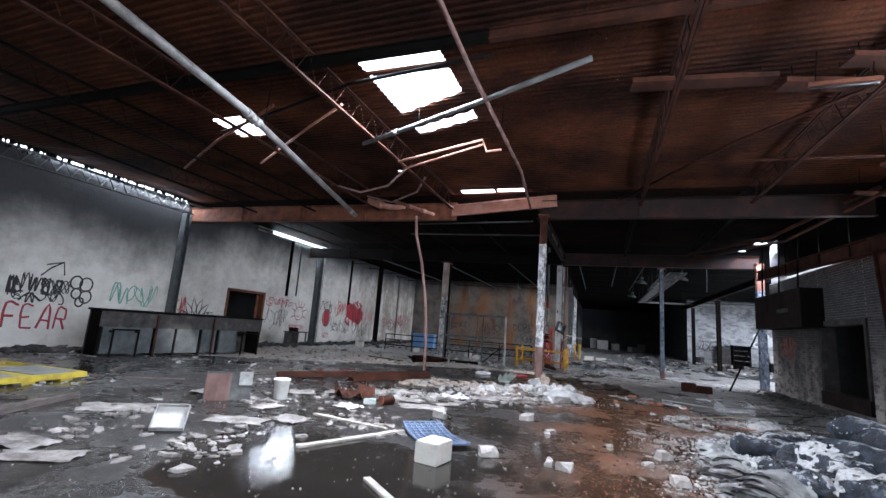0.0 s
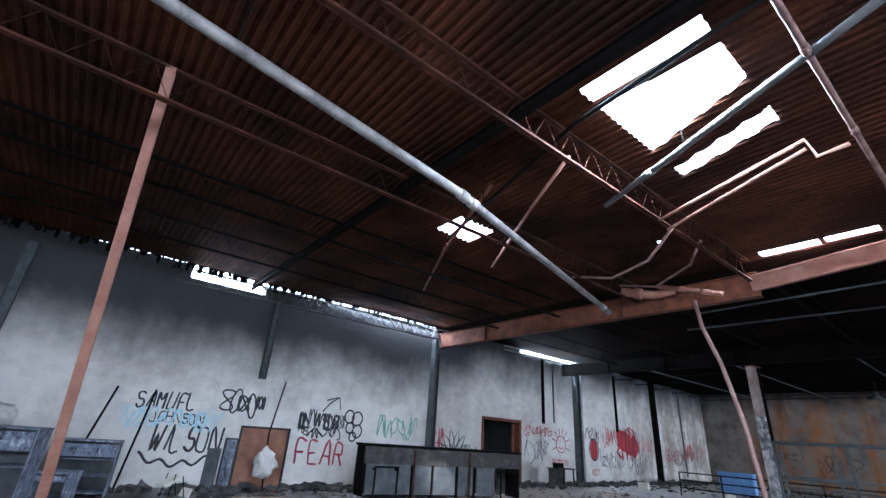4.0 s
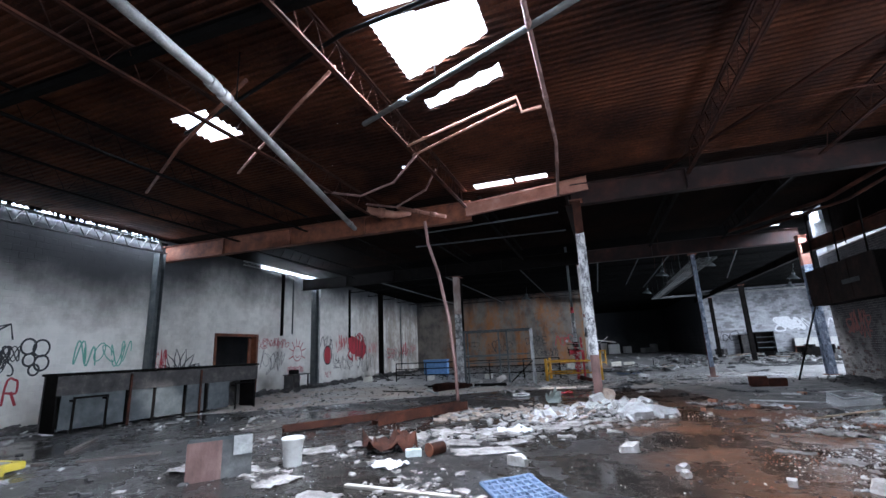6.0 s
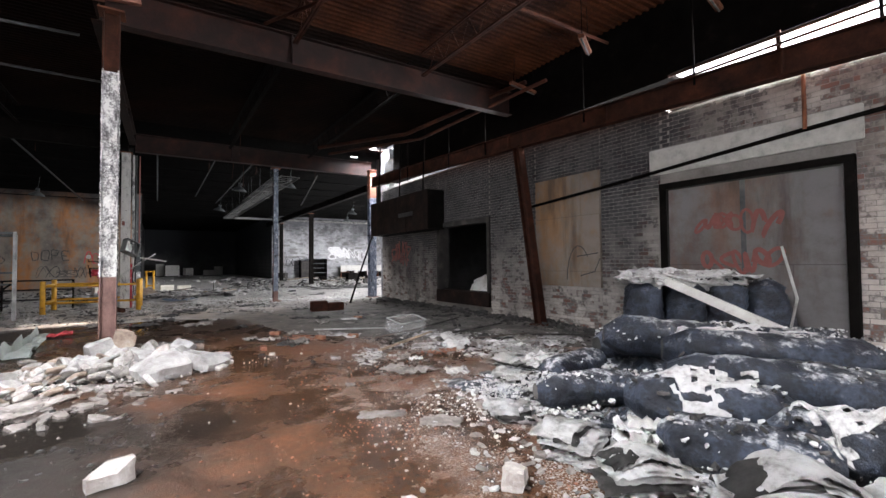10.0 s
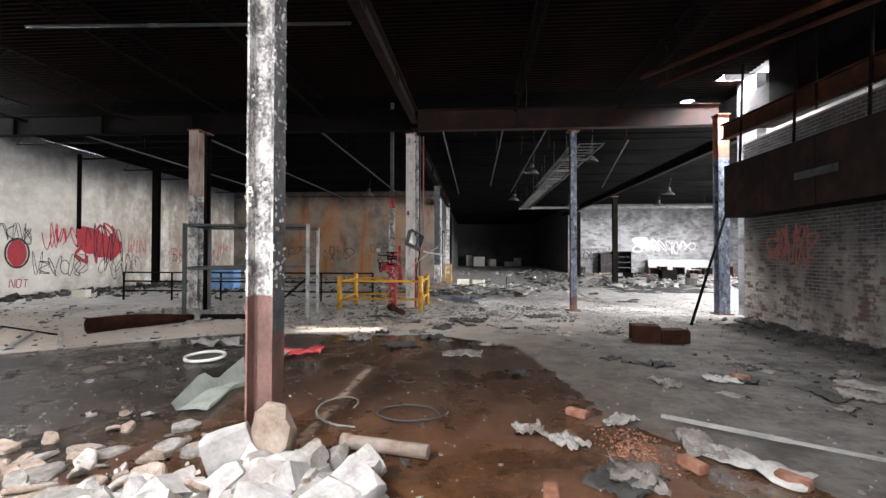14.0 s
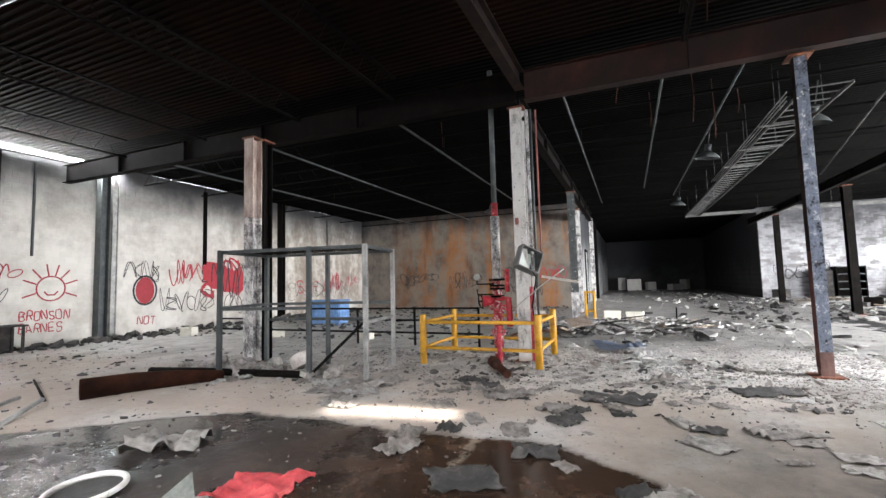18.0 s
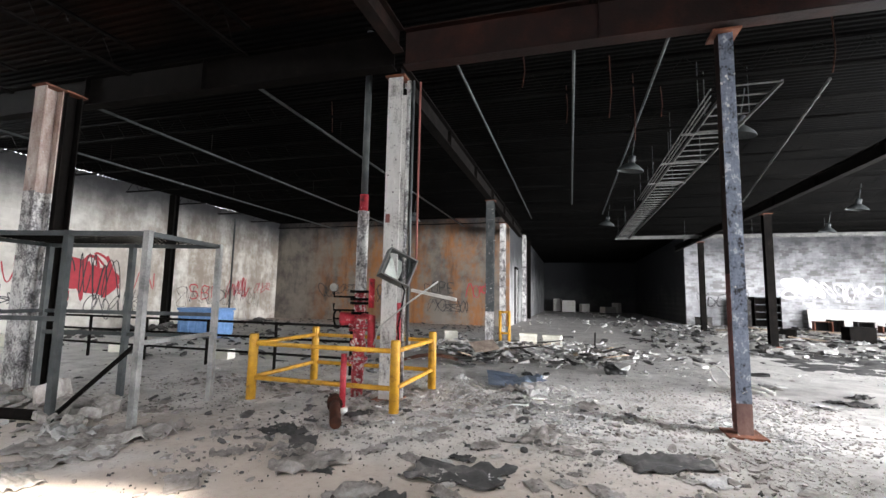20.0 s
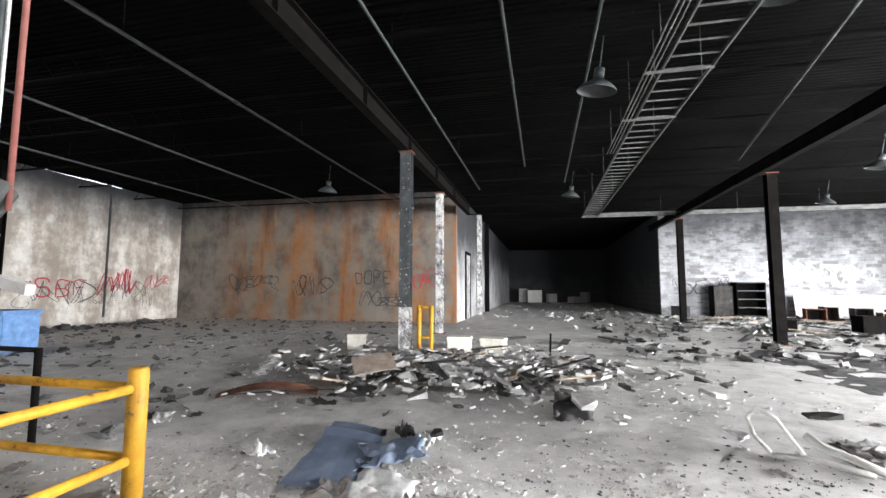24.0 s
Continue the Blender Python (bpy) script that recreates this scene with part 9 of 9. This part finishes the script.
# ---- litter too small to pick apart ----
def litter(name, label, mat, n, place, size, seed, thick=0.012, tilt=25, up=0.0, over=None):
    """Many irregular chips and scraps lying on the floor."""
    rng = random.Random(seed)
    vs, fs = [], []
    for _ in range(n):
        x, y = place(rng)
        z0 = over(x, y) if over else up
        s = size[0] + (size[1] - size[0]) * rng.random() ** 2.6
        k = rng.randint(4, 7)
        m = pose(x, y, z0 + 0.3 * s * math.sin(radians(tilt)) * rng.random() + 0.004, rng.uniform(-tilt, tilt), rng.uniform(-tilt, tilt), rng.uniform(0, 360))
        st = rng.uniform(0.35, 1.0)
        th = thick * rng.uniform(0.4, 1.6) * (0.4 + s * 4)
        ring = [(0.5 * s * rng.uniform(0.6, 1.15) * math.cos(math.tau * q / k), 0.5 * s * st * rng.uniform(0.6, 1.15) * math.sin(math.tau * q / k)) for q in range(k)]
        i = len(vs)
        vs += [m @ Vector((a, b, th + 0.12 * s * rng.uniform(-0.5, 1))) for a, b in ring] + [m @ Vector((a * 1.04, b * 1.04, -0.01)) for a, b in ring]
        fs.append(tuple(range(i, i + k)))
        fs += [(i + k + q, i + k + (q + 1) % k, i + (q + 1) % k, i + q) for q in range(k)]
    me = bpy.data.meshes.new(name)
    me.from_pydata([tuple(v) for v in vs], [], fs)
    me.materials.append(mat)
    return tagged(new(name, me), label, "litter", kind="stuff")


def rect(x0, x1, y0, y1):
    return lambda r: (r.uniform(x0, x1), r.uniform(y0, y1))


def blob(cx, cy, sx, sy):
    return lambda r: (r.gauss(cx, sx), r.gauss(cy, sy))


def clusters(seed, n, x0, x1, y0, y1, s):
    g = random.Random(seed)
    c = [(g.uniform(x0, x1), g.uniform(y0, y1)) for _ in range(n)]
    def f(r):
        a, b = r.choice(c)
        return r.gauss(a, s), r.gauss(b, s)
    return f


def band(r):
    f = r.random()
    return -5.2 + 4.6 * f + r.gauss(0, 0.4), 9.2 + 2.2 * f + r.gauss(0, 0.45)


litter("paper_litter", "torn white paper and ash strewn over the wet floor", M_PAPER, 420, band, (0.04, 0.34), 1, 0.006, 9)
litter("paper_litter", "torn white paper in small heaps on the front floor", M_PAPER, 620, clusters(3, 14, -8.0, -2.6, 3.2, 9.5, 0.38), (0.02, 0.26), 2, 0.007, 12)
litter("plaster_bits", "pale plaster bits sprinkled over the wet floor", M_STONE, 900, rect(-8, 3.5, 2.0, 13.5), (0.006, 0.035), 3, 0.008)
litter("plaster_bits", "white plaster bits in patches by the burnt heap", M_ASH, 1500, clusters(6, 24, 1.2, 3.3, 4.4, 9.5, 0.22), (0.006, 0.045), 4, 0.004, 12)
litter("brick_crumbs", "red brick crumbs over the rusty floor", M_BRICKBITS, 1800, clusters(7, 26, 0.0, 4.0, 4.2, 11.5, 0.3), (0.005, 0.032), 5, 0.004, 12)
litter("ash_litter", "grey ash and paper round the burnt heap", M_PAPER, 620, clusters(8, 14, 1.8, 6.8, 5.0, 12.5, 0.38), (0.02, 0.16), 6, 0.008)
litter("char_litter", "black char and scraps along the brick wall", M_CHARBITS, 600, rect(3.6, 7.5, 9.0, 21.5), (0.012, 0.12), 7, 0.01)
litter("wall_rubble", "dark rubble heaped along the foot of the brick wall", M_CHARBITS, 900, lambda r: (7.55 - abs(r.gauss(0, 0.35)), r.uniform(9.0, 22.0)), (0.05, 0.28), 8, 0.03)
litter("char_litter", "black char and scraps on the western floor", M_CHARBITS, 1300, rect(-16.8, -6.0, 1.0, 24.0), (0.02, 0.22), 9, 0.008, 10)
litter("paper_litter", "pale scraps on the western floor", M_ASH, 420, clusters(12, 22, -16.5, -7, 2.0, 22.0, 0.5), (0.03, 0.26), 10, 0.012)
litter("char_litter", "black rubble along the foot of the western wall", M_CHARBITS, 900, lambda r: (-16.9 + abs(r.gauss(0, 0.6)) - 0.03 * 10, r.uniform(1.0, 40.0)), (0.08, 0.6), 11, 0.03)
litter("plaster_bits", "small pale crumbs on the dry floor", M_GREYSTONE, 700, rect(-6, 7, 12.5, 23.5), (0.008, 0.045), 12, 0.008)
litter("char_litter", "dark scraps on the dry floor", M_CHARBITS, 700, clusters(16, 24, -5, 6.5, 18.5, 24, 0.4), (0.008, 0.06), 13, 0.008)
litter("ash_litter", "pale ash and paper on the grey floor", M_ASH, 3600, clusters(17, 70, -9, 9, 21.5, 36, 0.6), (0.01, 0.1), 14, 0.006, 14)
litter("char_litter", "black char flakes on the grey floor", M_CHARBITS, 1500, clusters(18, 60, -12, 11, 21.0, 40, 0.5), (0.008, 0.08), 15, 0.005, 14)
litter("heap_litter", "torn sheets and boards on the debris heap", M_ASH, 950, blob(0.3, 31.0, 1.9, 1.3), (0.06, 0.5), 16, 0.008, 16, 0.1)
litter("heap_litter", "black torn sheets on the debris heap", M_CHARBITS, 220, blob(0.5, 31.0, 2.0, 1.4), (0.06, 0.45), 17, 0.008, 16, 0.08)
litter("ash_litter", "pale debris over the far floor", M_ASH, 700, rect(8.0, 23.0, 33.0, 52.5), (0.06, 0.6), 18, 0.02)
litter("char_litter", "dark debris over the far floor", M_CHARBITS, 1000, rect(4.0, 23.0, 33.0, 52.5), (0.06, 0.6), 19, 0.02)
litter("char_litter", "dark debris in the north-west corner", M_CHARBITS, 800, rect(-18.0, -3.0, 26.0, 43.0), (0.04, 0.4), 20, 0.014)
litter("ash_litter", "pale debris in the passage", M_ASH, 300, rect(-2.0, 9.0, 40.0, 76.0), (0.06, 0.5), 21, 0.02)


litter("rubble_chips", "broken chips between the rubble plates", M_STONE, 700, blob(-1.5, 12.3, 0.85, 0.35), (0.02, 0.14), 38, 0.02, 30, 0.02)
# dark litter that puts the shade of the gaps into colour
litter("rubble_chips", "dark chips laid between the rubble plates as the shade of the gaps", M_CHARBITS, 400, blob(-1.6, 12.3, 0.9, 0.4), (0.02, 0.14), 39, 0.015, 30, 0.01)
litter("char_litter", "curled dark scraps round the barrier", M_CHARBITS, 300, clusters(66, 26, -5.5, 3.0, 20.6, 24.8, 0.35), (0.02, 0.2), 40, 0.01, 22)
litter("paper_litter", "curled pale scraps round the barrier", M_PAPER, 700, clusters(67, 24, -5.5, 3.0, 20.6, 24.8, 0.35), (0.02, 0.18), 41, 0.01, 22)
litter("ash_flakes", "white ash flakes and burnt paper on the heap", M_ASHWHITE, 2600, clusters(41, 34, 2.1, 6.5, 4.9, 9.0, 0.24), (0.01, 0.08), 31, 0.004, 30, 0.0, pile_top)
litter("char_flakes", "black curled flakes on the burnt heap", M_CHARBITS, 800, clusters(42, 26, 2.1, 6.6, 4.9, 9.2, 0.36), (0.02, 0.12), 32, 0.008, 40, 0.0, pile_top)
litter("ash_flakes", "burnt paper strewn before the heap", M_ASH, 1800, blob(2.6, 6.3, 0.6, 1.1), (0.01, 0.12), 33, 0.003, 18)

litter("brick_dust", "red brick dust and crumbs on the wet floor", M_BRICKBITS, 900, lambda r: r.choice(((r.gauss(1.78, 0.14), r.gauss(13.86, 0.22)), (r.gauss(3.45, 0.22), r.gauss(11.1, 0.1)))), (0.008, 0.05), 71, 0.004, 12)
litter("ash_litter", "torn pale scraps heaped in the grey litter", M_ASH, 1100, clusters(72, 9, 2.0, 5.8, 9.4, 12.8, 0.28), (0.02, 0.2), 73, 0.008, 18)
litter("ash_litter", "grey crumbs and flakes matted on the dry floor", M_GREYSTONE, 3200, clusters(76, 16, -1.5, 4.8, 21.8, 26.0, 0.45), (0.01, 0.07), 77, 0.008, 24)
litter("ash_litter", "torn pale scraps matted on the dry floor", M_ASH, 2200, clusters(74, 12, -1.2, 4.2, 22.6, 25.6, 0.34), (0.015, 0.12), 75, 0.008, 24)
litter("ash_crumbs", "fine pale crumbs and ash round the barrier", M_PAPER, 4500, clusters(51, 40, -6.5, 5.0, 21.3, 26.5, 0.42), (0.006, 0.07), 34, 0.004, 14)
litter("char_crumbs", "fine black crumbs and scraps round the barrier", M_CHARBITS, 1500, clusters(52, 30, -6.5, 5.5, 21.0, 27.0, 0.35), (0.005, 0.05), 35, 0.004, 14)
litter("char_crumbs", "fine black crumbs over the wet floor", M_CHARBITS, 1500, clusters(53, 40, -7.0, 1.5, 3.0, 18.5, 0.5), (0.01, 0.08), 36, 0.006, 15)
litter("grey_scale", "grey flakes and scale over the western floor", M_GREYSTONE, 900, clusters(54, 40, -15.0, -3.0, 10.0, 21.0, 0.7), (0.015, 0.12), 37, 0.004, 8)


# ---- charred sheets strewn over the dry floor ----
rng = random.Random(91)
SCRAPS = []
for k in range(9):
    bm = NB()
    rag(bm, 1.0, rng.uniform(0.45, 0.8), 11, 0.16, 400 + k, None, 0.012)
    me = bpy.data.meshes.new("charred_sheet")
    bm.to_mesh(me)
    bm.free()
    me.materials.append(M_CHARBITS)
    SCRAPS.append(me)


def scraps(n, place, s0, s1, mats, group):
    for _ in range(n):
        x, y = place(rng)
        ob = new("charred_sheet", rng.choice(SCRAPS))
        s = rng.uniform(s0, s1)
        ob.matrix_world = pose(x, y, 0.004, 0, 0, rng.uniform(0, 360)) @ Matrix.Diagonal((s, s, s * rng.uniform(0.5, 0.9), 1))
        ob.material_slots[0].link = "OBJECT"
        ob.material_slots[0].material = rng.choice(mats)
        tagged(ob, "curled charred sheet lying flat on the floor", "sheet", group)


scraps(80, clusters(61, 16, -5.5, 6.0, 18.6, 23.5, 0.6), 0.1, 0.5, (M_CHARBITS, M_GREYSTONE, M_PAPER, M_PAPER), "charred sheets on the dry floor")
scraps(60, clusters(62, 10, -9.0, -3.9, 20.2, 22.2, 0.4), 0.2, 0.75, (M_GREYSTONE, M_ASH, M_PAPER), "charred sheets before the cage")
scraps(110, clusters(65, 24, -5.5, 2.0, 20.8, 24.6, 0.4), 0.08, 0.34, (M_PAPER, M_PAPER, M_ASH, M_GREYSTONE), "charred sheets round the barrier")
scraps(34, clusters(63, 11, -3.5, 6.5, 23.5, 29.0, 0.6), 0.12, 0.5, (M_CHARBITS, M_PAPER, M_ASH), "charred sheets on the grey floor")
scraps(26, clusters(64, 8, 3.0, 7.0, 11.0, 17.5, 0.5), 0.15, 0.5, (M_CHARBITS, M_CHARBITS, M_PAPER), "charred sheets by the brick wall")

# ---- courses of block and brick ----
def courses(wall, name, mat, length, height, joint, proud, rects, near, face, label, seed):
    """Pieces of a wall, each with its own edges; those inside near are objects, the others one mesh."""
    rng = random.Random(seed)
    vs, fs, shared = [], [], {}
    zmax = max(r[3] for r in rects)
    for row in range(int(zmax / height) + 1):
        z0, z1 = row * height + joint / 2, (row + 1) * height - joint / 2
        for a, b, c, d in rects:
            if z0 < c - 0.02 or z1 > d + 0.02:
                continue
            y = math.floor(a / length) * length - (0.5 * length if row % 2 else 0)
            while y < b:
                p, q = max(a + 0.002, y + joint / 2), min(b - 0.002, y + length - joint / 2)
                y += length
                if q - p < 0.05:
                    continue
                e = rng.uniform(0.2, 1.0) * proud
                if near[0] < p and q < near[1] and near[2] < z0 and z1 < near[3]:
                    key = (round(q - p, 2), rng.randint(0, 2))
                    if key not in shared:
                        me = bpy.data.meshes.new(name)
                        w, h, k = (q - p) / 2, (z1 - z0) / 2, 0.006
                        V = [(0, -w, -h), (0, w, -h), (0, w, h), (0, -w, h)]
                        F = [(face * e, -w + k, -h + k), (face * e, w - k, -h + k), (face * e, w - k, h - k), (face * e, -w + k, h - k)]
                        me.from_pydata(V + F, [], [(4, 5, 6, 7), (0, 1, 5, 4), (1, 2, 6, 5), (2, 3, 7, 6), (3, 0, 4, 7)])
                        me.materials.append(mat)
                        shared[key] = me
                    ob = new(name, shared[key])
                    ob.parent = wall
                    ob.location = (PLANE[face], (p + q) / 2, (z0 + z1) / 2)
                else:
                    i, k, x = len(vs), min(0.006, (q - p) / 4), PLANE[face]
                    vs += [(x, p, z0), (x, q, z0), (x, q, z1), (x, p, z1), (x + face * e, p + k, z0 + k), (x + face * e, q - k, z0 + k), (x + face * e, q - k, z1 - k), (x + face * e, p + k, z1 - k)]
                    fs += [(i + 4, i + 5, i + 6, i + 7), (i, i + 1, i + 5, i + 4), (i + 1, i + 2, i + 6, i + 5), (i + 2, i + 3, i + 7, i + 6), (i + 3, i, i + 4, i + 7)]
    me = bpy.data.meshes.new(name + "_courses")
    me.from_pydata(vs, [], fs)
    me.materials.append(mat)
    ob = new(name + "_courses", me)
    ob.parent = wall
    return tagged(ob, label, kind="stuff")


PLANE = {1: 0.0, -1: 7.6}
courses(wall_west, "block", M_BLOCKPIECE, 0.4, 0.2, 0.008, 0.005, ((-8, 3.0, 0, 6.6), (3.0, 5.5, 0, 6.2), (5.5, 5.7, 0, 6.5), (5.7, 7.4, 1.78, 6.5), (7.4, 16.9, 0, 6.5), (16.9, 19.75, 2.9, 6.4), (19.75, 25.6, 0, 6.4), (25.6, 44.2, 0, 6.6)), (7.5, 16.6, 0.0, 2.65), 1, "painted blocks laid in courses", 3)
courses(wall_east, "brick", M_BRICKPIECE, 0.225, 0.078, 0.008, 0.006, ((-2, 6.6, 0, 4.4), (6.6, 9.3, 3.75, 4.4), (9.3, 9.5, 3.75, 4.72), (9.5, 10.9, 0, 4.72), (10.9, 12.9, 0, 0.93), (10.9, 12.9, 3.6, 4.72), (12.9, 14.8, 0, 4.72), (14.8, 17.7, 2.9, 4.72), (17.7, 22.3, 0, 4.72)), (3.5, 6.55, 0.85, 2.6), -1, "whitewashed bricks laid in courses", 4)
